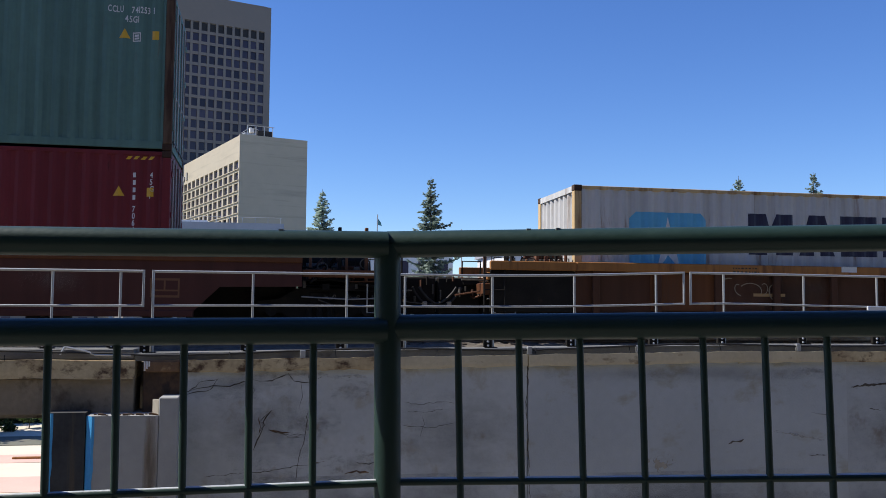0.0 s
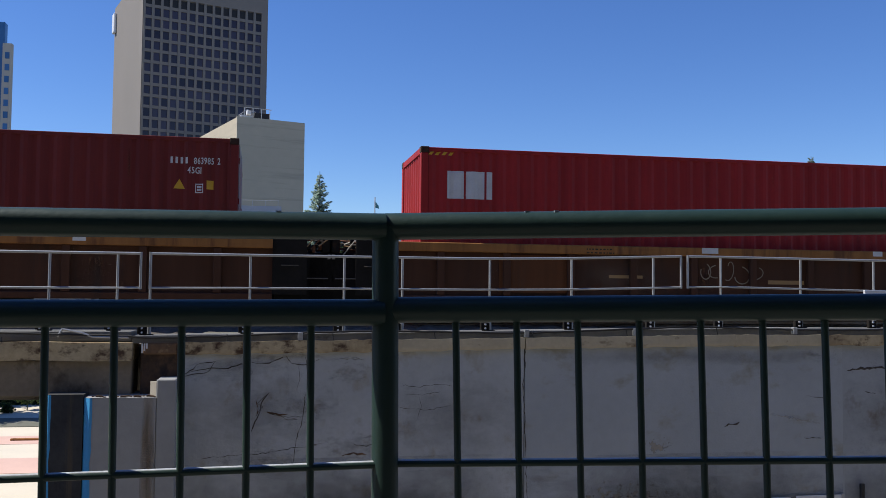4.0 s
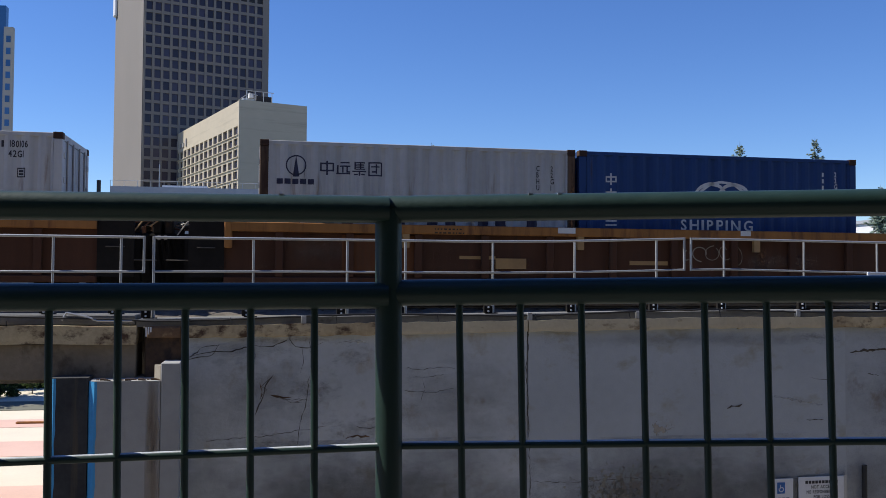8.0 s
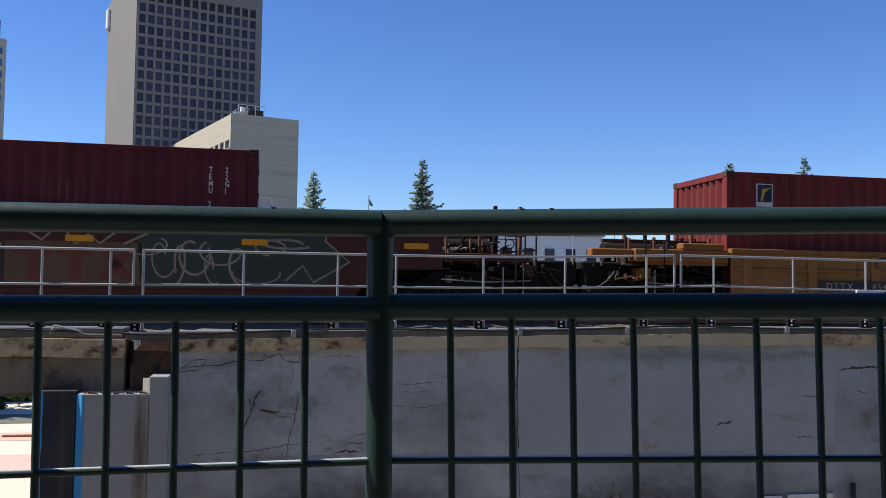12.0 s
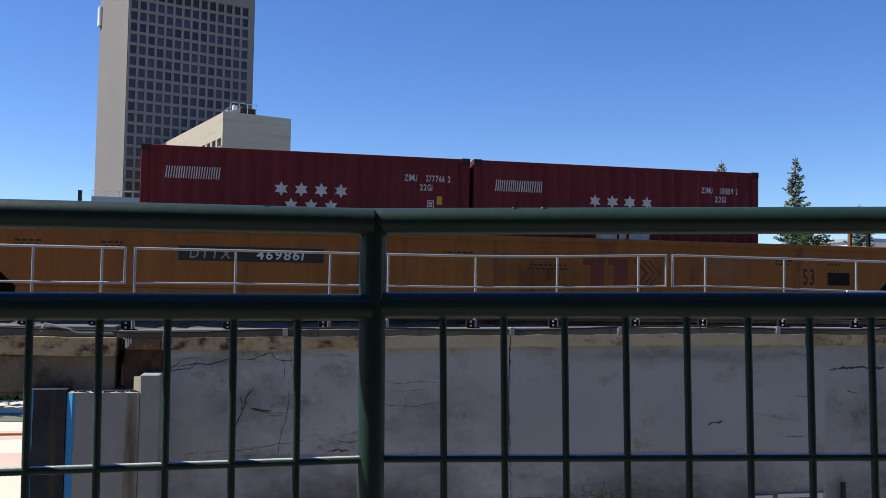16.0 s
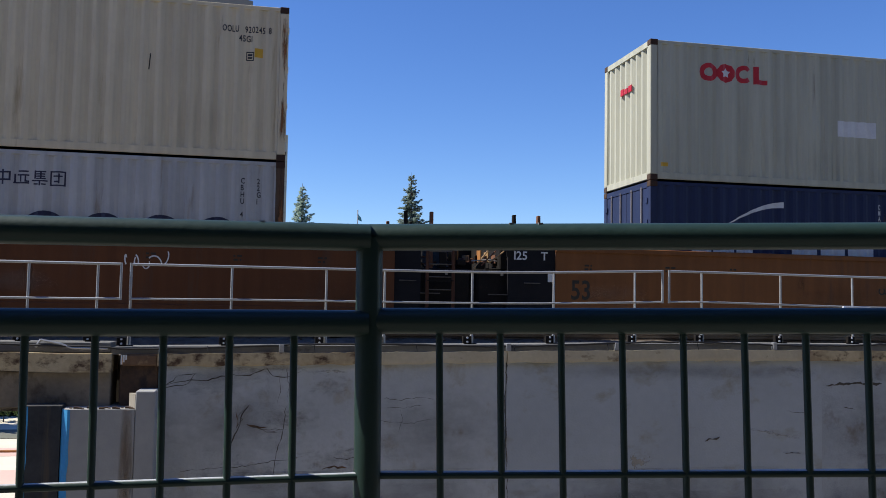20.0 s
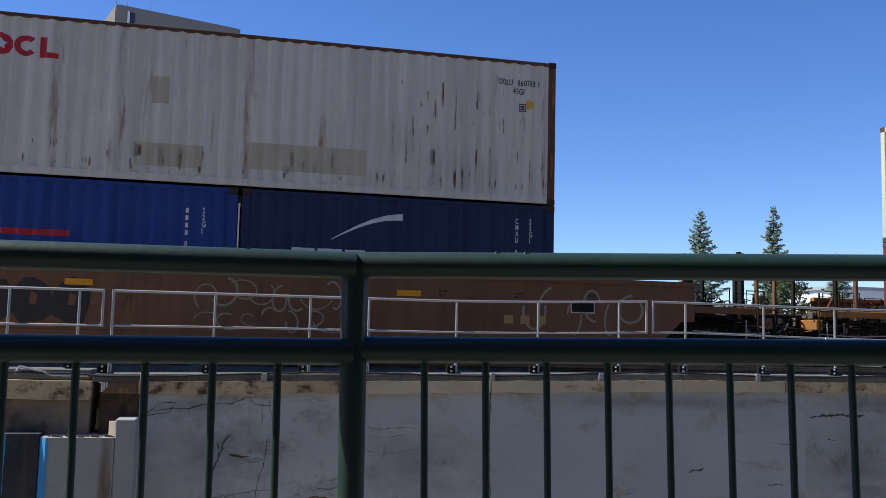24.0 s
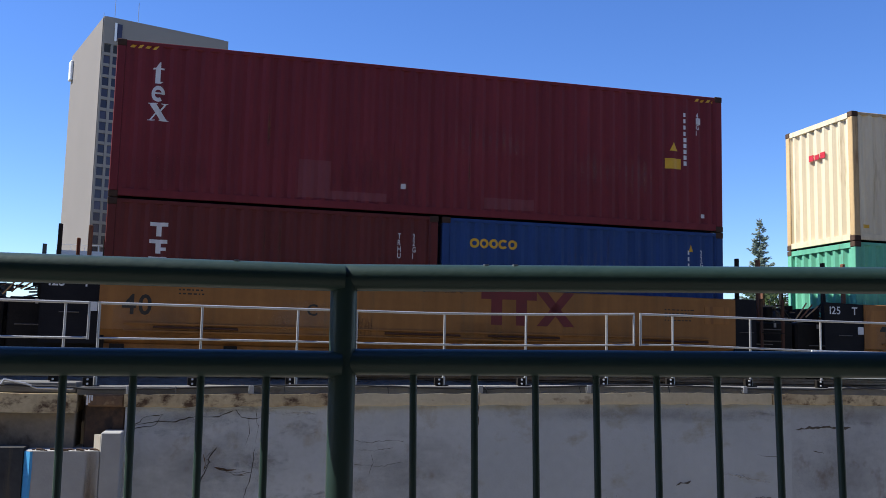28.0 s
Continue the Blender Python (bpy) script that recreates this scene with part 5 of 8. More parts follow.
def container(x, base, L, H, paint_key, label, end="front", edge=None, group="containers"):
    """A freight container; x: its left end along the train; base: above the eye."""
    c = empty("shipping_container", label, "shipping container", group)
    MOVERS.append((c, x, 17.2, up(base)))
    m = M[paint_key]
    me = M[edge] if edge else m
    W, p = 2.438, 0.16
    zb, zt = 0.165, H - 0.085
    part("side_panel", corrugated(p, L - p, zb - 0.01, zt + 0.01, lambda u, d, z: (u, 0.012 + d, z)), m, c)
    part("side_panel", corrugated(p, L - p, zb - 0.01, zt + 0.01, lambda u, d, z: (u, W - 0.012 - d, z)), m, c)
    part("roof", box(0.06, L - 0.06, 0.05, W - 0.05, H - 0.035, H - 0.012), m, c)
    part("floor", box(0.06, L - 0.06, 0.05, W - 0.05, 0.06, 0.13), M["black"], c)
    for y in (0.012, W - 0.072):
        part("top_rail", box(p, L - p, y, y + 0.06, zt, H - 0.014, 0.006), me if edge in ("edge_brown", "edge_cream") else m, c)
        part("bottom_rail", box(p, L - p, y, y + 0.06, 0.028, zb, 0.006), m, c)
    for cx in (0.0, L - p):
        for y in (0.0, W - p):
            part("corner_post", box(cx + 0.004, cx + p - 0.004, y + 0.004, y + p - 0.004, 0.118, H - 0.118, 0.012), me, c)
    for xx in (0.0, L - 0.09):
        part("end_header", box(xx + 0.01, xx + 0.08, p, W - p, H - 0.13, H - 0.014), m, c)
        part("end_sill", box(xx + 0.01, xx + 0.08, p, W - p, 0.03, 0.16), m, c)
    k = casting()
    if not k.materials:
        k.materials.append(M["edge_rust"])
    for xx in (0.082, L - 0.082):
        for y in (0.081, W - 0.081):
            for z in (0.059, H - 0.059):
                share("corner_casting", k, c, xx, y, z)
    for side, s in ((0.0, 1), (L, -1)):         # one end is corrugated, the other has doors
        if (end == "front") == (s > 0):
            part("end_panel", corrugated(p, W - p, 0.15, H - 0.12, lambda u, q, z: (side + s * (0.028 + q * 1.9), u, z)), m, c)
            continue
        for y0, y1 in ((p, W / 2 - 0.01), (W / 2 + 0.01, W - p)):
            dr = part("door", box(min(side + s * 0.02, side + s * 0.07), max(side + s * 0.02, side + s * 0.07), y0, y1, 0.165, H - 0.135, 0.012), m, c)
            for q in (0.25, 0.72):
                yy = y0 + (y1 - y0) * q
                part("lock_rod", tube([(side, yy, 0.12), (side, yy, H - 0.10)], 0.017, 8), M["door_bar"], dr, "galvanised lock rod")
                part("door_handle", box(side - 0.01, side + 0.01, yy - 0.02, yy + 0.30, 1.05, 1.09), M["door_bar"], dr)
            for z in (0.4, 1.0, 1.7, H - 0.45):
                part("hinge", box(side - 0.015, side + 0.015, y0 - 0.05 if y0 < 1 else y1 - 0.06, y0 + 0.06 if y0 < 1 else y1 + 0.05, z, z + 0.10), m, dr)
            part("gasket", box(side - 0.004, side + 0.018, y0 + 0.004, y1 - 0.004, 0.17, 0.20), M["hose"], dr)
    cuts = bends(p, L - p)
    c_depth = lambda u: 0.012 + (wave(u, p) if p <= u <= L - p else -0.012) - 0.0035
    weather((c, cuts, c_depth, H, L), int(abs(x) * 10) + int(base * 7) + 5)
    return c, cuts, c_depth, H, L


def weather(c, seed):
    """Rust streaks under the top rail, grime over the bottom rail and faint dust on the near side."""
    ob, cuts, depth, H, L = c
    r = random.Random(seed)

    def patch(u0, v0, u1, v1, key, name, off):
        Flat().rect(u0, v0, u1, v1).lay(name, M[key], ob, lambda q: depth(q) + off, cuts)
    for k in range(int(L * 0.5)):
        u = r.uniform(0.2, L - 0.5)
        top = H - 0.11 if r.random() < 0.6 else r.uniform(0.8, H - 0.3)
        patch(u, top - r.uniform(0.3, 1.3), u + r.uniform(0.06, 0.22), top, "rust_streak", "rust_streak", 0.0022)
    for k in range(max(2, int(L / 3))):
        u = r.uniform(0.0, L - 2.0)
        patch(u, 0.18, u + r.uniform(1.2, 2.6), r.uniform(0.5, 1.3), "side_grime", "grime_patch", 0.0016)
    for k in range(max(1, int(L / 5))):
        u, v = r.uniform(0.2, L - 2.6), r.uniform(0.6, H - 1.3)
        patch(u, v, u + r.uniform(1.4, 2.6), v + r.uniform(0.6, 1.1), "side_dust", "dust_patch", 0.0010)


def mark(c, flat, key, name="lettering", label=""):
    ob, cuts, depth, H, L = c
    flat.lay(name, M[key], ob, depth, cuts, label)


def codes_across(c, key, digits, iso, u=None, v=None, n=4, owner=""):
    """The code at the upper right: owner letters or bars, number and size code, with stickers below."""
    ob, cuts, depth, H, L = c
    u, v = u if u is not None else L - 1.55, v if v is not None else H - 0.42
    if owner:
        mark(c, Flat().text(owner, u, v, 0.115, 0.60, gap=0.10), key, "owner_letter")
    else:
        mark(c, Flat().bars(u, v, 0.115, n, 0.042, 0.045), key, "owner_bar")
    mark(c, Flat().text(digits, u + n * 0.087 + 0.06, v, 0.115, 0.66, gap=0.10), key, "number")
    mark(c, Flat().text(iso, u + 0.30, v - 0.175, 0.115, 0.7), key, "size_code")
    f = Flat().rect(u + 0.44, v - 0.53, u + 0.58, v - 0.51).rect(u + 0.44, v - 0.38, u + 0.58, v - 0.36).rect(u + 0.44, v - 0.51, u + 0.455, v - 0.38).rect(u + 0.565, v - 0.51, u + 0.58, v - 0.38)
    mark(c, f.rect(u + 0.47, v - 0.49, u + 0.55, v - 0.455).rect(u + 0.47, v - 0.44, u + 0.55, v - 0.40), key, "sticker")


def codes_down(c, key, iso, digits, u=None, v=None, owner=""):
    """Code columns that run down near the right end."""
    ob, cuts, depth, H, L = c
    u, v = u if u is not None else L - 0.95, v if v is not None else H - 0.50
    if owner:
        mark(c, Flat().text(owner, u, v, 0.10, 0.75, True), key, "owner_letter")
    else:
        mark(c, Flat().bars(u, v, 0.085, 4, 0.05, 0.05, True), key, "owner_bar")
    if digits:
        mark(c, Flat().text(digits, u, v - 0.62, 0.10, 0.75, True), key, "number")
    if iso:
        mark(c, Flat().text(iso, u + 0.29, v, 0.10, 0.75, True), key, "size_code")


def stickers(c, u, v, tri=True):
    if tri:
        mark(c, Flat().poly([(u, v), (u + 0.20, v), (u + 0.10, v + 0.18)]), "yellow_mark", "warning_sticker", "yellow warning triangle")
    mark(c, Flat().rect(u + 0.58, v, u + 0.70, v + 0.16), "yellow_mark", "sticker", "yellow sticker")


def hatch(c, u, v, n=4):
    f = Flat()
    for k in range(n):
        f.poly([(u + 0.13 * k, v), (u + 0.07 + 0.13 * k, v), (u + 0.12 + 0.13 * k, v + 0.06), (u + 0.05 + 0.13 * k, v + 0.06)])
    mark(c, f, "yellow_mark", "hazard_stripe")


def end_plate(c, key, y, z, w, h, name="logo"):
    """Marks on the left end face."""
    n = 3
    for k in range(n):
        part(name, box(0.008, 0.022, y - w / 2 + k * w / n + 0.02, y - w / 2 + (k + 1) * w / n - 0.02, z, z + h * (1 if k != 1 else 0.85)), M[key], c[0])


def logo_rings(c, u, v, s, key="red_logo"):
    """Red ring, flower, block and block: the line's mark as plain shapes."""
    f = Flat().ring(u + 0.5 * s, v, 0.5 * s, 0.24 * s, n=18, sy=0.92)
    f.poly([(u + 1.42 * s + 0.5 * s * math.sin(2 * math.pi * k / 10), v + 0.48 * s * math.cos(2 * math.pi * k / 10)) for k in range(10)])
    f.ring(u + 2.42 * s, v, 0.48 * s, 0.23 * s, 42, 318, 18, 0.94)
    f.poly([(u + 2.96 * s, v - 0.46 * s), (u + 3.72 * s, v - 0.46 * s), (u + 3.72 * s, v - 0.22 * s), (u + 3.24 * s, v - 0.22 * s), (u + 3.24 * s, v + 0.44 * s), (u + 2.96 * s, v + 0.44 * s)])
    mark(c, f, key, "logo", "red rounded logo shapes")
    ob, cuts, depth, H, L = c
    Flat().star(u + 1.42 * s, v, 0.26 * s, 0.15 * s, 5).lay("logo_centre", M["white_mark"], ob, lambda q: depth(q) - 0.003, cuts)


def stars(c, u, v, s, rows=((0, 4), (0.5, 3)), dv=0.29):
    f = Flat()
    for r, (o, n) in enumerate(rows):
        for k in range(n):
            f.star(u + (k + o) * s, v - r * dv, 0.37 * s, 0.2 * s, 6)
    mark(c, f, "white_mark", "logo", "rows of white stars")


def word(c, key, u, v, h, widths, gap, slant=0.0, label="", cut=0.0):
    """A brand word as plain blocks of its size and colour."""
    f = Flat()
    for w in widths:
        f.poly([(u, v), (u + w, v), (u + w + slant * h, v + h), (u + slant * h, v + h)])
        u += w + gap
    mark(c, f, key, "logo", label)


B0, B1, B2, B3 = -0.087, -0.032, 0.043, -0.032
HC, ST, L40, L20 = 2.896, 2.591, 12.192, 6.058
XA, XB, XC, XD, XE, XF, XG, XH, XI, XJ, XK, XL, XM, XN, XO = (
    -14.15, 5.671, 21.293, 36.855, 52.261, 67.853, 89.518, 111.055, 132.80, 156.317, 175.773, 195.00, 216.675, 232.003, 247.39)
SP = 6.134      # from one 20-foot box to the next


def load_a():
    c = container(XA, -0.05, L40, HC, "c_maroon", "maroon steel 40-foot container under a teal one")
    codes_down(c, "white_mark", "45G1", "70666", 11.54, 2.40)
    stickers(c, 11.2, 2.06)
    hatch(c, 11.4, HC - 0.17)
    c = container(XA, 2.858, L40, HC, "c_teal", "dark teal steel 40-foot container stacked on a maroon one", edge="edge_rust")
    codes_across(c, "white_mark", "741253 1", "45G1", 11.02, 2.50, owner="CCLU")
    stickers(c, 11.22, 2.02)


def load_grey(x, seed, label, word_at):
    c = container(x, B0, L40, ST, "c_grey", label, edge="edge_cream" if seed else None)
    f = Flat()
    u0, u1, v0, v1, r = 1.16, 2.80, 0.85, 2.09, 0.13
    f.poly([(u0 + r, v0), (u1 - r, v0), (u1, v0 + r), (u1, v1 - r), (u1 - r, v1), (u0 + r, v1), (u0, v1 - r), (u0, v0 + r)])
    mark(c, f, "blue_logo", "logo_panel", "pale blue rounded logo panel")
    ob, cuts, depth, H, L = c
    Flat().star(1.98, 1.44, 0.56, 0.20, 7).lay("logo_star", M["white_mark"], ob, lambda u: depth(u) - 0.003, cuts)
    u, v, h, k = word_at
    f = Flat()
    for i, w in enumerate((1.0, 0.82, 0.86, 0.84, 0.86, 0.80)):
        w *= k
        f.poly([[(u, v), (u + w, v), (u + w, v + h), (u + 0.62 * w, v + h), (u + 0.5 * w, v + 0.62 * h), (u + 0.38 * w, v + h), (u, v + h)],
                [(u, v), (u + w, v), (u + 0.72 * w, v + h), (u + 0.3 * w, v + h)],
                [(u, v), (u + w, v), (u + w, v + h), (u, v + h)],
                [(u, v), (u + w, v), (u + w, v + 0.9 * h), (u + 0.88 * w, v + h), (u, v + h)],
                [(u, v), (u + 0.9 * w, v), (u + w, v + 0.1 * h), (u + w, v + h), (u + 0.1 * w, v + h), (u, v + 0.9 * h)],
                [(u, v), (u + w, v), (u + 0.66 * w, v + 0.5 * h), (u + 1.08 * w, v + h), (u, v + h)]][i])
        u += w + 0.13 * k
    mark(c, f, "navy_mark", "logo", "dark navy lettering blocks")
    ob, cuts, depth, H, L = c
    u = word_at[0]
    for i, w in enumerate((1.0, 0.82, 0.86, 0.84, 0.86, 0.80)):      # pale gaps in the blocks
        w *= k
        g = Flat()
        if i in (0, 1):
            g.rect(u + 0.40 * w, v, u + 0.60 * w, v + 0.30 * h)
        elif i in (2, 4):
            g.rect(u + 0.30 * w, v + 0.22 * h, u + w, v + 0.38 * h).rect(u + (0.30 if i == 2 else 0.0) * w, v + 0.62 * h, u + (1.0 if i == 2 else 0.7) * w, v + 0.78 * h)
        else:
            g.rect(u + 0.30 * w, v + 0.58 * h, u + 0.72 * w, v + 0.78 * h).rect(u + 0.34 * w, v, u + 0.62 * w, v + 0.30 * h)
        g.lay("logo_gap", M["c_grey"], ob, lambda q: depth(q) - 0.003, cuts)
        u += w + 0.13 * k
    codes_across(c, "dark_mark", "668339" if seed else "180106", "42G1", 11.0, 2.30, 3)


def load_c():
    c = container(XC, B0, L40, HC, "c_redbrown", "dark red steel 40-foot container with rows of white stars")
    mark(c, Flat().bars(0.36, 2.26, 0.23, 22, 0.020, 0.026, slant=0.10), "white_mark")
    stars(c, 5.56, 1.98, 0.363, dv=0.31)
    word(c, "white_mark", 5.45, 1.07, 0.45, (0.42, 0.16, 0.45), 0.05, 0.1)
    codes_across(c, "white_mark", "863985 2", "45G1", 10.99, 2.40)
    stickers(c, 11.05, 1.94)
    end_plate(c, "white_mark", 1.4, 2.05, 0.7, 0.45)


def load_d():
    c = container(XD, B0, L40, HC, "c_red", "bright red steel 40-foot container")
    word(c, "white_mark", 0.52, 1.91, 0.53, (0.33, 0.36, 0.12), 0.04, 0.0, "white logo blocks")
    hatch(c, 0.14, HC - 0.16)
    hatch(c, 11.55, HC - 0.16)
    codes_down(c, "white_mark", "45G1", "449", 11.42, 2.40, "CAIU")
    mark(c, Flat().rect(11.68, 1.66, 11.8, 1.82), "yellow_mark", "sticker")


def ring_mark_box(x, base, group="containers"):
    c = container(x, base, L20, ST, "c_grey2", "stained pale grey 20-foot container with navy marks", "door", "edge_rust")
    mark(c, Flat().ring(0.66, 2.13, 0.19, 0.165, n=22).poly([(0.60, 1.92), (0.72, 1.92), (0.66, 2.32)]), "navy_mark", "logo", "navy ring emblem")
    mark(c, Flat().bars(0.31, 1.78, 0.10, 5, 0.112, 0.03), "navy_mark")
    f = Flat()
    strokes = (((0, .25, 1, .37), (0, .75, 1, .87), (0, .37, .12, .75), (.88, .37, 1, .75), (.44, 0, .56, 1)),
               ((.30, .85, .95, .95), (.25, .60, 1, .70), (.42, .2, .52, .60), (.72, .2, .82, .60), (0, .08, 1, .18), (.05, .18, .17, .72), (.82, .2, 1, .30)),
               ((.15, .45, .25, 1), (.25, .88, .9, .97), (.25, .72, .85, .81), (.25, .57, .85, .66), (.25, .43, .9, .51), (.53, .51, .63, .97), (0, .27, 1, .36), (.45, 0, .56, .27), (.12, .05, .40, .14), (.62, .05, .90, .14)),
               ((0, 0, .1, 1), (.9, 0, 1, 1), (.1, .9, .9, 1), (.1, 0, .9, .1), (.2, .62, .8, .71), (.52, .18, .62, .85), (.25, .25, .52, .36)))
    for k, bars in enumerate(strokes):      # four square signs as plain bars
        u = 1.10 + 0.30 * k
        for x0, y0, x1, y1 in bars:
            f.rect(u + 0.26 * x0, 1.965 + 0.265 * y0, u + 0.26 * x1, 1.965 + 0.265 * y1)
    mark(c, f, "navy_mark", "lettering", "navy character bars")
    f = Flat()
    for k in range(5):
        f.ring(0.95 + 0.98 * k, 1.13, 0.42, 0.22, n=28, sy=0.95)
    mark(c, f, "navy_mark", "logo", "large navy rounded logo shapes")
    mark(c, Flat().rect(5.93, 0.15, 6.05, 2.45), "rust_strong", "rust_edge", "rust along the corner post")
    codes_down(c, "dark_mark", "22G1", "4", 5.27, 2.16, "CBHU")
    return c


def load_f():
    ring_mark_box(XF, B0)
    c = container(XF + SP, B0, L20, ST, "c_blue", "royal blue 20-foot container with a white globe outline")
    f = Flat()
    for k in range(2):
        u = 0.56
        v = 1.98 - 0.30 * k
        f.rect(u, v, u + 0.22, v + 0.03).rect(u, v + 0.09, u + 0.22, v + 0.12).rect(u + 0.095, v - 0.05, u + 0.125, v + 0.18).rect(u, v, u + 0.03, v + 0.12).rect(u + 0.19, v, u + 0.22, v + 0.12)
    f.rect(0.56, 1.12, 0.78, 1.15).rect(0.56, 1.20, 0.78, 1.23)
    f.ring(3.05, 1.42, 0.66, 0.61, 8, 172, 22, 0.98).ring(2.80, 1.30, 0.52, 0.47, 25, 155, 16, 1.42).ring(3.30, 1.30, 0.52, 0.47, 25, 155, 16, 1.42)
    mark(c, f, "white_mark", "logo", "white globe outline and bars")
    mark(c, Flat().text("SHIPPING", 2.14, 1.06, 0.21, 1.08, gap=0.28), "white_mark", "lettering")
    codes_down(c, "white_mark", "22G1", "1", 5.28, 2.22)


def load_g():
    c = container(XG, B1, L20, ST, "c_teal2", "faded sea-green 20-foot container with rust streaks", "door", "edge_rust")
    # door leaves take a paler mint than the sides
    for ob in c[0].children:
        if ob.name.startswith("door"):
            ob.data.materials[0] = M["c_mint_pale"]
            ob["label"] = "pale mint door leaf"
    f = Flat()
    for k in range(3):
        u, v = 0.40, 2.0 - 0.30 * k
        f.rect(u, v, u + 0.27, v + 0.03).rect(u, v + 0.12, u + 0.27, v + 0.15).rect(u + 0.12, v - 0.05, u + 0.15, v + 0.21).rect(u, v, u + 0.03, v + 0.15).rect(u + 0.24, v, u + 0.27, v + 0.15)
    mark(c, f, "white_mark", "lettering", "white character bars")
    word(c, "white_mark", 0.93, 1.2, 0.45, (0.25, 0.25, 0.08, 0.25, 0.22), 0.03)
    word(c, "white_mark", 2.73, 1.22, 0.46, (0.26, 0.26, 0.08, 0.26, 0.26, 0.08, 0.28, 0.28), 0.08)
    mark(c, Flat().rect(4.07, 1.72, 4.85, 2.18), "teal_patch", "repaint_patch", "repainted teal patch")
    codes_across(c, "white_mark", "111154 7", "22G1", 4.87, 2.10)
    mark(c, Flat().rect(5.66, 1.60, 5.76, 1.76), "yellow_mark", "sticker")
    c = container(XG + SP, B1, L20, ST, "c_maroon2", "dark maroon 20-foot container with white blocks")
    word_down(c, 0.66)
    codes_down(c, "white_mark", "22G1", "3", 5.18, 2.14, "TEMU")


def word_down(c, u, v=None, h=0.39, n=3):
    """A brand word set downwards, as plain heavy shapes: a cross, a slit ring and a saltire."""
    H = c[3]
    v = v if v is not None else H - 0.82
    f = Flat()
    for k in range(n):
        z = v - k * h * 0.84
        x = 0.74 * h
        if k == 0:
            f.poly([(u + 0.10, z), (u + 0.19, z), (u + 0.23, z + 0.10 * h), (u + 0.18, z + 0.10 * h), (u + 0.18, z + 0.66 * h), (u + 0.18, z + h), (u + 0.16, z + h), (u + 0.09, z + 0.72 * h), (u + 0.09, z + 0.04 * h)])
            f.rect(u + 0.045, z + 0.66 * h, u + 0.09, z + 0.74 * h).rect(u + 0.18, z + 0.66 * h, u + 0.24, z + 0.74 * h)
        elif k == 1:
            f.ring(u + 0.155, z + 0.5 * x, 0.118, 0.060, 0, 305, 20, 0.5 * x / 0.118).rect(u + 0.09, z + 0.48 * x, u + 0.265, z + 0.58 * x)
        else:
            f.poly([(u + 0.21, z), (u + 0.33, z), (u + 0.13, z + x), (u + 0.01, z + x)])
            f.poly([(u + 0.02, z), (u + 0.06, z), (u + 0.15, z + 0.42 * x), (u + 0.13, z + 0.47 * x)]).poly([(u + 0.19, z + 0.55 * x), (u + 0.21, z + 0.50 * x), (u + 0.31, z + x), (u + 0.27, z + x)])
            f.rect(u - 0.01, z - 0.05 * x, u + 0.12, z).rect(u + 0.19, z - 0.05 * x, u + 0.36, z).rect(u - 0.01, z + x, u + 0.16, z + 1.05 * x).rect(u + 0.22, z + x, u + 0.34, z + 1.05 * x)
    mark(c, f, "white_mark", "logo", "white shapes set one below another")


def load_h():
    c = container(XH, B1, L20, ST, "c_redbrown", "brick red 20-foot container with a small framed emblem")
    mark(c, Flat().rect(0.68, 1.88, 1.04, 2.35), "white_mark", "emblem_frame")
    ob, cuts, depth, H, L = c
    Flat().rect(0.70, 1.97, 1.02, 2.33).lay("emblem", M["navy_mark"], ob, lambda u: depth(u) - 0.003, cuts)
    Flat().poly([(0.76, 2.0), (0.82, 2.0), (0.88, 2.16), (1.0, 2.28), (0.82, 2.24)]).lay("emblem_sign", M["yellow_mark"], ob, lambda u: depth(u) - 0.006, cuts)
    codes_down(c, "white_mark", "22G1", "", 5.22, 2.2)
    star_mark_box(XH + SP, B1, "289652", True)


def star_mark_box(x, base, digits, stacked=False):
    c = container(x, base, L20, ST, "c_maroon", "maroon 20-foot container with rows of white stars")
    mark(c, Flat().bars(0.43, 1.99, 0.22, 22, 0.019, 0.025, slant=0.10), "white_mark")
    stars(c, 2.49, 1.87, 0.367, dv=0.30)
    word(c, "white_mark", 2.5, 0.88, 0.44, (0.42, 0.16, 0.45), 0.05, 0.1)
    if stacked:
        mark(c, Flat().text("ZIMU", 5.01, 2.24, 0.115, 0.7), "white_mark", "owner_letter")
        mark(c, Flat().text(digits, 5.01, 2.10, 0.115, 0.7), "white_mark", "number")
        mark(c, Flat().text("22G1", 5.01, 1.96, 0.115, 0.7), "white_mark", "size_code")
    else:
        codes_across(c, "white_mark", digits + " 2", "22G1", 4.79, 2.12, owner="ZIMU")
        mark(c, Flat().rect(5.42, 1.68, 5.52, 1.84), "yellow_mark", "sticker")
    end_plate(c, "white_mark", 1.4, 1.75, 0.7, 0.42)
    return c


def load_i():
    star_mark_box(XI, B1, "277766")
    star_mark_box(XI + SP, B1, "101389")


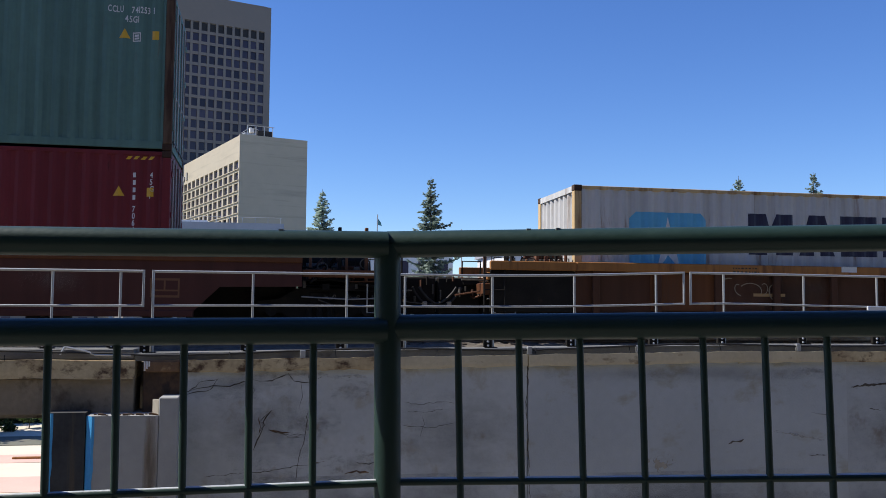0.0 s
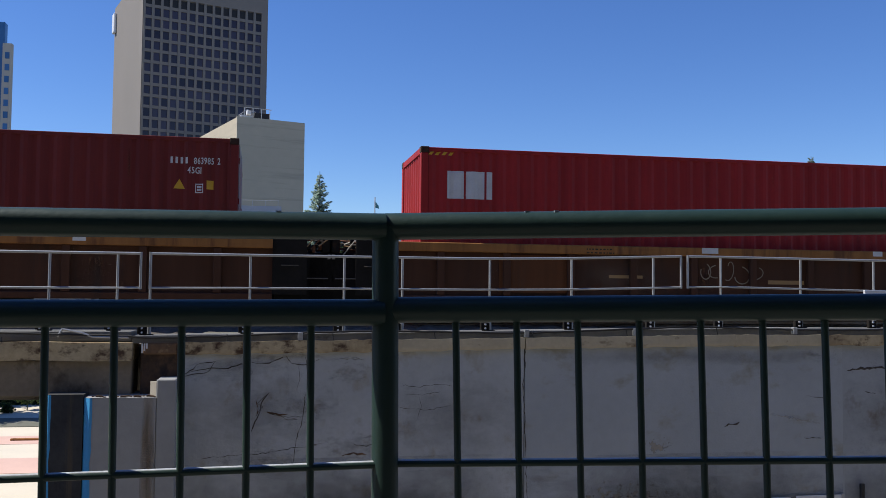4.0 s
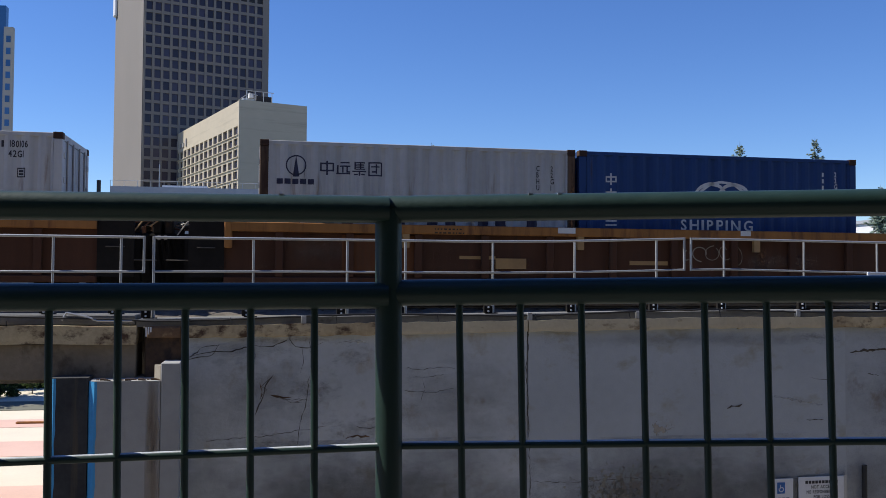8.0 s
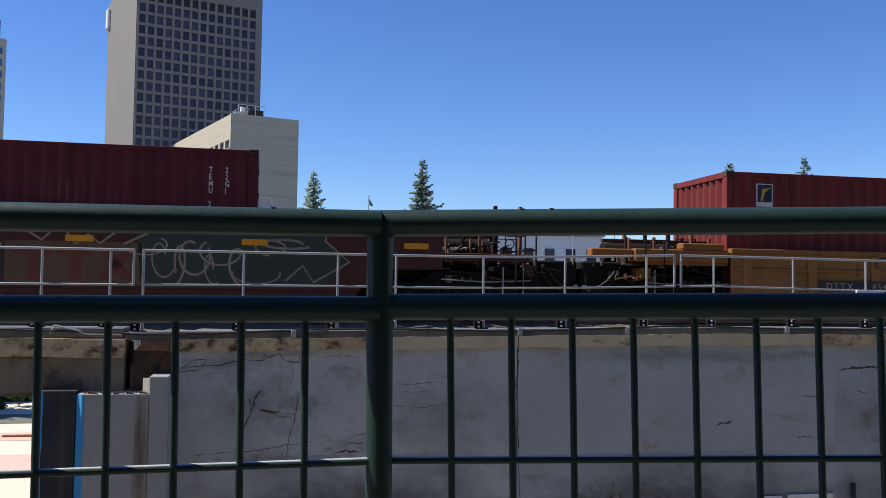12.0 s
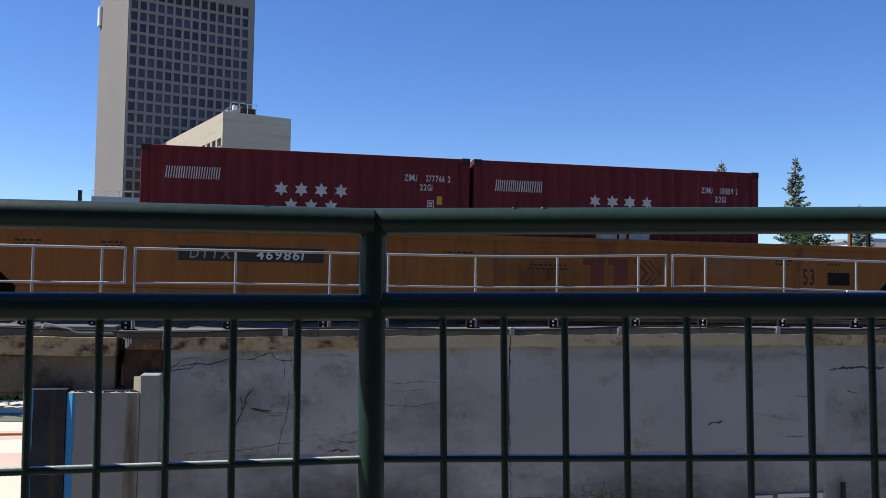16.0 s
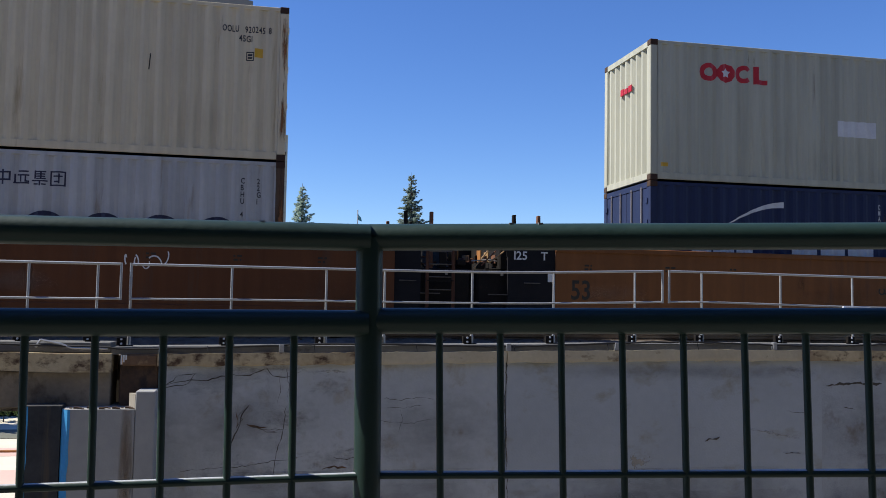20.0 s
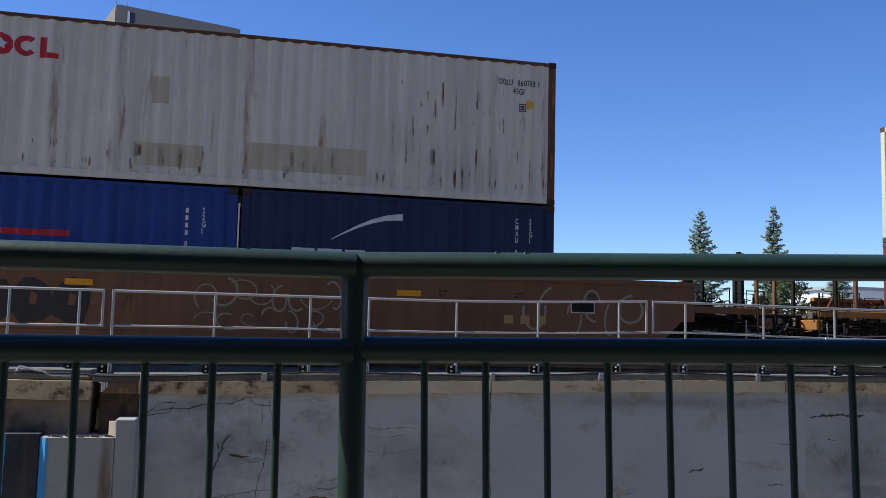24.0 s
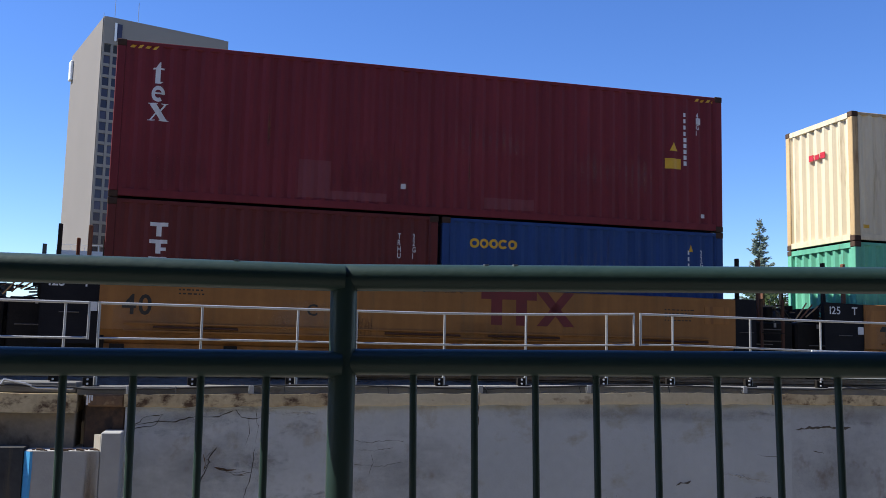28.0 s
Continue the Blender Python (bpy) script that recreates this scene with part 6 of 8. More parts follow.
def sweep_mark_box(x, base):
    c = container(x, base, L20, ST, "c_navy", "navy 20-foot container with a white sweep mark and lock-rod doors", "door")
    f = Flat()
    pts = [(1.65 + 1.35 * k / 14, 1.72 + 0.48 * math.sin(math.pi * 0.5 * k / 14)) for k in range(15)]
    for k in range(14):
        w0, w1 = 0.015 + 0.11 * k / 14, 0.015 + 0.11 * (k + 1) / 14
        f.poly([(pts[k][0], pts[k][1] - w0 / 2), (pts[k + 1][0], pts[k + 1][1] - w1 / 2), (pts[k + 1][0], pts[k + 1][1] + w1 / 2), (pts[k][0], pts[k][1] + w0 / 2)])
    mark(c, f, "white_mark", "logo", "white sweep mark")
    word(c, "white_mark", 0.93, 1.12, 0.42, (0.42, 0.45, 0.38), 0.06)
    word(c, "white_mark", 3.19, 1.12, 0.42, (0.58, 0.58, 0.6), 0.09)
    codes_down(c, "white_mark", "22G1", "0", 5.25, 2.2, "CMAU")
    return c


def red_mark_box(x, base, key, edge, digits, label, du=0.0):
    c = container(x, base, L40, HC, key, label, "front", edge)
    logo_rings(c, 1.10 + du, 2.30, 0.415)
    codes_across(c, "dark_mark", digits, "45G1", 10.99, 2.37, owner="OOLU")
    mark(c, Flat().rect(11.58, 1.91, 11.73, 2.08), "yellow_mark", "sticker")
    mark(c, Flat().rect(0.24, 0.29, 0.40, 0.37), "yellow_mark", "sticker")
    mark(c, Flat().rect(12.05, 0.15, 12.185, 1.5).rect(12.07, 1.5, 12.185, 2.78), "rust_strong", "rust_edge", "rust along the corner post")
    end_plate(c, "red_logo", 1.25 - 0.2 * (du > 0), 2.03, 0.62, 0.14)
    return c


def load_j():
    sweep_mark_box(XJ, B2)
    ring_mark_box(XJ + SP, B2)
    c = red_mark_box(XJ, B2 + ST + 0.012, "c_cream", None, "920245 8", "off-white 40-foot container with a red logo, stacked on two 20-foot boxes")
    mark(c, Flat().stroke([(9.72, 1.55), (9.74, 1.85)], 0.02).stroke([(6.2, 0.7), (6.2, 1.3)], 0.012).stroke([(4.0, 0.4), (4.0, 1.0)], 0.012), "black_mark", "scratch")


def load_k():
    sweep_mark_box(XK, B2)
    c = container(XK + SP, B2, L20, ST, "c_maroon2", "dark maroon 20-foot container under a grey one")
    word_down(c, 0.66)
    codes_down(c, "white_mark", "", "1", 5.2, 2.15, "TGHU")
    mark(c, Flat().rect(5.46, 1.95, 5.56, 2.12), "white_mark", "sticker")
    c = red_mark_box(XK, B2 + ST + 0.012, "c_grey_cream", None, "801050 0", "grey-cream 40-foot container with a red logo, stacked on two 20-foot boxes")
    mark(c, Flat().rect(4.30, 1.12, 5.22, 1.46), "white_mark", "repair_patch", "white repair patch")
    mark(c, Flat().ring(7.35, 0.72, 0.06, 0.0, n=10), "white_mark", "repair_patch")


def load_l():
    c = container(XL, B2, L20, ST, "c_blue2", "bright blue 20-foot container under a rusty one")
    mark(c, Flat().rect(1.3, 1.55, 3.2, 1.66), "red_logo", "logo")
    codes_down(c, "white_mark", "22G1", "8", 5.15, 2.08)
    sweep_mark_box(XL + SP, B2)
    c = red_mark_box(XL, B2 + ST + 0.012, "c_rusty_white", "edge_brown", "860783 1", "rust-streaked off-white 40-foot container with a red logo, stacked on blue boxes", 0.19)
    mark(c, Flat().rect(4.45, 1.45, 4.75, 1.95).rect(4.2, 0.30, 5.4, 0.72).rect(6.2, 0.35, 8.4, 0.85), "cream_patch", "repair_patch", "cream repair patches")
    r = random.Random(4)
    for k in range(16):         # rust running down the sunlit end
        y, z1 = (r.uniform(0.1, 2.1), r.uniform(0.7, 1.5)) if k < 11 else (r.choice((0.06, 2.0, 2.1)), r.uniform(1.4, 2.75))
        z0 = max(0.15, z1 - r.uniform(0.5, 1.4))
        w = r.uniform(0.10, 0.28)
        bm = bmesh.new()
        bm.faces.new([bm.verts.new(p) for p in ((0.022, y, z0), (0.022, y + w, z0), (0.022, y + w, z1), (0.022, y, z1))])
        part("rust_streak", bm, M["rust_strong"], c[0])
    for k in range(90):
        u, v = r.uniform(0.4 if k < 50 else 9.0, 11.9), r.uniform(0.25, 0.75) if k < 50 else r.uniform(0.25, 2.6)
        h = r.uniform(0.15, 0.4 if k < 50 else 0.9)
        mark(c, Flat().rect(u, max(0.2, v - h), u + r.uniform(0.05, 0.2), v), "rust_strong", "rust_streak")


def load_m():
    c = container(XM, B3, L20, ST, "c_brownred", "red-brown 20-foot container with locking doors", "door")
    codes_down(c, "white_mark", "22G1", "", 5.2, 2.15)
    c = container(XM + SP, B3, L20, ST, "c_maroon2", "dark maroon 20-foot container under a grey-cream one")
    word_down(c, 0.66)
    codes_down(c, "white_mark", "", "2", 5.2, 2.15)
    mark(c, Flat().rect(5.46, 1.95, 5.56, 2.12), "white_mark", "sticker")
    mark(c, Flat().rect(5.46, 1.60, 5.56, 1.75), "yellow_mark", "sticker")
    c = red_mark_box(XM, B3 + ST + 0.012, "c_grey_cream", None, "683844 0", "clean grey-cream 40-foot container with a red logo, stacked on maroon boxes")
    hatch(c, 11.4, HC - 0.1)


def load_n():
    c = container(XN, B3, L20, ST, "c_brownred", "red-brown 20-foot container with locking doors", "door")
    f = Flat()
    for k in range(3):
        z = 1.96 - 0.31 * k
        f.rect(0.86, z - 0.03, 0.95, z + 0.15).rect(0.75, z + 0.15, 1.06, z + 0.22)
        if k:
            f.rect(0.95, z + 0.02, 1.04, z + 0.08)
    mark(c, f, "white_mark", "logo", "white block lettering shapes")
    codes_down(c, "white_mark", "22G1", "", 5.27, 2.12, "TRHU")
    c = container(XN + SP, B3, L20, ST, "c_blue", "blue 20-foot container with a yellow name mark")
    f = Flat()
    for k in range(5):
        f.ring(0.66 + 0.195 * k, 2.11, 0.095, 0.045, 40 if k == 3 else 0, 320 if k == 3 else 360, 16)
    mark(c, f, "yellow_mark", "logo", "yellow name rings")
    codes_down(c, "white_mark", "22G1", "", 5.24, 2.1)
    mark(c, Flat().poly([(5.28, 2.16), (5.38, 2.16), (5.33, 2.32)]), "yellow_mark", "sticker")
    c = container(XN, B3 + ST + 0.012, L40, HC, "c_maroon", "maroon 40-foot container with a tall white name, stacked on two boxes")
    word_down(c, 0.60, 2.12, 0.40)
    end_plate(c, "white_mark", 1.86, 2.28, 0.72, 0.26)
    part("sticker", box(0.006, 0.024, 0.74, 1.12, 0.42, 0.68), M["yellow_mark"], c[0], "yellow sticker")
    codes_down(c, "white_mark", "45G1", "", 11.29, 2.40)
    mark(c, Flat().bars(11.29, 1.86, 0.09, 5, 0.07, 0.035, True), "white_mark", "number_bar")
    mark(c, Flat().poly([(10.98, 1.66), (11.17, 1.66), (11.07, 1.84)]), "yellow_mark", "warning_sticker", "yellow warning triangle")
    mark(c, Flat().rect(10.88, 1.28, 11.24, 1.5), "yellow_mark", "sticker", "yellow sticker")
    mark(c, Flat().rect(11.58, 2.26, 11.70, 2.40), "white_mark", "sticker")
    mark(c, Flat().rect(5.30, 0.48, 5.40, 0.58), "white_mark", "sticker")
    mark(c, Flat().rect(11.70, 0.28, 11.78, 0.36), "white_mark", "sticker")
    hatch(c, 0.22, HC - 0.14)
    hatch(c, 11.55, HC - 0.14)
    mark(c, Flat().rect(3.34, 0.20, 5.03, 0.36).rect(3.34, 0.36, 3.95, 0.92).rect(6.98, 0.20, 8.0, 0.42), "dust_patch", "scuff", "pale scuffed patches")


def load_o():
    container(XO, B3, L20, ST, "c_mint", "bright teal 20-foot container", "front")
    container(XO + SP, B3, L20, ST, "c_mint", "bright teal 20-foot container", "front")
    c = red_mark_box(XO, B3 + ST + 0.012, "c_cream", "edge_cream", "801050 1", "cream 40-foot container with rusty edges, stacked on teal boxes")


for f in (load_a, load_c, load_d, load_f, load_g, load_h, load_i, load_j, load_k, load_l, load_m, load_n, load_o):
    f()
load_grey(XB, 1, "pale grey 40-foot container with rusty corner posts and a blue panel", (3.73, 1.28, 0.84, 1.0))
load_grey(XE, 0, "pale grey 40-foot container with a pale blue panel", (3.44, 0.96, 0.80, 1.16))


# ---- well wagons ----
WHEEL = {}


def wheelset(parent, x):
    """An axle with two wheels."""
    if "m" not in WHEEL:
        bm = bmesh.new()
        for s in (-1, 1):
            m = pose(0, s * 0.74, 0, 90, 0, 0)
            bmesh.ops.create_cone(bm, cap_ends=True, segments=28, radius1=0.455, radius2=0.455, depth=0.12, matrix=m)
            bmesh.ops.create_cone(bm, cap_ends=True, segments=28, radius1=0.49, radius2=0.49, depth=0.03, matrix=pose(0, s * 0.665, 0, 90, 0, 0))
            bmesh.ops.create_cone(bm, cap_ends=True, segments=14, radius1=0.13, radius2=0.11, depth=0.2, matrix=pose(0, s * 0.82, 0, 90, 0, 0))
            for k in range(6):
                a = math.pi * k / 3
                add_box(bm, 0.24 * math.cos(a) - 0.03, 0.24 * math.cos(a) + 0.03, s * 0.806 - 0.006, s * 0.806 + 0.006, 0.24 * math.sin(a) - 0.03, 0.24 * math.sin(a) + 0.03)
        add_tube(bm, [(0, -0.95, 0), (0, 0.95, 0)], 0.08, 12)
        me = bpy.data.meshes.new("wheelset")
        bm.to_mesh(me)
        bm.free()
        me.materials.append(M["black"])
        WHEEL["m"] = me
    ob = new("wheelset", WHEEL["m"])
    ob.parent = parent
    ob.location = (x, 0, 0.455)
    WHEELS.append((ob, x))
    return ob


def truck(w, x):
    """A bogie: two wheelsets, cast side frames with springs, and a bolster."""
    for d in (-0.89, 0.89):
        wheelset(w, x + d)
    for s in (-1, 1):
        y = s * 1.0
        poly = [(x - 1.15, 0.40), (x - 1.12, 0.62), (x - 0.75, 0.66), (x - 0.42, 0.86), (x + 0.42, 0.86), (x + 0.75, 0.66), (x + 1.12, 0.62), (x + 1.15, 0.40), (x + 0.7, 0.40), (x + 0.4, 0.22), (x - 0.4, 0.22), (x - 0.7, 0.40)]
        part("side_frame", prism(poly, y - 0.07, y + 0.07), M["black"], w)
        for k in range(3):
            part("spring", tube([(x - 0.2 + 0.2 * k, y + s * 0.08, 0.28), (x - 0.2 + 0.2 * k, y + s * 0.08, 0.58)], 0.07, 10), M["black"], w)
        for d in (-0.89, 0.89):
            part("bearing_cap", cyl((x + d, y + s * 0.11, 0.455), "y", 0.11, 0.1, 12), M["black"], w)
    part("bolster", box(x - 0.2, x + 0.2, -1.1, 1.1, 0.55, 0.80, 0.03), M["black"], w)


def ladder(w, x, z0, z1, key="black", y=-1.45):
    l = part("ladder", tube([(x, y, z0), (x, y, z1)], 0.018, 6), M[key], w)
    part("ladder_rail", tube([(x + 0.40, y, z0), (x + 0.40, y, z1)], 0.018, 6), M[key], l)
    n = int((z1 - z0) / 0.3)
    for k in range(n):
        part("rung", tube([(x, y, z0 + 0.12 + 0.3 * k), (x + 0.40, y, z0 + 0.12 + 0.3 * k)], 0.013, 6), M[key], l)


def brake_wheel(w, x, z, cover):
    b = part("brake_wheel", add_ring(bmesh.new(), (x, -0.62, z), "y", 0.275, 0.024, 28, 6), M["rust"], w, "rusty red spoked brake wheel")
    for k in range(8):
        a = math.pi * k / 4
        part("spoke", tube([(x, -0.62, z), (x + 0.275 * math.cos(a), -0.62, z + 0.275 * math.sin(a))], 0.014, 6), M["black"], b)
    part("gear_housing", cyl((x, -0.56, z - 0.02), "y", 0.185, 0.09, 18), M["wheel_red"] if cover else M["rust"], b, "red gear housing")
    part("brake_post", tube([(x, -0.5, 0.9), (x, -0.5, z)], 0.035, 8), M["black"], b)


def clutter(w, lo, hi, b, s, shield):
    """Brake gear, hoses, cocks, chains and light railings crowded round a wagon's end."""
    r = random.Random(int(abs(lo) * 7) + 3)
    steel = ("black", "black", "dusty", "black", "rust", "black", "dusty")
    # added black box keeps the space under the deck dark
    part("draft_gear_box", box(lo, hi, -0.55, 0.55, 0.42, 0.95, 0.03), M["black"], w)
    for k in range(16):         # rods and levers below and on the deck
        x, y, z = r.uniform(lo, hi + 0.2), r.uniform(-1.3, -0.8), r.uniform(0.5, 1.35)
        part("brake_rod", tube([(x, y, z), (x + s * r.uniform(0.2, 0.9), y + r.uniform(-0.1, 0.2), z + r.uniform(-0.16, 0.12))], r.uniform(0.010, 0.022), 6), M[steel[k % 7]], w)
    for k in range(9):
        x, z, q = r.uniform(lo, hi), r.uniform(0.6, 1.2), r.uniform(0.05, 0.16)
        part("bracket", box(x, x + q, -1.25, -1.25 + q, z, z + r.uniform(0.05, 0.16), 0.008), M[steel[(k + 2) % 7]], w)
    for k in range(5):          # hoses that loop to the next wagon
        x = b + s * (0.02 + 0.12 * k)
        sag = 0.34 + 0.06 * k
        pts = [(x + s * 0.56 * q, -0.55 - 0.09 * k + 0.1 * q, 0.92 - (0.92 - sag) * math.sin(math.pi * min(1, q * 0.62)) ** 0.8) for q in (0, 0.12, 0.3, 0.5, 0.7, 0.88, 1.0)]
        part("air_hose", tube(pts, 0.024, 8), M["hose"], w, smooth=True)
        part("glad_hand", box(min(pts[-1][0], pts[-1][0] + s * 0.09), max(pts[-1][0], pts[-1][0] + s * 0.09), pts[-1][1] - 0.03, pts[-1][1] + 0.03, pts[-1][2] - 0.045, pts[-1][2] + 0.045, 0.01), M["pale_steel"], w)
    for k in range(9):          # valves and cocks on the deck
        x, h, q = b - s * 1.75 + s * r.uniform(0.0, 1.6), r.uniform(0.10, 0.32), r.uniform(0.05, 0.15)
        y = r.uniform(-1.15, -0.5)
        v = part("valve_stand", box(x, x + q, y, y + 0.2, 1.03, 1.03 + h, 0.012), M[steel[(k * 3) % 7]], w)
        part("cock_handle", tube([(x, y, 1.03 + h), (x + s * 0.16, y - 0.05, 1.03 + h + 0.05)], 0.010, 5), M["pale_steel" if k % 3 == 0 else "black"], v)
    for k in range(3):
        x = b - s * r.uniform(0.2, 1.5)
        part("valve_wheel", add_ring(bmesh.new(), (x, -1.15, 1.25 + 0.08 * k), "y", 0.09, 0.014, 14, 5), M["dusty"], w)
    part("crossover_grate", box(min(b, b + s * 0.34), max(b, b + s * 0.34), -0.8, 0.8, 0.98, 1.02), M["black"], w)
    if shield:              # added black box that fills the gap towards the next wagon
        part("draft_shield", box(min(b, b + s * shield), max(b, b + s * shield), -0.75, 0.75, 0.40, 1.12, 0.03), M["black"], w)
        for k in range(7):
            q, y, z = b + s * shield * (k + 0.5) / 7, -0.98 + 0.03 * k, r.uniform(0.5, 1.05)
            part("gusset", box(q - 0.012, q + 0.012, y, y + 0.18, z, z + r.uniform(0.05, 0.2), 0.004), M[("dusty", "w_dkbrown", "black")[k % 3]], w)
    part("coupler_guard", box(min(b, b + s * 0.32), max(b, b + s * 0.52), -0.3, 0.3, 0.52, 0.92, 0.04), M["black"], w)
    for k in range(3):          # crossover railing with braces
        x = b - s * (0.2 + 0.55 * k)
        h = 1.50 + 0.1 * (k % 2)
        part("end_rail", tube([(x, -1.08, 1.0), (x, -1.08, h), (x - s * 0.42, -1.08, h), (x - s * 0.42, -1.08, 1.0)], 0.014, 6), M["black"], w)
        part("rail_brace", tube([(x, -0.3, 1.0), (x - s * 0.35, -0.3, h - 0.05)], 0.016, 6), M[steel[k + 3]], w)
    for k in range(3):          # chain of the hand brake
        for q in range(6):
            x = lo + (hi - lo) * (0.25 + 0.25 * k) + 0.035 * q
            part("chain_link", add_ring(bmesh.new(), (x, -1.2, 0.72 - 0.05 * math.sin(math.pi * q / 5)), "y" if q % 2 else "x", 0.022, 0.007, 8, 4), M["dusty"], w)
    part("cut_bar", tube([(lo, -1.36, 0.70), ((lo + hi) / 2, -1.37, 0.66), (hi, -1.36, 0.70)], 0.013, 6), M["pale_steel"], w, "pale uncoupling bar")
    part("sill_step", tube([(b - s * 0.55, -1.38, 0.95), (b - s * 0.55, -1.38, 0.42), (b - s * 0.15, -1.38, 0.42), (b - s * 0.15, -1.38, 0.95)], 0.016, 6), M["pale_steel"], w, "pale steel sill step")


def end_gear(w, x, s, ln, top):
    """Reservoirs, brackets and braces stacked on an end platform, from x outwards over ln metres."""
    r = random.Random(int(abs(x) * 11) + 5)
    X = lambda q: x + s * q
    part("reservoir", cyl((X(0.55 * ln), -0.15, 1.34), "x", 0.20, 0.75 * ln, 16), M["black"], w, "dark air reservoir")
    part("brake_cylinder", cyl((X(0.3 * ln), -0.75, 1.22), "x", 0.13, 0.45 * ln, 14), M["dusty"], w)
    part("equipment_box", box(min(X(0.5 * ln), X(0.85 * ln)), max(X(0.5 * ln), X(0.85 * ln)), -1.0, -0.45, 1.04, 1.30, 0.02), M["w_dkbrown"], w)
    part("top_beam", box(min(X(0), X(ln)), max(X(0), X(ln)), -0.62, -0.50, 1.52, 1.60, 0.012), M["w_dkbrown"], w)
    # added black sheet, a stand-in for dark gear farther back
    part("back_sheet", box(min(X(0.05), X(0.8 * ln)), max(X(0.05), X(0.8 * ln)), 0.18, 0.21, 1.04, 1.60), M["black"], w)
    for k in range(9):          # upright gussets whose sides catch the sun
        q, y, z = ln * (k + r.uniform(0.1, 0.7)) / 9, r.uniform(-1.25, -0.5), r.uniform(1.04, 1.28)
        part("gusset", box(X(q) - 0.014, X(q) + 0.014, y, y + r.uniform(0.12, 0.3), z, z + r.uniform(0.12, 0.34), 0.004), M[("w_dkbrown", "rust", "dusty")[k % 3]], w)
    for k in range(5):
        q = ln * r.uniform(0.0, 0.8)
        part("brace", tube([(X(q), -1.12, 1.05 + 0.05 * k), (X(q + 0.22 * ln), -0.95, r.uniform(1.32, 1.62))], r.uniform(0.016, 0.030), 6), M[("black", "w_dkbrown")[k % 2]], w)
    for k in range(4):
        q = ln * (0.12 + 0.25 * k)
        part("upright", box(X(q) - 0.025, X(q) + 0.025, -1.12, -1.05, 1.04, 1.62, 0.006), M[("rust", "black")[k % 2]], w)


def coupler_end(w, x, s, key, top, brake, ochre, shield):
    """The open platform at a wagon's outer end, from x outwards in direction s."""
    a, b = x, x + s * 1.75
    lo, hi = min(a, b), max(a, b)
    part("end_sill", box(b - 0.08, b + 0.08, -1.35, 1.35, 0.78, 1.0, 0.015), M[key], w)
    part("centre_sill", box(lo, hi, -0.35, 0.35, 0.62, 0.92, 0.02), M["black"], w)
    part("walkway_grate", box(lo + 0.05, hi - 0.05, -0.9, 0.9, 1.0, 1.03), M["black"], w)
    for y in (-1.32, 1.32):
        part("edge_beam", box(lo, hi - 0.02, y - 0.05, y + 0.05, 1.06, 1.20, 0.012), M[ochre], w)
        for k in range(3):
            xx = lo + 0.15 + 0.65 * k
            part("stay", tube([(xx, y, 0.95), (xx + 0.12 * s, y, 1.06)], 0.025, 6), M["black"], w)
        part("grab_iron", tube([(b - s * 0.5, y, 1.2), (b - s * 0.5, y, 1.55), (b - s * 0.1, y, 1.55), (b - s * 0.1, y, 1.0)], 0.018, 6), M["black"], w)
    part("draft_pocket", box(min(b, b + s * 0.3), max(b, b + s * 0.3), -0.22, 0.22, 0.55, 0.95, 0.03), M["black"], w)
    kn = part("coupler", box(min(b + s * 0.2, b + s * 0.75), max(b + s * 0.2, b + s * 0.75), -0.12, 0.12, 0.58, 0.90, 0.03), M["black"], w)
    part("knuckle", box(min(b + s * 0.62, b + s * 0.9), max(b + s * 0.62, b + s * 0.9), -0.22, 0.18, 0.54, 0.94, 0.05), M["black"], kn)
    pts = [(b + s * 0.1, -0.4, 0.75), (b + s * 0.35, -0.45, 0.48), (b + s * 0.6, -0.4, 0.36), (b + s * 0.85, -0.35, 0.42)]
    part("air_hose", tube(pts, 0.028, 8), M["hose"], w, smooth=True)
    part("cut_lever", tube([(b, -1.3, 0.80), (b + s * 0.15, -0.9, 0.72), (b + s * 0.3, -0.2, 0.9)], 0.018, 6), M["rust"], w)
    ladder(w, b - s * 0.12 - 0.2, 0.45, 1.55, "black")
    part("air_tank", cyl(((lo + hi) / 2, 0.55, 0.86), "x", 0.16, 0.9, 14), M["black"], w)
    part("valve_box", box(lo + 0.35, lo + 0.60, -0.75, -0.45, 1.03, 1.22, 0.02), M["rust"], w)
    for k in range(4):
        part("pipe", tube([(lo, -1.1 + 0.18 * k, 0.86 + 0.05 * k), (hi, -1.1 + 0.18 * k, 0.82 + 0.06 * k)], 0.022, 6), M["black"], w)
    part("diagonal_stay", tube([(lo, -1.2, 1.12), (hi, -1.2, 0.85)], 0.03, 6), M["black"], w)
    clutter(w, lo, hi, b, s, shield)
    truck(w, x + s * 0.35)
    if brake:
        brake_wheel(w, x + s * 0.77, 2.17, True)
        for q in (0.30, 1.24):
            part("grab_hook", tube([(x + s * q, -0.62, 1.6), (x + s * q, -0.62, 2.20), (x + s * (q - 0.12), -0.62, 2.20), (x + s * (q - 0.12), -0.62, 2.10)], 0.011, 6), M["black"], w)
        part("handrail_hoop", tube([(x + s * 0.45, -0.7, 1.3), (x + s * 0.45, -0.7, 1.95), (x + s * 0.55, -0.7, 1.95)], 0.014, 6), M["black"], w)
    return b


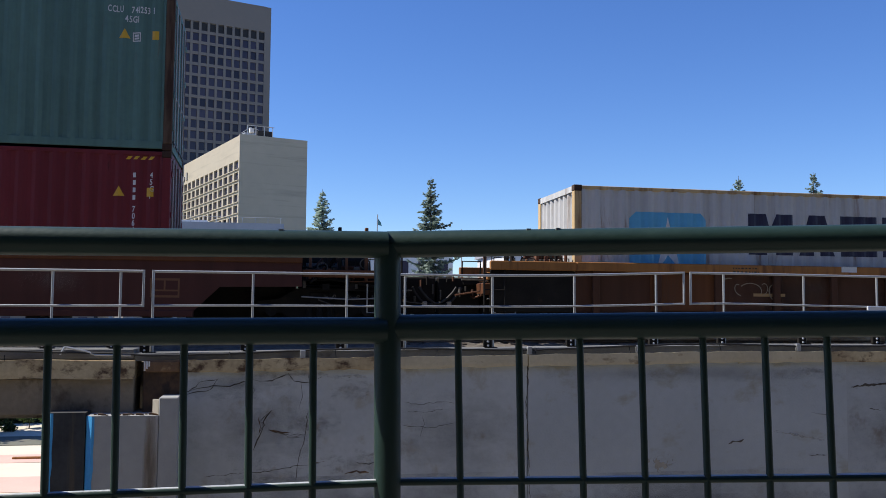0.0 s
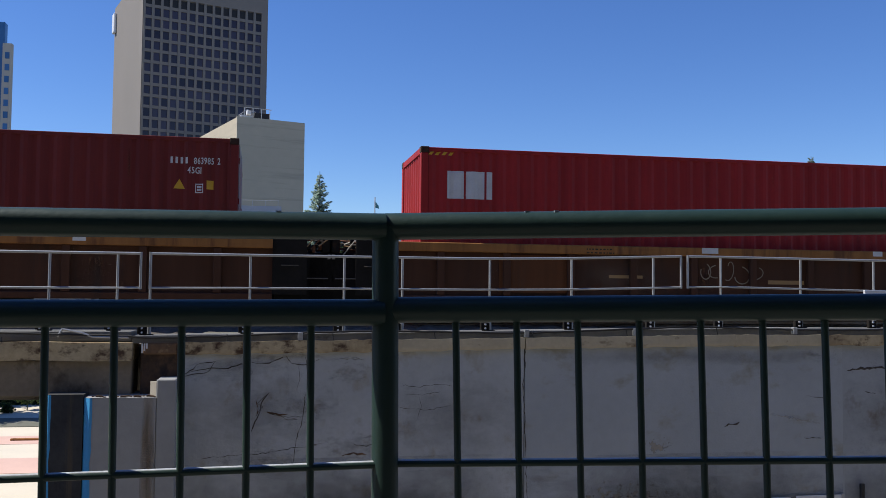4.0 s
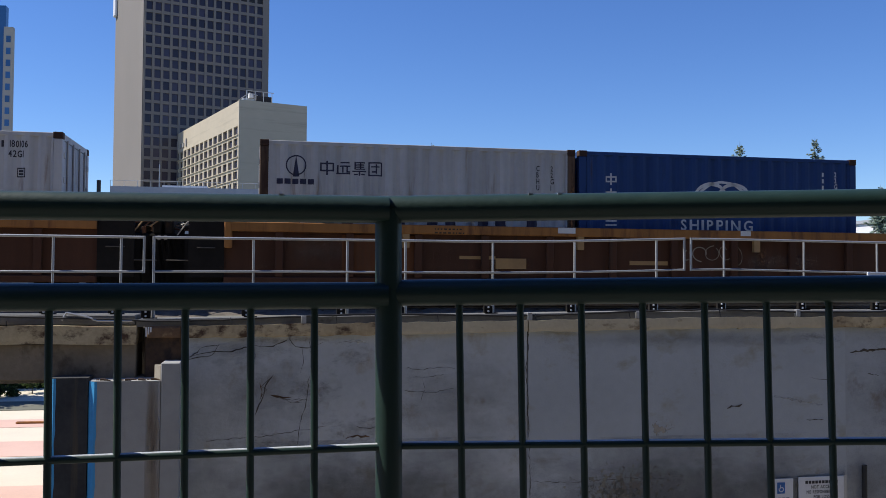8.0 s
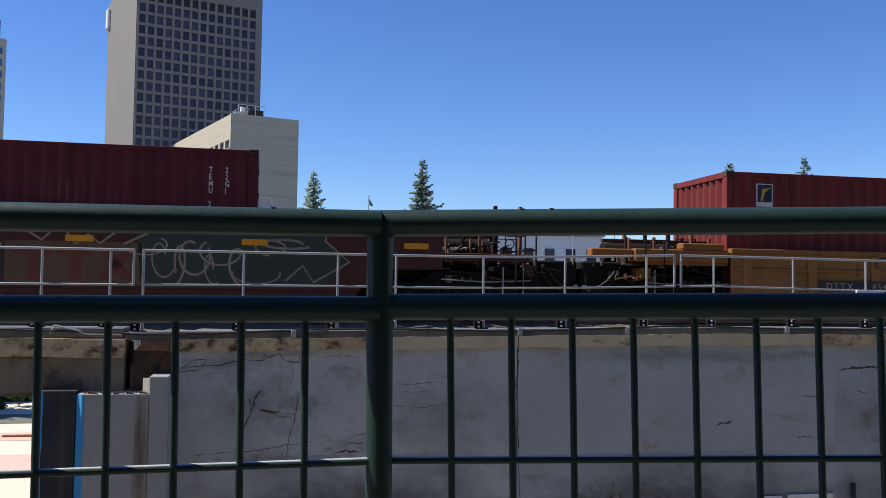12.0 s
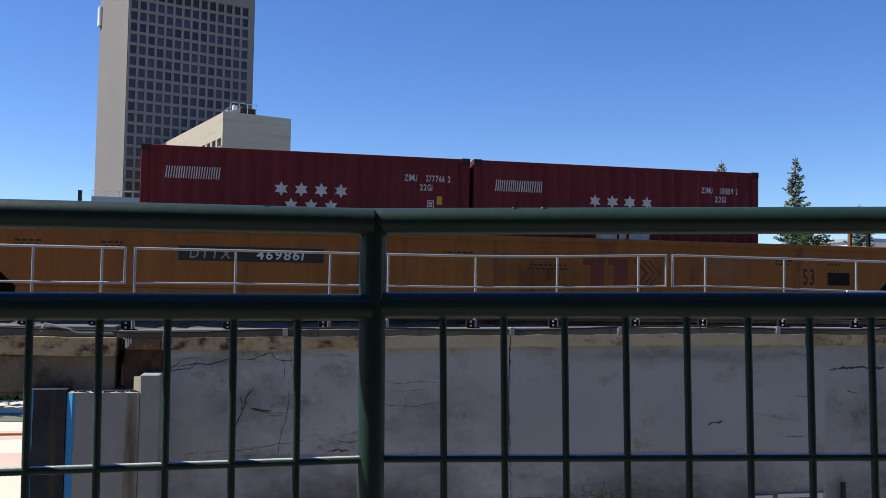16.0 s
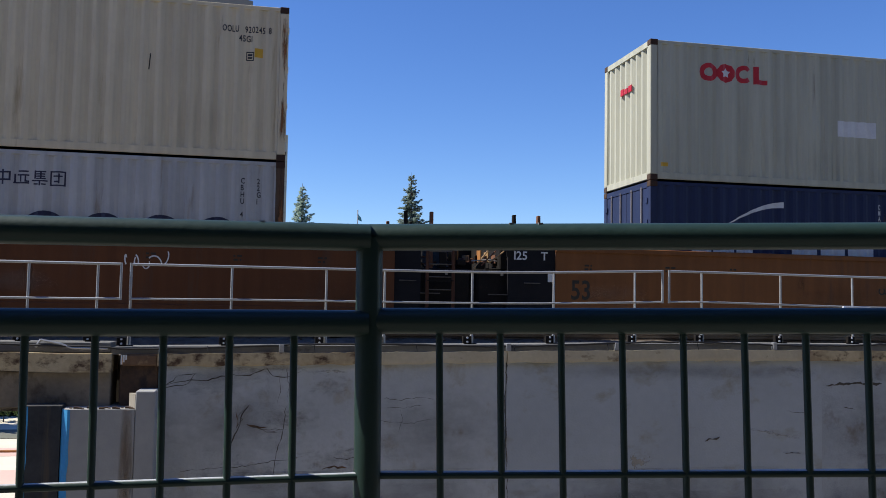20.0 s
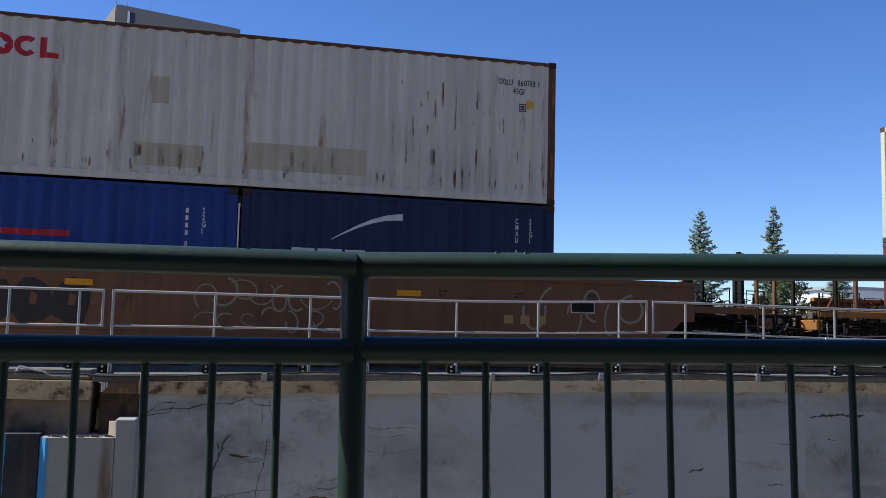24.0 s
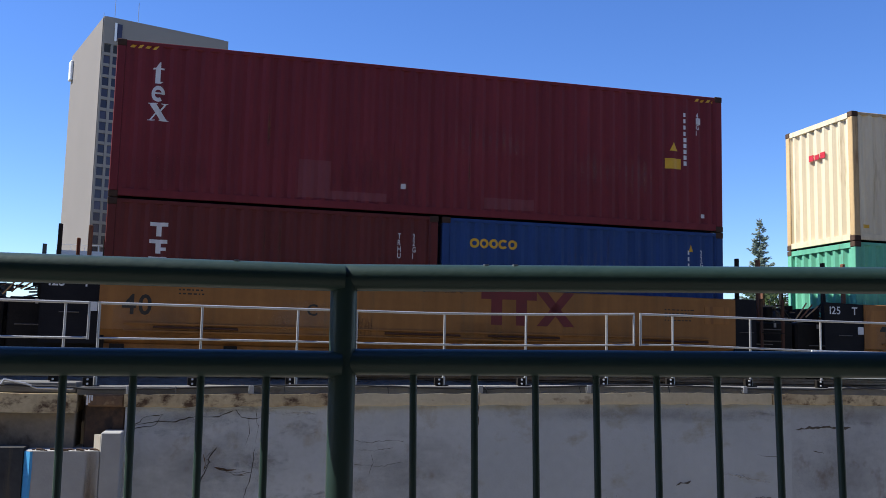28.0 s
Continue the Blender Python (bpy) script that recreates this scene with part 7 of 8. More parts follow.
def stanchions(w, x, top, n=2, gap=0.55, key="rust"):
    for y in (-1.12, 1.12):
        for k in range(n):
            xx = x + (k - (n - 1) / 2) * gap
            g = part("guide_post", box(xx - 0.032, xx + 0.032, y - 0.05, y + 0.05, 1.0, top, 0.010), M[key if (k + (y > 0)) % 2 else "black"], w, "rusty guide post")


def joint(w, x, s, plate, key, tons, shut=1.52):
    """A wagon's inner end above a shared bogie: dark end plate, ladder, arms and brake gear."""
    ln = 0.95 if plate else (0.50 if key == "navy" else 0.62)
    lo, hi = min(x, x + s * ln), max(x, x + s * ln)
    far = hi if s > 0 else lo
    dark = M["navy" if key == "navy" else "black"]
    for y in (-1.40, 1.40):
        part("end_plate", prism([(lo, 0.42), (hi, 0.42), (hi, 1.62), (lo, 1.64)], y - 0.03, y + 0.03), dark, w, "dark end plate")
    part("end_bulkhead", box(min(x - s * 0.1, x), max(x - s * 0.1, x), -1.36, 1.36, 0.35, 1.35), M["black"], w)
    part("articulation_arm", box(min(x, x + s * 1.6), max(x, x + s * 1.6), -0.3, 0.3, 0.62, 0.95, 0.04), M["black"], w)
    # added black block keeps the open joint dark
    part("articulation_housing", box(min(x, x + s * 1.5), max(x, x + s * 1.5), -1.22, 1.22, 0.30, 1.20, 0.04), M["black"], w)
    if not plate and key == "navy":         # ladder beside the plate
        l0 = far + s * 0.10
        l = part("ladder", box(min(l0, l0 + s * 0.06), max(l0, l0 + s * 0.06), -1.44, -1.38, 0.42, 1.66, 0.008), M["w_dkbrown"], w, "dark brown end ladder")
        part("ladder_rail", box(min(l0 + s * 0.50, l0 + s * 0.56), max(l0 + s * 0.50, l0 + s * 0.56), -1.44, -1.38, 0.42, 1.66, 0.008), M["w_dkbrown"], l)
        for k in range(5):
            part("rung", tube([(l0, -1.41, 0.55 + 0.24 * k), (l0 + s * 0.56, -1.41, 0.55 + 0.24 * k)], 0.012, 6), M["dusty"], l)
        part("ladder_foot", box(min(l0 + s * 0.02, l0 + s * 0.54), max(l0 + s * 0.02, l0 + s * 0.54), -1.46, -1.38, 0.95, 0.97), M["black"], l)
    # second added block, against bright background showing through
    part("cross_bulkhead", box(min(x + s * 0.9, x + s * 1.05), max(x + s * 0.9, x + s * 1.05), -1.2, 1.2, 1.20, shut, 0.02), M["black"], w)
    if shut > 1.6:          # added black sheet darkens the gap behind the shared bogie; brackets that catch the sun
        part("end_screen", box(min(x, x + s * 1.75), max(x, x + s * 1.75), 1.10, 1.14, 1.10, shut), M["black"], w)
        for k in range(6):
            q = x + s * (0.95 + 0.13 * k)
            part("gusset", box(q - 0.012, q + 0.012, -1.1 + 0.08 * k, -0.80 + 0.08 * k, 1.28 + 0.05 * (k % 3), 1.44 + 0.06 * (k % 4), 0.004), M[("w_ochre", "rust", "tan_patch")[k % 3]], w)
    part("step_bar", tube([(far, -1.42, 0.72), (far + s * 0.38, -1.42, 0.72)], 0.012, 6), M["dusty"], w)
    part("grab_iron", tube([((lo + hi) / 2 - 0.16, -1.47, 0.95), ((lo + hi) / 2 + 0.16, -1.47, 0.95)], 0.011, 6), M["dusty"], w)
    if tons:
        Flat().text("125", lo + 0.12, 1.40, 0.155, 1.0, gap=0.10).text("T", lo + 0.66, 1.40, 0.155, 1.0).lay("lettering", M["white_mark"], w, lambda u: -1.436)
        part("card_holder", box(hi - 0.15, hi - 0.02, -1.45, -1.436, 0.98, 1.14), M["white_mark"], w)
        part("card_frame", box(lo - 0.03, lo + 0.09, -1.45, -1.436, 1.44, 1.58), M["black"], w)
    r = random.Random(int(abs(x) * 5) + (7 if s > 0 else 2))
    for k in range(5):
        z = 1.24 + 0.06 * k
        part("linkage", tube([(x + s * 0.3, -1.0 + 0.2 * k, z), (x + s * (1.1 + 0.12 * k), -0.9 + 0.3 * k, z + r.uniform(-0.05, 0.16))], 0.018, 6), M[("rust", "tan_patch", "dusty")[k % 3]], w)
    for k in range(9):          # small gear above the arm
        q, zz = x + s * r.uniform(0.15, 1.45), r.uniform(1.20, 1.50)
        d = r.uniform(0.05, 0.17)
        y = r.uniform(-1.2, -0.6)
        part("brake_gear", box(min(q, q + s * d), max(q, q + s * d), y, y + d, zz, zz + r.uniform(0.05, 0.16), 0.01), M[("black", "dusty", "black", "rust", "black")[k % 5]], w)
    for k in range(6):
        q, zz, y = x + s * r.uniform(0.1, 1.2), r.uniform(1.22, 1.62), r.uniform(-1.3, -0.9)
        part("pipe", tube([(q, y, zz), (q + s * 0.15, y, zz + r.uniform(-0.05, 0.05)), (q + s * r.uniform(0.3, 0.5), y + 0.1, zz - r.uniform(0.0, 0.3))], r.uniform(0.010, 0.02), 6), M[("black", "dusty", "pale_steel")[k % 3]], w)
    for k in range(3 if s < 0 else 0):
        q = x + s * (0.98 + 0.14 * k)
        part("bent_arm", tube([(q, -1.25, 1.56 + 0.03 * k), (q + s * 0.12, -1.27, 1.47), (q + s * 0.32, -1.28, 1.32 - 0.05 * k)], 0.015, 6), M["tan_patch" if k % 2 == 0 else "rust"], w)
    part("cock_handle", box(min(x + s * 1.0, x + s * 1.05), max(x + s * 1.0, x + s * 1.05), -1.30, -1.285, 1.08, 1.17), M["pale_steel"], w)


def wagon(x, style, key, chord, top, ext, ends, label, dark="w_dkbrown", tons=(False, False), brake=(False, False), posts=0, low=(1.5, 1.5), gear=(0, 0), shield=(0.5, 0.5)):
    """A well wagon round a 12.19 m load; ext: how far its sides pass the load on each side; low: how long they are cut away over the bogies."""
    w = empty("well_wagon", label, "railway wagon", "wagons of the train")
    MOVERS.append((w, x, 18.42, up(-0.46)))
    T = top + 0.46
    a, b = -ext[0], L40 + ext[1]
    arch = [(ends[0] == "coupler") and ext[0] > 1.2, (ends[1] == "coupler") and ext[1] > 1.2]
    poly = [(b, T - 0.02)]
    poly += [(a, T - 0.02)]
    poly += [(a, 0.88), (a + low[0] - 0.45, 0.86), (a + low[0], 0.42)] if arch[0] else [(a, 0.42)]
    poly += [(b - low[1], 0.42), (b - low[1] + 0.45, 0.86), (b, 0.88)] if arch[1] else [(b, 0.42)]
    truss = style == "truss"
    for s in (-1, 1):
        yo = 1.36 if truss else 1.445
        sheet = [(u, max(v, 0.68)) for u, v in poly] if style == "ribbed" and not arch[0] else poly
        part("side_sheet", prism(sheet, s * yo - 0.012, s * yo + 0.012), M[dark if truss else key], w)
        if sheet is not poly:       # the lower side leans in under the ribs
            part("lower_side", run([[(u, s * 1.457, 0.676), (u, s * 1.43, 0.676), (u, s * 1.20, 0.44), (u, s * 1.23, 0.43)] for u in (a, b)]), M[key], w)
        yc, hw = (1.38, 0.07) if style == "ribbed" else (1.40, 0.09)
        part("top_chord", box(a, b, s * yc - hw, s * yc + hw, T - (0.17 if truss else 0.10), T, 0.012), M[chord], w)
        ba = a + (low[0] if arch[0] else 0)
        bb = b - (low[1] if arch[1] else 0)
        ys = 1.20 if sheet is not poly else 1.39
        part("bottom_sill", box(ba, bb, s * ys - 0.09, s * ys + 0.09, 0.32, 0.436, 0.012), M[dark if truss else key], w)
        if truss:
            n = 10
            for k in range(n):
                xx = 0.35 + (L40 - 0.7) * k / (n - 1)
                part("side_post", box(xx - 0.07, xx + 0.07, s * 1.42 - 0.045, s * 1.42 + 0.045, 0.44, T - 0.17, 0.01), M[dark], w)
        elif style == "ribbed":
            for z in (0.66, 0.79):
                part("side_rib", box(0.4, L40 - 0.5, s * 1.46 - 0.03, s * 1.46 + 0.03, z - 0.016, z + 0.016, 0.006), M[key], w)
        elif style == "posts":
            for k in range(9):
                xx = 0.3 + (L40 - 0.6) * k / 8
                part("side_post", box(xx - 0.10, xx + 0.10, s * 1.475 - 0.025, s * 1.475 + 0.025, 0.44, T - 0.1, 0.008), M[key], w)
            part("side_rib", box(0.0, L40, s * 1.47 - 0.025, s * 1.47 + 0.025, 0.98, 1.02, 0.006), M[key], w)
    r = random.Random(int(abs(x) * 3))
    face = {"truss": 1.374, "posts": 1.4585}.get(style, 1.4585)
    for k in range(9):
        u, key_s = r.uniform(a + 0.2, b - 2.2), ("side_grime", "side_grime", "rust_streak", "side_dust")[k % 4]
        v0, h = (0.5, r.uniform(0.4, 0.8)) if key_s == "side_grime" else (r.uniform(0.5, 0.8), r.uniform(0.4, 0.7))
        if arch[0] and u < a + 2.0 or arch[1] and u > b - 4.2:
            continue
        Flat().rect(u, v0, u + (r.uniform(1.0, 2.2) if key_s != "rust_streak" else 0.3), min(T - 0.2, v0 + h)).lay("grime_patch", M[key_s], w, lambda q: -face)
    for k in range(7):
        xx = 0.3 + (L40 - 0.6) * k / 6
        part("floor_beam", box(xx - 0.12, xx + 0.12, -1.35, 1.35, 0.26, 0.37 if style == "truss" else 0.43), M["black"], w)
    for i, s in ((0, -1), (1, 1)):
        xe = a if s < 0 else b
        if ends[i] == "coupler":
            part("well_bulkhead", box(min(-0.15 if s < 0 else L40 + 0.1, -0.1 if s < 0 else L40 + 0.15), max(-0.15 if s < 0 else L40 + 0.1, -0.1 if s < 0 else L40 + 0.15), -1.34, 1.34, 0.35, T - 0.15), M["black"], w)
            if ext[i] > 1.2:
                lo, hi = (a, -0.16) if s < 0 else (L40 + 0.16, b)
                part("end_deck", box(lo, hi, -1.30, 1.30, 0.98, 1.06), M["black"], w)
                # added black box stops light showing between the wheels
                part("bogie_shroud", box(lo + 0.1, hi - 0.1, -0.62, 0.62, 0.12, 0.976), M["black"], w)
            q = ext[i] - (1.9 if ext[i] > 2.5 else (0.9 if ext[i] > 1.2 else 0.0))
            coupler_end(w, xe, s, key, T, brake[i], chord, shield[i])
            if gear[i]:
                end_gear(w, xe, s, gear[i], T)
            stanchions(w, xe + s * (1.35 if T > 1.6 and s > 0 else 0.95), 2.14 if style == "posts" else min(T, 1.54) + 0.60, 2, 0.5, "rust")
        else:
            joint(w, xe, s, tons[i], "navy" if not truss else "black", tons[i], 1.80 if style == "smooth" else 1.52)
            stanchions(w, xe + s * 0.5, T + {"ribbed": 0.88, "truss": -0.1}.get(style, 0.62), 2, 0.5)
            if s > 0:
                truck(w, xe + posts)
    return w


def wmark(w, flat, key, name="lettering", y=-1.460, label=""):
    flat.lay(name, M[key], w, lambda u: y, (), label)


def small_bars(w, u, v, rows, n, key="black_mark", h=0.035, wd=0.06, y=-1.460):
    f = Flat()
    r = random.Random(int(u * 10))
    for k in range(rows):
        uu = u
        for _ in range(n):
            q = wd * r.uniform(0.5, 1.6)
            f.rect(uu, v - 0.07 * k, uu + q, v - 0.07 * k + h)
            uu += q + 0.03
    wmark(w, f, key, y=y)


def reflectors(w, us, v):
    for u in us:
        part("reflector", box(u, u + 0.46, -1.474, -1.462, v, v + 0.11), M["amber"], w, "amber reflector strip")


def scrawl(w, u, v, wd, h, n, key, thick, seed, y=-1.461):
    """Loose looping strokes of paint."""
    r = random.Random(seed)
    for k in range(n):
        f = Flat()
        cu, cv = u + wd * (k + 0.5) / n, v + h * r.uniform(0.35, 0.65)
        a0, sp = r.uniform(0, 6.28), r.choice((-1, 1)) * r.uniform(2.2, 5.5)
        ru, rv = wd / n * r.uniform(0.35, 0.8), h * r.uniform(0.25, 0.5)
        f.stroke([(cu + ru * math.cos(a0 + sp * j / 12) + 0.1 * (j / 12 - 0.5), cv + rv * math.sin(a0 + sp * j / 12)) for j in range(13)], thick * r.uniform(0.6, 1.3))
        wmark(w, f, key, "graffiti", y - 0.0008 * k, "looping spray-paint stroke")


# the wagons from the first to the last
w = wagon(XA, "smooth", "w_plum", "w_brown", 0.95, (1.5, 2.35), ("coupler", "coupler"), "brown well wagon under a double stack of containers", low=(1.2, 1.9), gear=(0, 1.35), shield=(0.5, 0.85))
Q = L40 - 0.57
wmark(w, Flat().rect(Q + 0.28, 0.66, Q + 0.78, 0.70).rect(Q + 0.28, 0.96, Q + 0.78, 1.0).rect(Q + 0.28, 0.70, Q + 0.31, 0.96).rect(Q + 0.75, 0.70, Q + 0.78, 0.96).rect(Q + 0.51, 0.80, Q + 0.54, 0.96).rect(Q + 0.31, 0.77, Q + 0.75, 0.80), "w_dusty", "placard", label="framed placard")

for i, (x, e0, e1) in enumerate(((XB, 0.05, 0.62), (XC, 0.62, 0.62), (XD, 0.62, 0.62), (XE, 0.62, 0.62), (XF, 0.62, 1.9))):
    ends = ("coupler" if i == 0 else "joint", "coupler" if i == 4 else "joint")
    w = wagon(x, "truss", "w_brown", "w_ochre", 0.965, (e0, e1), ends, "brown truss-sided well wagon with an ochre top beam", brake=(False, i == 4), posts=1.05, gear=(0.8 if i == 0 else 0, 1.2 if i == 4 else 0), shield=(0.85, 0))
    if i == 0:          # top beam running on past the load
        part("platform_beam", box(-1.75, -0.06, -1.49, -1.33, 1.25, 1.42, 0.012), M["w_ochre"], w)
        # added black panel in place of the dark interior here
        part("bogie_skirt", box(-1.75, -0.06, -1.40, -1.36, 0.45, 1.246, 0.01), M["black"], w)
        part("platform_beam", box(-1.75, -0.06, 1.33, 1.49, 1.25, 1.42, 0.012), M["w_ochre"], w)
    part("number_panel", box(1.49, 2.88, -1.395, -1.375, 0.50, 1.22), M["tan_patch" if i in (1, 3) else "w_brown"], w, "ochre number panel")
    if i in (1, 3):
        Flat().text("40", 1.80, 0.62, 0.44, 0.80).lay("lettering", M["black_mark"], w, lambda u: -1.398)
    for u0, v0, u1, v1, k, y in ((5.6, 1.31, 5.95, 1.42, "white_mark", -1.493), (9.4, 1.32, 9.62, 1.42, "white_mark", -1.493), (7.1, 0.72, 7.9, 0.80, "tan_patch", -1.375), (3.7, 0.80, 4.4, 0.86, "tan_patch", -1.375)):
        wmark(w, Flat().rect(u0, v0, u1, v1), k, "notice", y)
    small_bars(w, 3.2, 1.34, 2, 8, "black_mark", 0.025, 0.04, -1.493)
    scrawl(w, 3.0 + 1.3 * i, 0.72, 1.3, 0.4, 5, "graffiti", 0.018, 20 + i, -1.376)
    if i:
        part("hook_bracket", box(-0.62, -0.48, -1.5, -1.3, 0.95, 1.45, 0.02), M["w_ochre"], w)
    if i == 4:
        for u in (2.6, 6.0, 9.7):
            part("tan_block", box(u, u + 0.13, -1.48, -1.40, 1.0, 1.26), M["tan_patch"], w)
        part("number_panel", box(4.4, 5.0, -1.395, -1.375, 0.62, 0.82), M["tan_patch"], w)

w = wagon(XG, "smooth", "w_plum", "w_plum", 1.24, (3.95, 3.4), ("coupler", "coupler"), "dark plum-brown well wagon covered in graffiti with amber reflectors", low=(1.95, 1.6), gear=(1.45, 1.3), shield=(0, 1.15))
reflectors(w, (-3.35, 2.74, 8.93, 11.91, 14.86), 1.25)
reflectors(w, (-1.2, 0.3, 5.9), 1.20)
wmark(w, Flat().rect(1.06, 0.90, 4.34, 1.18), "graffiti_black", "number_panel")
wmark(w, Flat().text("DTTX", 1.25, 0.96, 0.18, 1.05, gap=0.25, slant=0.12).text("645799", 2.75, 0.96, 0.18, 1.1, gap=0.25, slant=0.12), "graffiti", y=-1.463)
wmark(w, Flat().poly([(4.92, 0.46), (7.95, 0.46), (7.9, 1.56), (5.2, 1.58)]), "graffiti_black", "graffiti", label="black graffiti field")
wmark(w, Flat().poly([(10.2, 0.46), (13.4, 0.5), (13.85, 0.98), (13.4, 1.36), (13.46, 1.58), (10.1, 1.58)]), "graffiti_green", "graffiti", label="dark green graffiti field")
wmark(w, Flat().rect(7.96, 0.50, 10.2, 1.25), "graffiti_tan", "graffiti_ground")
wmark(w, Flat().rect(8.12, 1.00, 8.72, 1.14).rect(8.33, 0.58, 8.52, 1.00).rect(8.80, 1.00, 9.40, 1.14).rect(9.01, 0.58, 9.20, 1.00).poly([(9.45, 0.58), (9.65, 0.58), (10.12, 1.14), (9.92, 1.14)]).poly([(9.92, 0.58), (10.12, 0.58), (9.65, 1.14), (9.45, 1.14)]), "dim_red", "logo", -1.463)
for k, pts in enumerate((
        [(4.86, 0.48), (4.98, 0.80), (4.92, 1.0), (5.08, 1.2), (5.12, 1.42)], [(5.02, 0.46), (5.08, 0.70), (5.00, 0.95), (5.2, 1.3)],
        [(5.75, 1.40), (5.68, 1.22), (5.72, 1.10)], [(6.05, 1.42), (6.0, 1.24), (6.04, 1.12)], [(6.7, 0.55), (6.78, 0.95), (6.74, 1.35)],
        [(7.05, 0.5), (7.22, 0.9), (7.1, 1.3), (7.3, 1.42)], [(7.5, 0.6), (7.42, 0.85), (7.62, 1.1), (7.55, 1.4)], [(7.8, 0.5), (7.72, 0.8), (7.9, 1.2)])):
    wmark(w, Flat().stroke(pts, (0.05, 0.03, 0.04, 0.04, 0.025, 0.03, 0.025, 0.03)[k]), "graffiti", "graffiti", -1.464)
wmark(w, Flat().poly([(5.62, 0.84), (5.88, 0.86), (5.76, 0.62)]).poly([(6.85, 1.0), (7.0, 1.12), (6.98, 0.9)]), "graffiti", "graffiti", -1.464)
for k, (cu, cv, ru, rv, a0, a1) in enumerate((
        (10.45, 0.95, 0.16, 0.30, 20, 330), (10.75, 0.85, 0.14, 0.36, -60, 200), (11.0, 1.0, 0.22, 0.30, 60, 400), (11.3, 0.8, 0.12, 0.26, 0, 300), (11.45, 1.1, 0.30, 0.22, 120, 380),
        (11.8, 0.85, 0.2, 0.33, 30, 270), (12.1, 0.72, 0.35, 0.16, 160, 380), (12.35, 1.2, 0.32, 0.14, -20, 250), (12.6, 1.28, 0.40, 0.08, 0, 330), (10.2, 1.2, 0.3, 0.16, 200, 420))):
    wmark(w, Flat().stroke([(cu + ru * math.cos(math.radians(a0 + (a1 - a0) * q / 14)) + 0.012 * q, cv + rv * math.sin(math.radians(a0 + (a1 - a0) * q / 14))) for q in range(15)], 0.028 + 0.008 * (k % 3)), "graffiti", "graffiti", -1.464 - 0.0006 * k, "looping spray-paint stroke")
for pts in ([(8.3, 1.42), (8.55, 1.26), (8.7, 1.42)], [(8.95, 1.42), (9.1, 1.20), (9.3, 1.38), (9.5, 1.22), (9.75, 1.42)], [(9.9, 1.22), (10.3, 1.42)], [(12.7, 0.62), (13.0, 0.90), (13.2, 0.60), (13.85, 0.98), (13.4, 1.36), (13.46, 1.58)]):
    wmark(w, Flat().stroke(pts, 0.04), "graffiti", "graffiti", -1.472)
scrawl(w, -0.7, 0.55, 1.1, 0.45, 3, "dim_red", 0.08, 12)

w = wagon(XH, "posts", "w_yellow2", "w_yellow", 0.955, (0.05, 0.1), ("coupler", "coupler"), "weathered yellow well wagon with side posts and end platforms", gear=(2.4, 1.6), shield=(1.15, 1.2))
part("platform_beam", box(-2.98, -2.11, -1.40, -1.15, 1.20, 1.36, 0.02), M["w_yellow"], w)
wmark(w, Flat().rect(1.9, 0.58, 4.16, 0.80), "graffiti_black", "number_panel", -1.502)
wmark(w, Flat().text("DTTX", 2.05, 0.62, 0.14, 1.0, gap=0.2).text("454539", 3.1, 0.62, 0.14, 1.0, gap=0.2), "graffiti", y=-1.505)
wmark(w, Flat().text("40", 5.15, 0.66, 0.38, 0.75), "black_mark", y=-1.502)
wmark(w, Flat().bars(6.9, 0.55, 0.42, 2, 0.42, 0.1), "dim_red", "logo", -1.502)
scrawl(w, 3.2, 1.08, 1.6, 0.26, 5, "black_mark", 0.03, 14, -1.505)
scrawl(w, 7.9, 1.1, 1.4, 0.22, 5, "dim_red", 0.02, 15, -1.505)
part("vent_plate", box(9.2, 9.8, -1.512, -1.502, 0.55, 0.86), M["black"], w)
for s, xx in ((-1, -0.1), (1, L40 + 0.1)):
    part("platform_box", box(min(xx, xx + s * 2.0), max(xx, xx + s * 2.0), -1.46, -1.0, 1.12, 1.37, 0.02), M["w_yellow"], w)
    part("platform_step", box(min(xx + s * 0.1, xx + s * 1.0), max(xx + s * 0.1, xx + s * 1.0), -1.47, -1.1, 1.374, 1.50, 0.02), M["w_yellow"], w)
reflectors(w, (9.6,), 1.20)

w = wagon(XI, "smooth", "w_yellow", "w_yellow", 1.08, (3.4, 3.1), ("coupler", "coupler"), "yellow well wagon with red lettering and a number panel", low=(1.45, 0.7), gear=(0.7, 0.6), shield=(1.2, 0.3))
wmark(w, Flat().rect(0.70, 0.93, 3.26, 1.19), "graffiti_black", "number_panel")
wmark(w, Flat().text("DTTX", 0.89, 0.98, 0.16, 1.0, gap=0.2, slant=0.12), "grey_mark", y=-1.463)
wmark(w, Flat().text("469861", 2.05, 0.98, 0.16, 1.15, gap=0.22, slant=0.12), "white_mark", y=-1.463)
wmark(w, Flat().poly([(8.27, 1.16), (8.27, 1.02), (8.42, 1.02), (8.42, 0.62), (8.70, 0.62), (8.70, 1.16)]).poly([(8.78, 1.16), (8.78, 1.02), (8.90, 1.02), (8.90, 0.62), (9.2, 0.62), (9.2, 1.16)]).stroke([(9.35, 1.14), (9.6, 0.88), (9.35, 0.62)], 0.09).stroke([(9.5, 1.14), (9.75, 0.88), (9.5, 0.62)], 0.05).stroke([(9.63, 1.14), (9.88, 0.88), (9.63, 0.62)], 0.04), "dim_red", "logo")
wmark(w, Flat().text("53", 13.02, 0.72, 0.32, 0.62), "black_mark")
part("vent_plate", box(13.6, 14.1, -1.468, -1.458, 0.72, 0.98), M["black"], w)
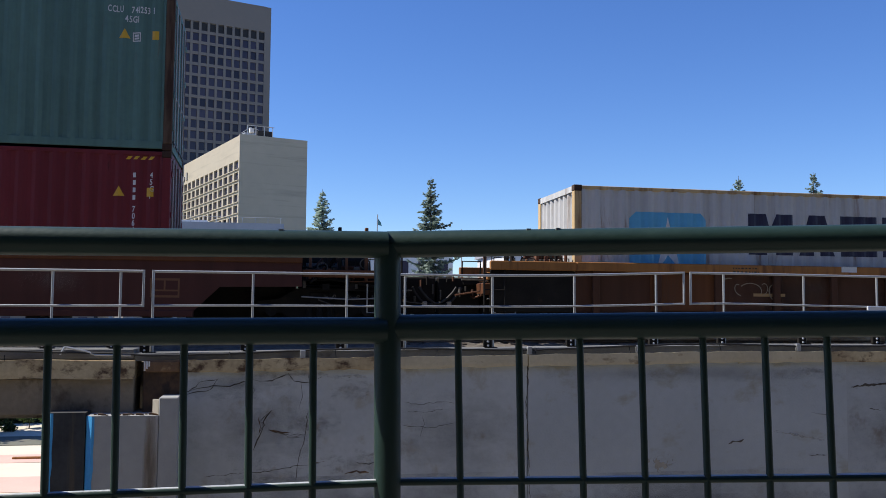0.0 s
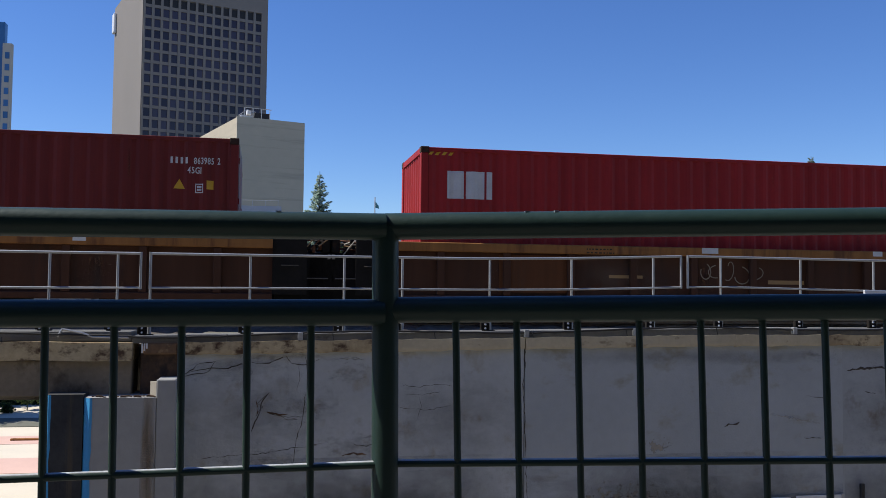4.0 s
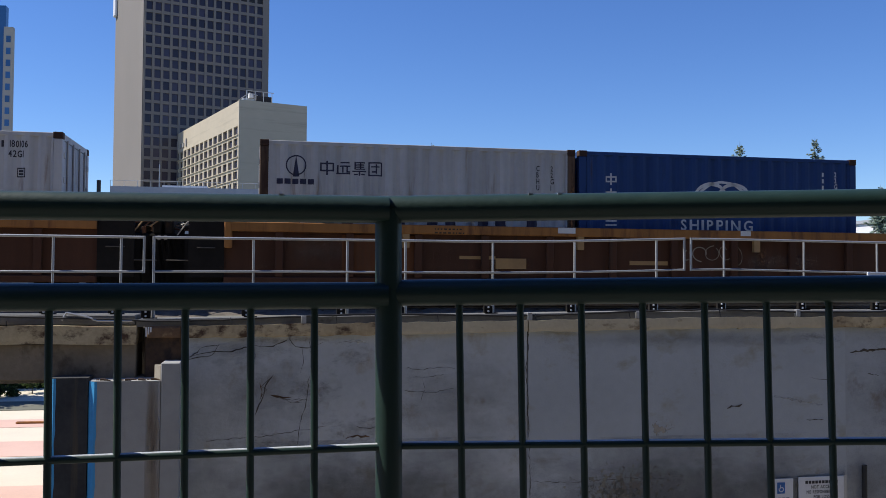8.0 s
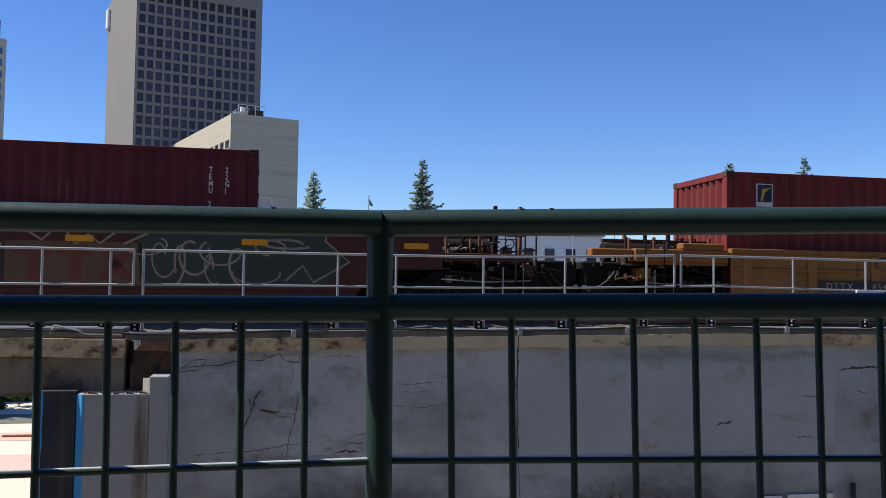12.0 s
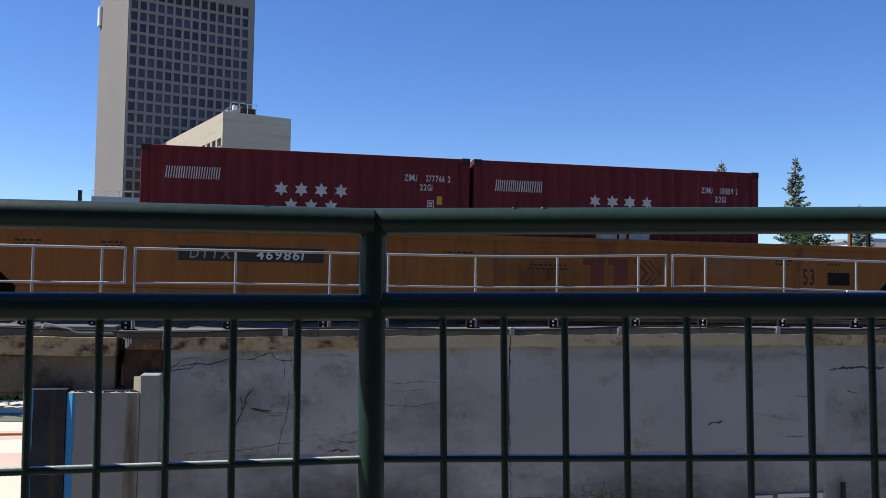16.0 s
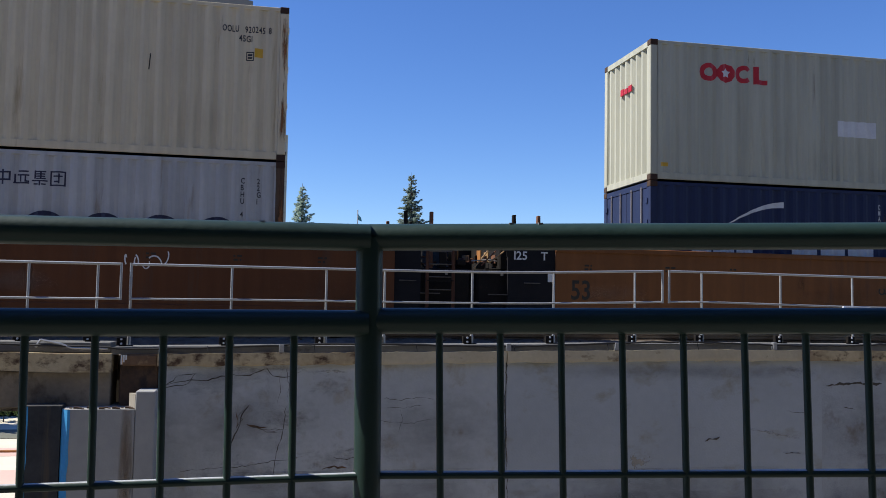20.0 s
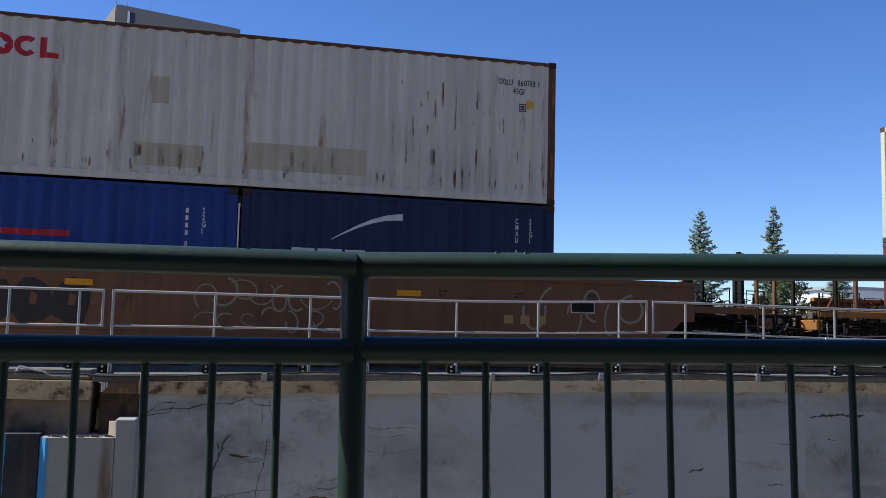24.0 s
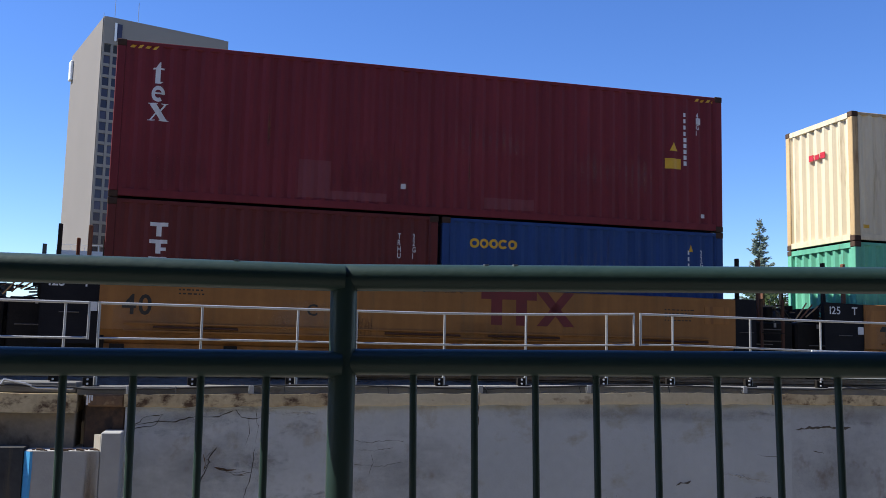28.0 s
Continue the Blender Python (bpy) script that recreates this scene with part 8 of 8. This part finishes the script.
for u, v, n in ((-2.0, 1.2, 4), (-0.6, 1.2, 4), (5.5, 1.18, 6), (7.2, 0.98, 8), (12.4, 1.18, 4), (13.6, 1.2, 4)):
    small_bars(w, u, v, 2, n)

for i, (x, e0, e1) in enumerate(((XJ, 4.02, 2.03), (XK, 2.09, 2.36), (XL, 2.26, 2.9))):
    w = wagon(x, "smooth", ("w_brown", "w_tan", "w_dusty")[i], ("w_brown", "w_tan", "w_dusty")[i], 1.205, (e0, e1), ("coupler" if i == 0 else "joint", "coupler" if i == 2 else "joint"),
              "brown 53-foot well wagon of a linked set" , tons=(i > 0, False), posts=(1.55, 1.22, 1.55)[i], low=(1.5, 0.75), gear=(0.95 if i == 0 else 0, 0), shield=(0.3, 0.55))
    for u in (-1.5, 0.2, 1.6, 9.8, 11.3, 12.8):
        small_bars(w, u, 1.30, 2, 2)
    if i == 0:
        wmark(w, Flat().rect(1.39, 0.87, 4.39, 1.17), "graffiti_black", "number_panel")
        wmark(w, Flat().text("DTTX", 1.52, 0.93, 0.19, 1.1, gap=0.22, slant=0.12).text("765809", 2.8, 0.93, 0.19, 1.15, gap=0.25, slant=0.12), "white_mark", y=-1.463)
    if i == 0:
        wmark(w, Flat().text("53", -2.06, 0.66, 0.34, 0.8), "black_mark")
        scrawl(w, 9.4, 1.05, 0.8, 0.28, 5, "white_mark", 0.025, 31)
        scrawl(w, -1.9, 1.05, 3.2, 0.32, 8, "tan_patch", 0.025, 33)
        scrawl(w, 2.0, 1.2, 0.25, 0.16, 3, "graffiti", 0.018, 34)
    if i == 1:
        wmark(w, Flat().text("53", -1.77, 0.66, 0.36, 0.8), "black_mark")
        wmark(w, Flat().rect(6.8, 0.80, 7.9, 0.95).rect(6.95, 0.5, 7.15, 0.8).rect(7.5, 0.5, 7.7, 0.8).poly([(8.0, 0.5), (8.25, 0.5), (8.8, 0.95), (8.55, 0.95)]).poly([(8.55, 0.5), (8.8, 0.5), (8.25, 0.95), (8.0, 0.95)]), "dim_red", "logo")
        scrawl(w, 6.9, 1.08, 0.9, 0.3, 5, "white_mark", 0.025, 36)
        scrawl(w, 5.0, 0.85, 0.4, 0.2, 2, "black_mark", 0.04, 37)
    if i == 2:
        wmark(w, Flat().text("53", -1.4, 0.52, 0.30, 0.8), "black_mark")
        scrawl(w, -1.75, 1.0, 1.3, 0.42, 6, "graffiti", 0.03, 41)
        scrawl(w, -1.2, 0.5, 1.0, 0.4, 5, "graffiti", 0.02, 42)
        for k in range(5):          # fat dark spray-paint letters
            u = 0.85 + 0.62 * k
            wmark(w, Flat().poly([(u + 0.34 * math.cos(0.5236 * q) * (1.0 + 0.16 * math.sin(2.3 * q + k)), 0.90 + 0.40 * math.sin(0.5236 * q) * (1.0 + 0.14 * math.cos(1.7 * q + 2 * k))) for q in range(12)]), "graffiti_black", "graffiti", -1.4592 - 0.0004 * k, "fat dark spray-paint letter")
            wmark(w, Flat().poly([(u - 0.06, 0.86), (u + 0.05, 0.84), (u + 0.07, 1.02), (u - 0.04, 1.06)]), "w_dusty", "graffiti", -1.4625)
        scrawl(w, 11.5, 0.55, 2.4, 0.9, 6, "graffiti", 0.045, 47)
        scrawl(w, 5.4, 0.9, 2.6, 0.5, 8, "graffiti", 0.035, 43)
        scrawl(w, 5.4, 0.5, 2.6, 0.4, 7, "graffiti", 0.03, 44)
        wmark(w, Flat().rect(L40 + 0.25, 0.98, L40 + 0.75, 1.2), "white_mark", "placard")
        part("placard_plate", box(L40 + 0.27, L40 + 0.73, -1.468, -1.464, 1.0, 1.18), M["black"], w)
        for k in range(3):
            part("tan_dot", box(L40 - 1.1 + 0.33 * k, L40 - 0.92 + 0.33 * k, -1.468, -1.458, 0.74, 0.90), M["tan_patch"], w)
        part("round_tank", cyl((L40 + 3.33, -0.4, 2.06), "y", 0.21, 0.3, 20), M["rust"], w)
        part("tank_stand", box(L40 + 3.27, L40 + 3.39, -0.5, -0.3, 1.0, 1.90), M["black"], w)
        for k in range(3):
            part("end_post", box(L40 + 4.22 + 0.12 * k, L40 + 4.29 + 0.12 * k, -1.0 + 0.3 * k, -0.9 + 0.3 * k, 0.9, (2.36, 2.42, 2.14)[k]), M["black"], w)
        b_w = part("brake_wheel", add_ring(bmesh.new(), (L40 + 4.62, -0.5, 2.14), "x", 0.20, 0.020, 20, 6), M["rust"], w, "rusty brake wheel seen edge-on")
        for k in range(4):
            part("spoke", tube([(L40 + 4.62, -0.5, 2.14), (L40 + 4.62, -0.5 + 0.2 * math.cos(k * 1.571), 2.14 + 0.2 * math.sin(k * 1.571))], 0.012, 6), M["rust"], b_w)
    reflectors(w, ((5.2, 10.2) if i == 1 else (-0.3, 3.2, 9.0) if i == 2 else ()), 1.20 if i == 2 else 1.12)

for i, (x, e0, e1) in enumerate(((XM, 1.9, 0.05), (XN, 0.02, 0.1), (XO, 0.02, 0.1))):
    w = wagon(x, "ribbed", "w_yellow2", "w_yellow2", 1.165, (e0, e1), ("coupler" if i == 0 else "joint", "joint"),
              "yellow ribbed well wagon with dark end plates", tons=(i > 0, False), posts=1.5)
    wmark(w, Flat().text("40", 0.36 if i else 0.22, 0.95, 0.34, 0.95), "black_mark")
    small_bars(w, 1.3 if i else 0.3, 1.46, 3, 6, "black_mark", 0.025, 0.05)
    if i != 1:
        wmark(w, Flat().rect(2.7, 0.98, 5.9, 1.26), "graffiti_black", "number_panel")
        wmark(w, Flat().text("DTTX", 2.9, 1.03, 0.19, 1.15, gap=0.28, slant=0.12).text("759311", 4.5, 1.03, 0.19, 1.0, gap=0.2, slant=0.12), "white_mark", y=-1.463)
        wmark(w, Flat().text("B", 6.42, 1.00, 0.27, 1.25, slant=0.2), "black_mark")
        wmark(w, Flat().stroke([(7.46, 1.0), (7.82, 1.25)], 0.05).stroke([(7.46, 1.25), (7.82, 1.0)], 0.05), "navy_mark", "chevron_mark")
        wmark(w, Flat().stroke([(7.54, 1.0), (7.76, 1.27)], 0.025).stroke([(7.42, 1.13), (7.9, 1.14)], 0.02), "dim_red", "chevron_mark", -1.463)
        small_bars(w, 8.5, 1.12, 1, 17, "black_mark", 0.085, 0.075)
        small_bars(w, 8.6, 1.02, 1, 16, "black_mark", 0.04, 0.06)
        wmark(w, Flat().text("DTTX 759311  B", 5.72, 1.53, 0.078, 0.85, gap=0.2), "black_mark")
    else:
        wmark(w, Flat().text("C", 3.56, 1.02, 0.20), "black_mark")
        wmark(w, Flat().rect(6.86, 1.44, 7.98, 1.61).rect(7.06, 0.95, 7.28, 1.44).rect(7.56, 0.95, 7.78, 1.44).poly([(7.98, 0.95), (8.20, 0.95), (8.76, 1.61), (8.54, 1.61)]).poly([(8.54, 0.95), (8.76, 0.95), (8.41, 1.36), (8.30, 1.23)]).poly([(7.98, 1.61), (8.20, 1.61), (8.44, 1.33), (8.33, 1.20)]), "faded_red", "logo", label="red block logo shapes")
        wmark(w, Flat().text("DTTX 759311  C", 5.72, 1.53, 0.078, 0.85, gap=0.2), "black_mark")
        small_bars(w, 10.7, 1.35, 4, 8, "black_mark", 0.02, 0.05)
    for u in (0.9, 5.0, 7.0, 10.2):
        part("tie_bracket", tube([(u, -1.49, 0.73), (u + 1.45, -1.49, 0.725)], 0.020, 8), M["w_dkbrown"], w, "dark tie-down bar")
    part("amber_panel", box(0.02, 0.5, -1.466, -1.458, 1.16, 1.50) if i == 2 else box(L40 - 0.6, L40 - 0.05, -1.466, -1.458, 1.1, 1.45), M["w_ochre"], w)


# ---- what moves ----
def motions():
    ts = [0.5 * k for k in range(57)]
    for ob, x, y, z in MOVERS:
        walk(ob, [(t, pose(x - gone(t), track_y(y, x - gone(t)), z, 0, 0, math.degrees(math.atan(SLANT)))) for t in ts])
    turns = [(k / 15.0, gone(k / 15.0) / 0.455) for k in range(28 * 15 + 1)]
    for ob, x in WHEELS:
        walk(ob, [(t, pose(x, 0, 0.455, 0, -math.degrees(a), 0)) for t, a in turns])


motions()
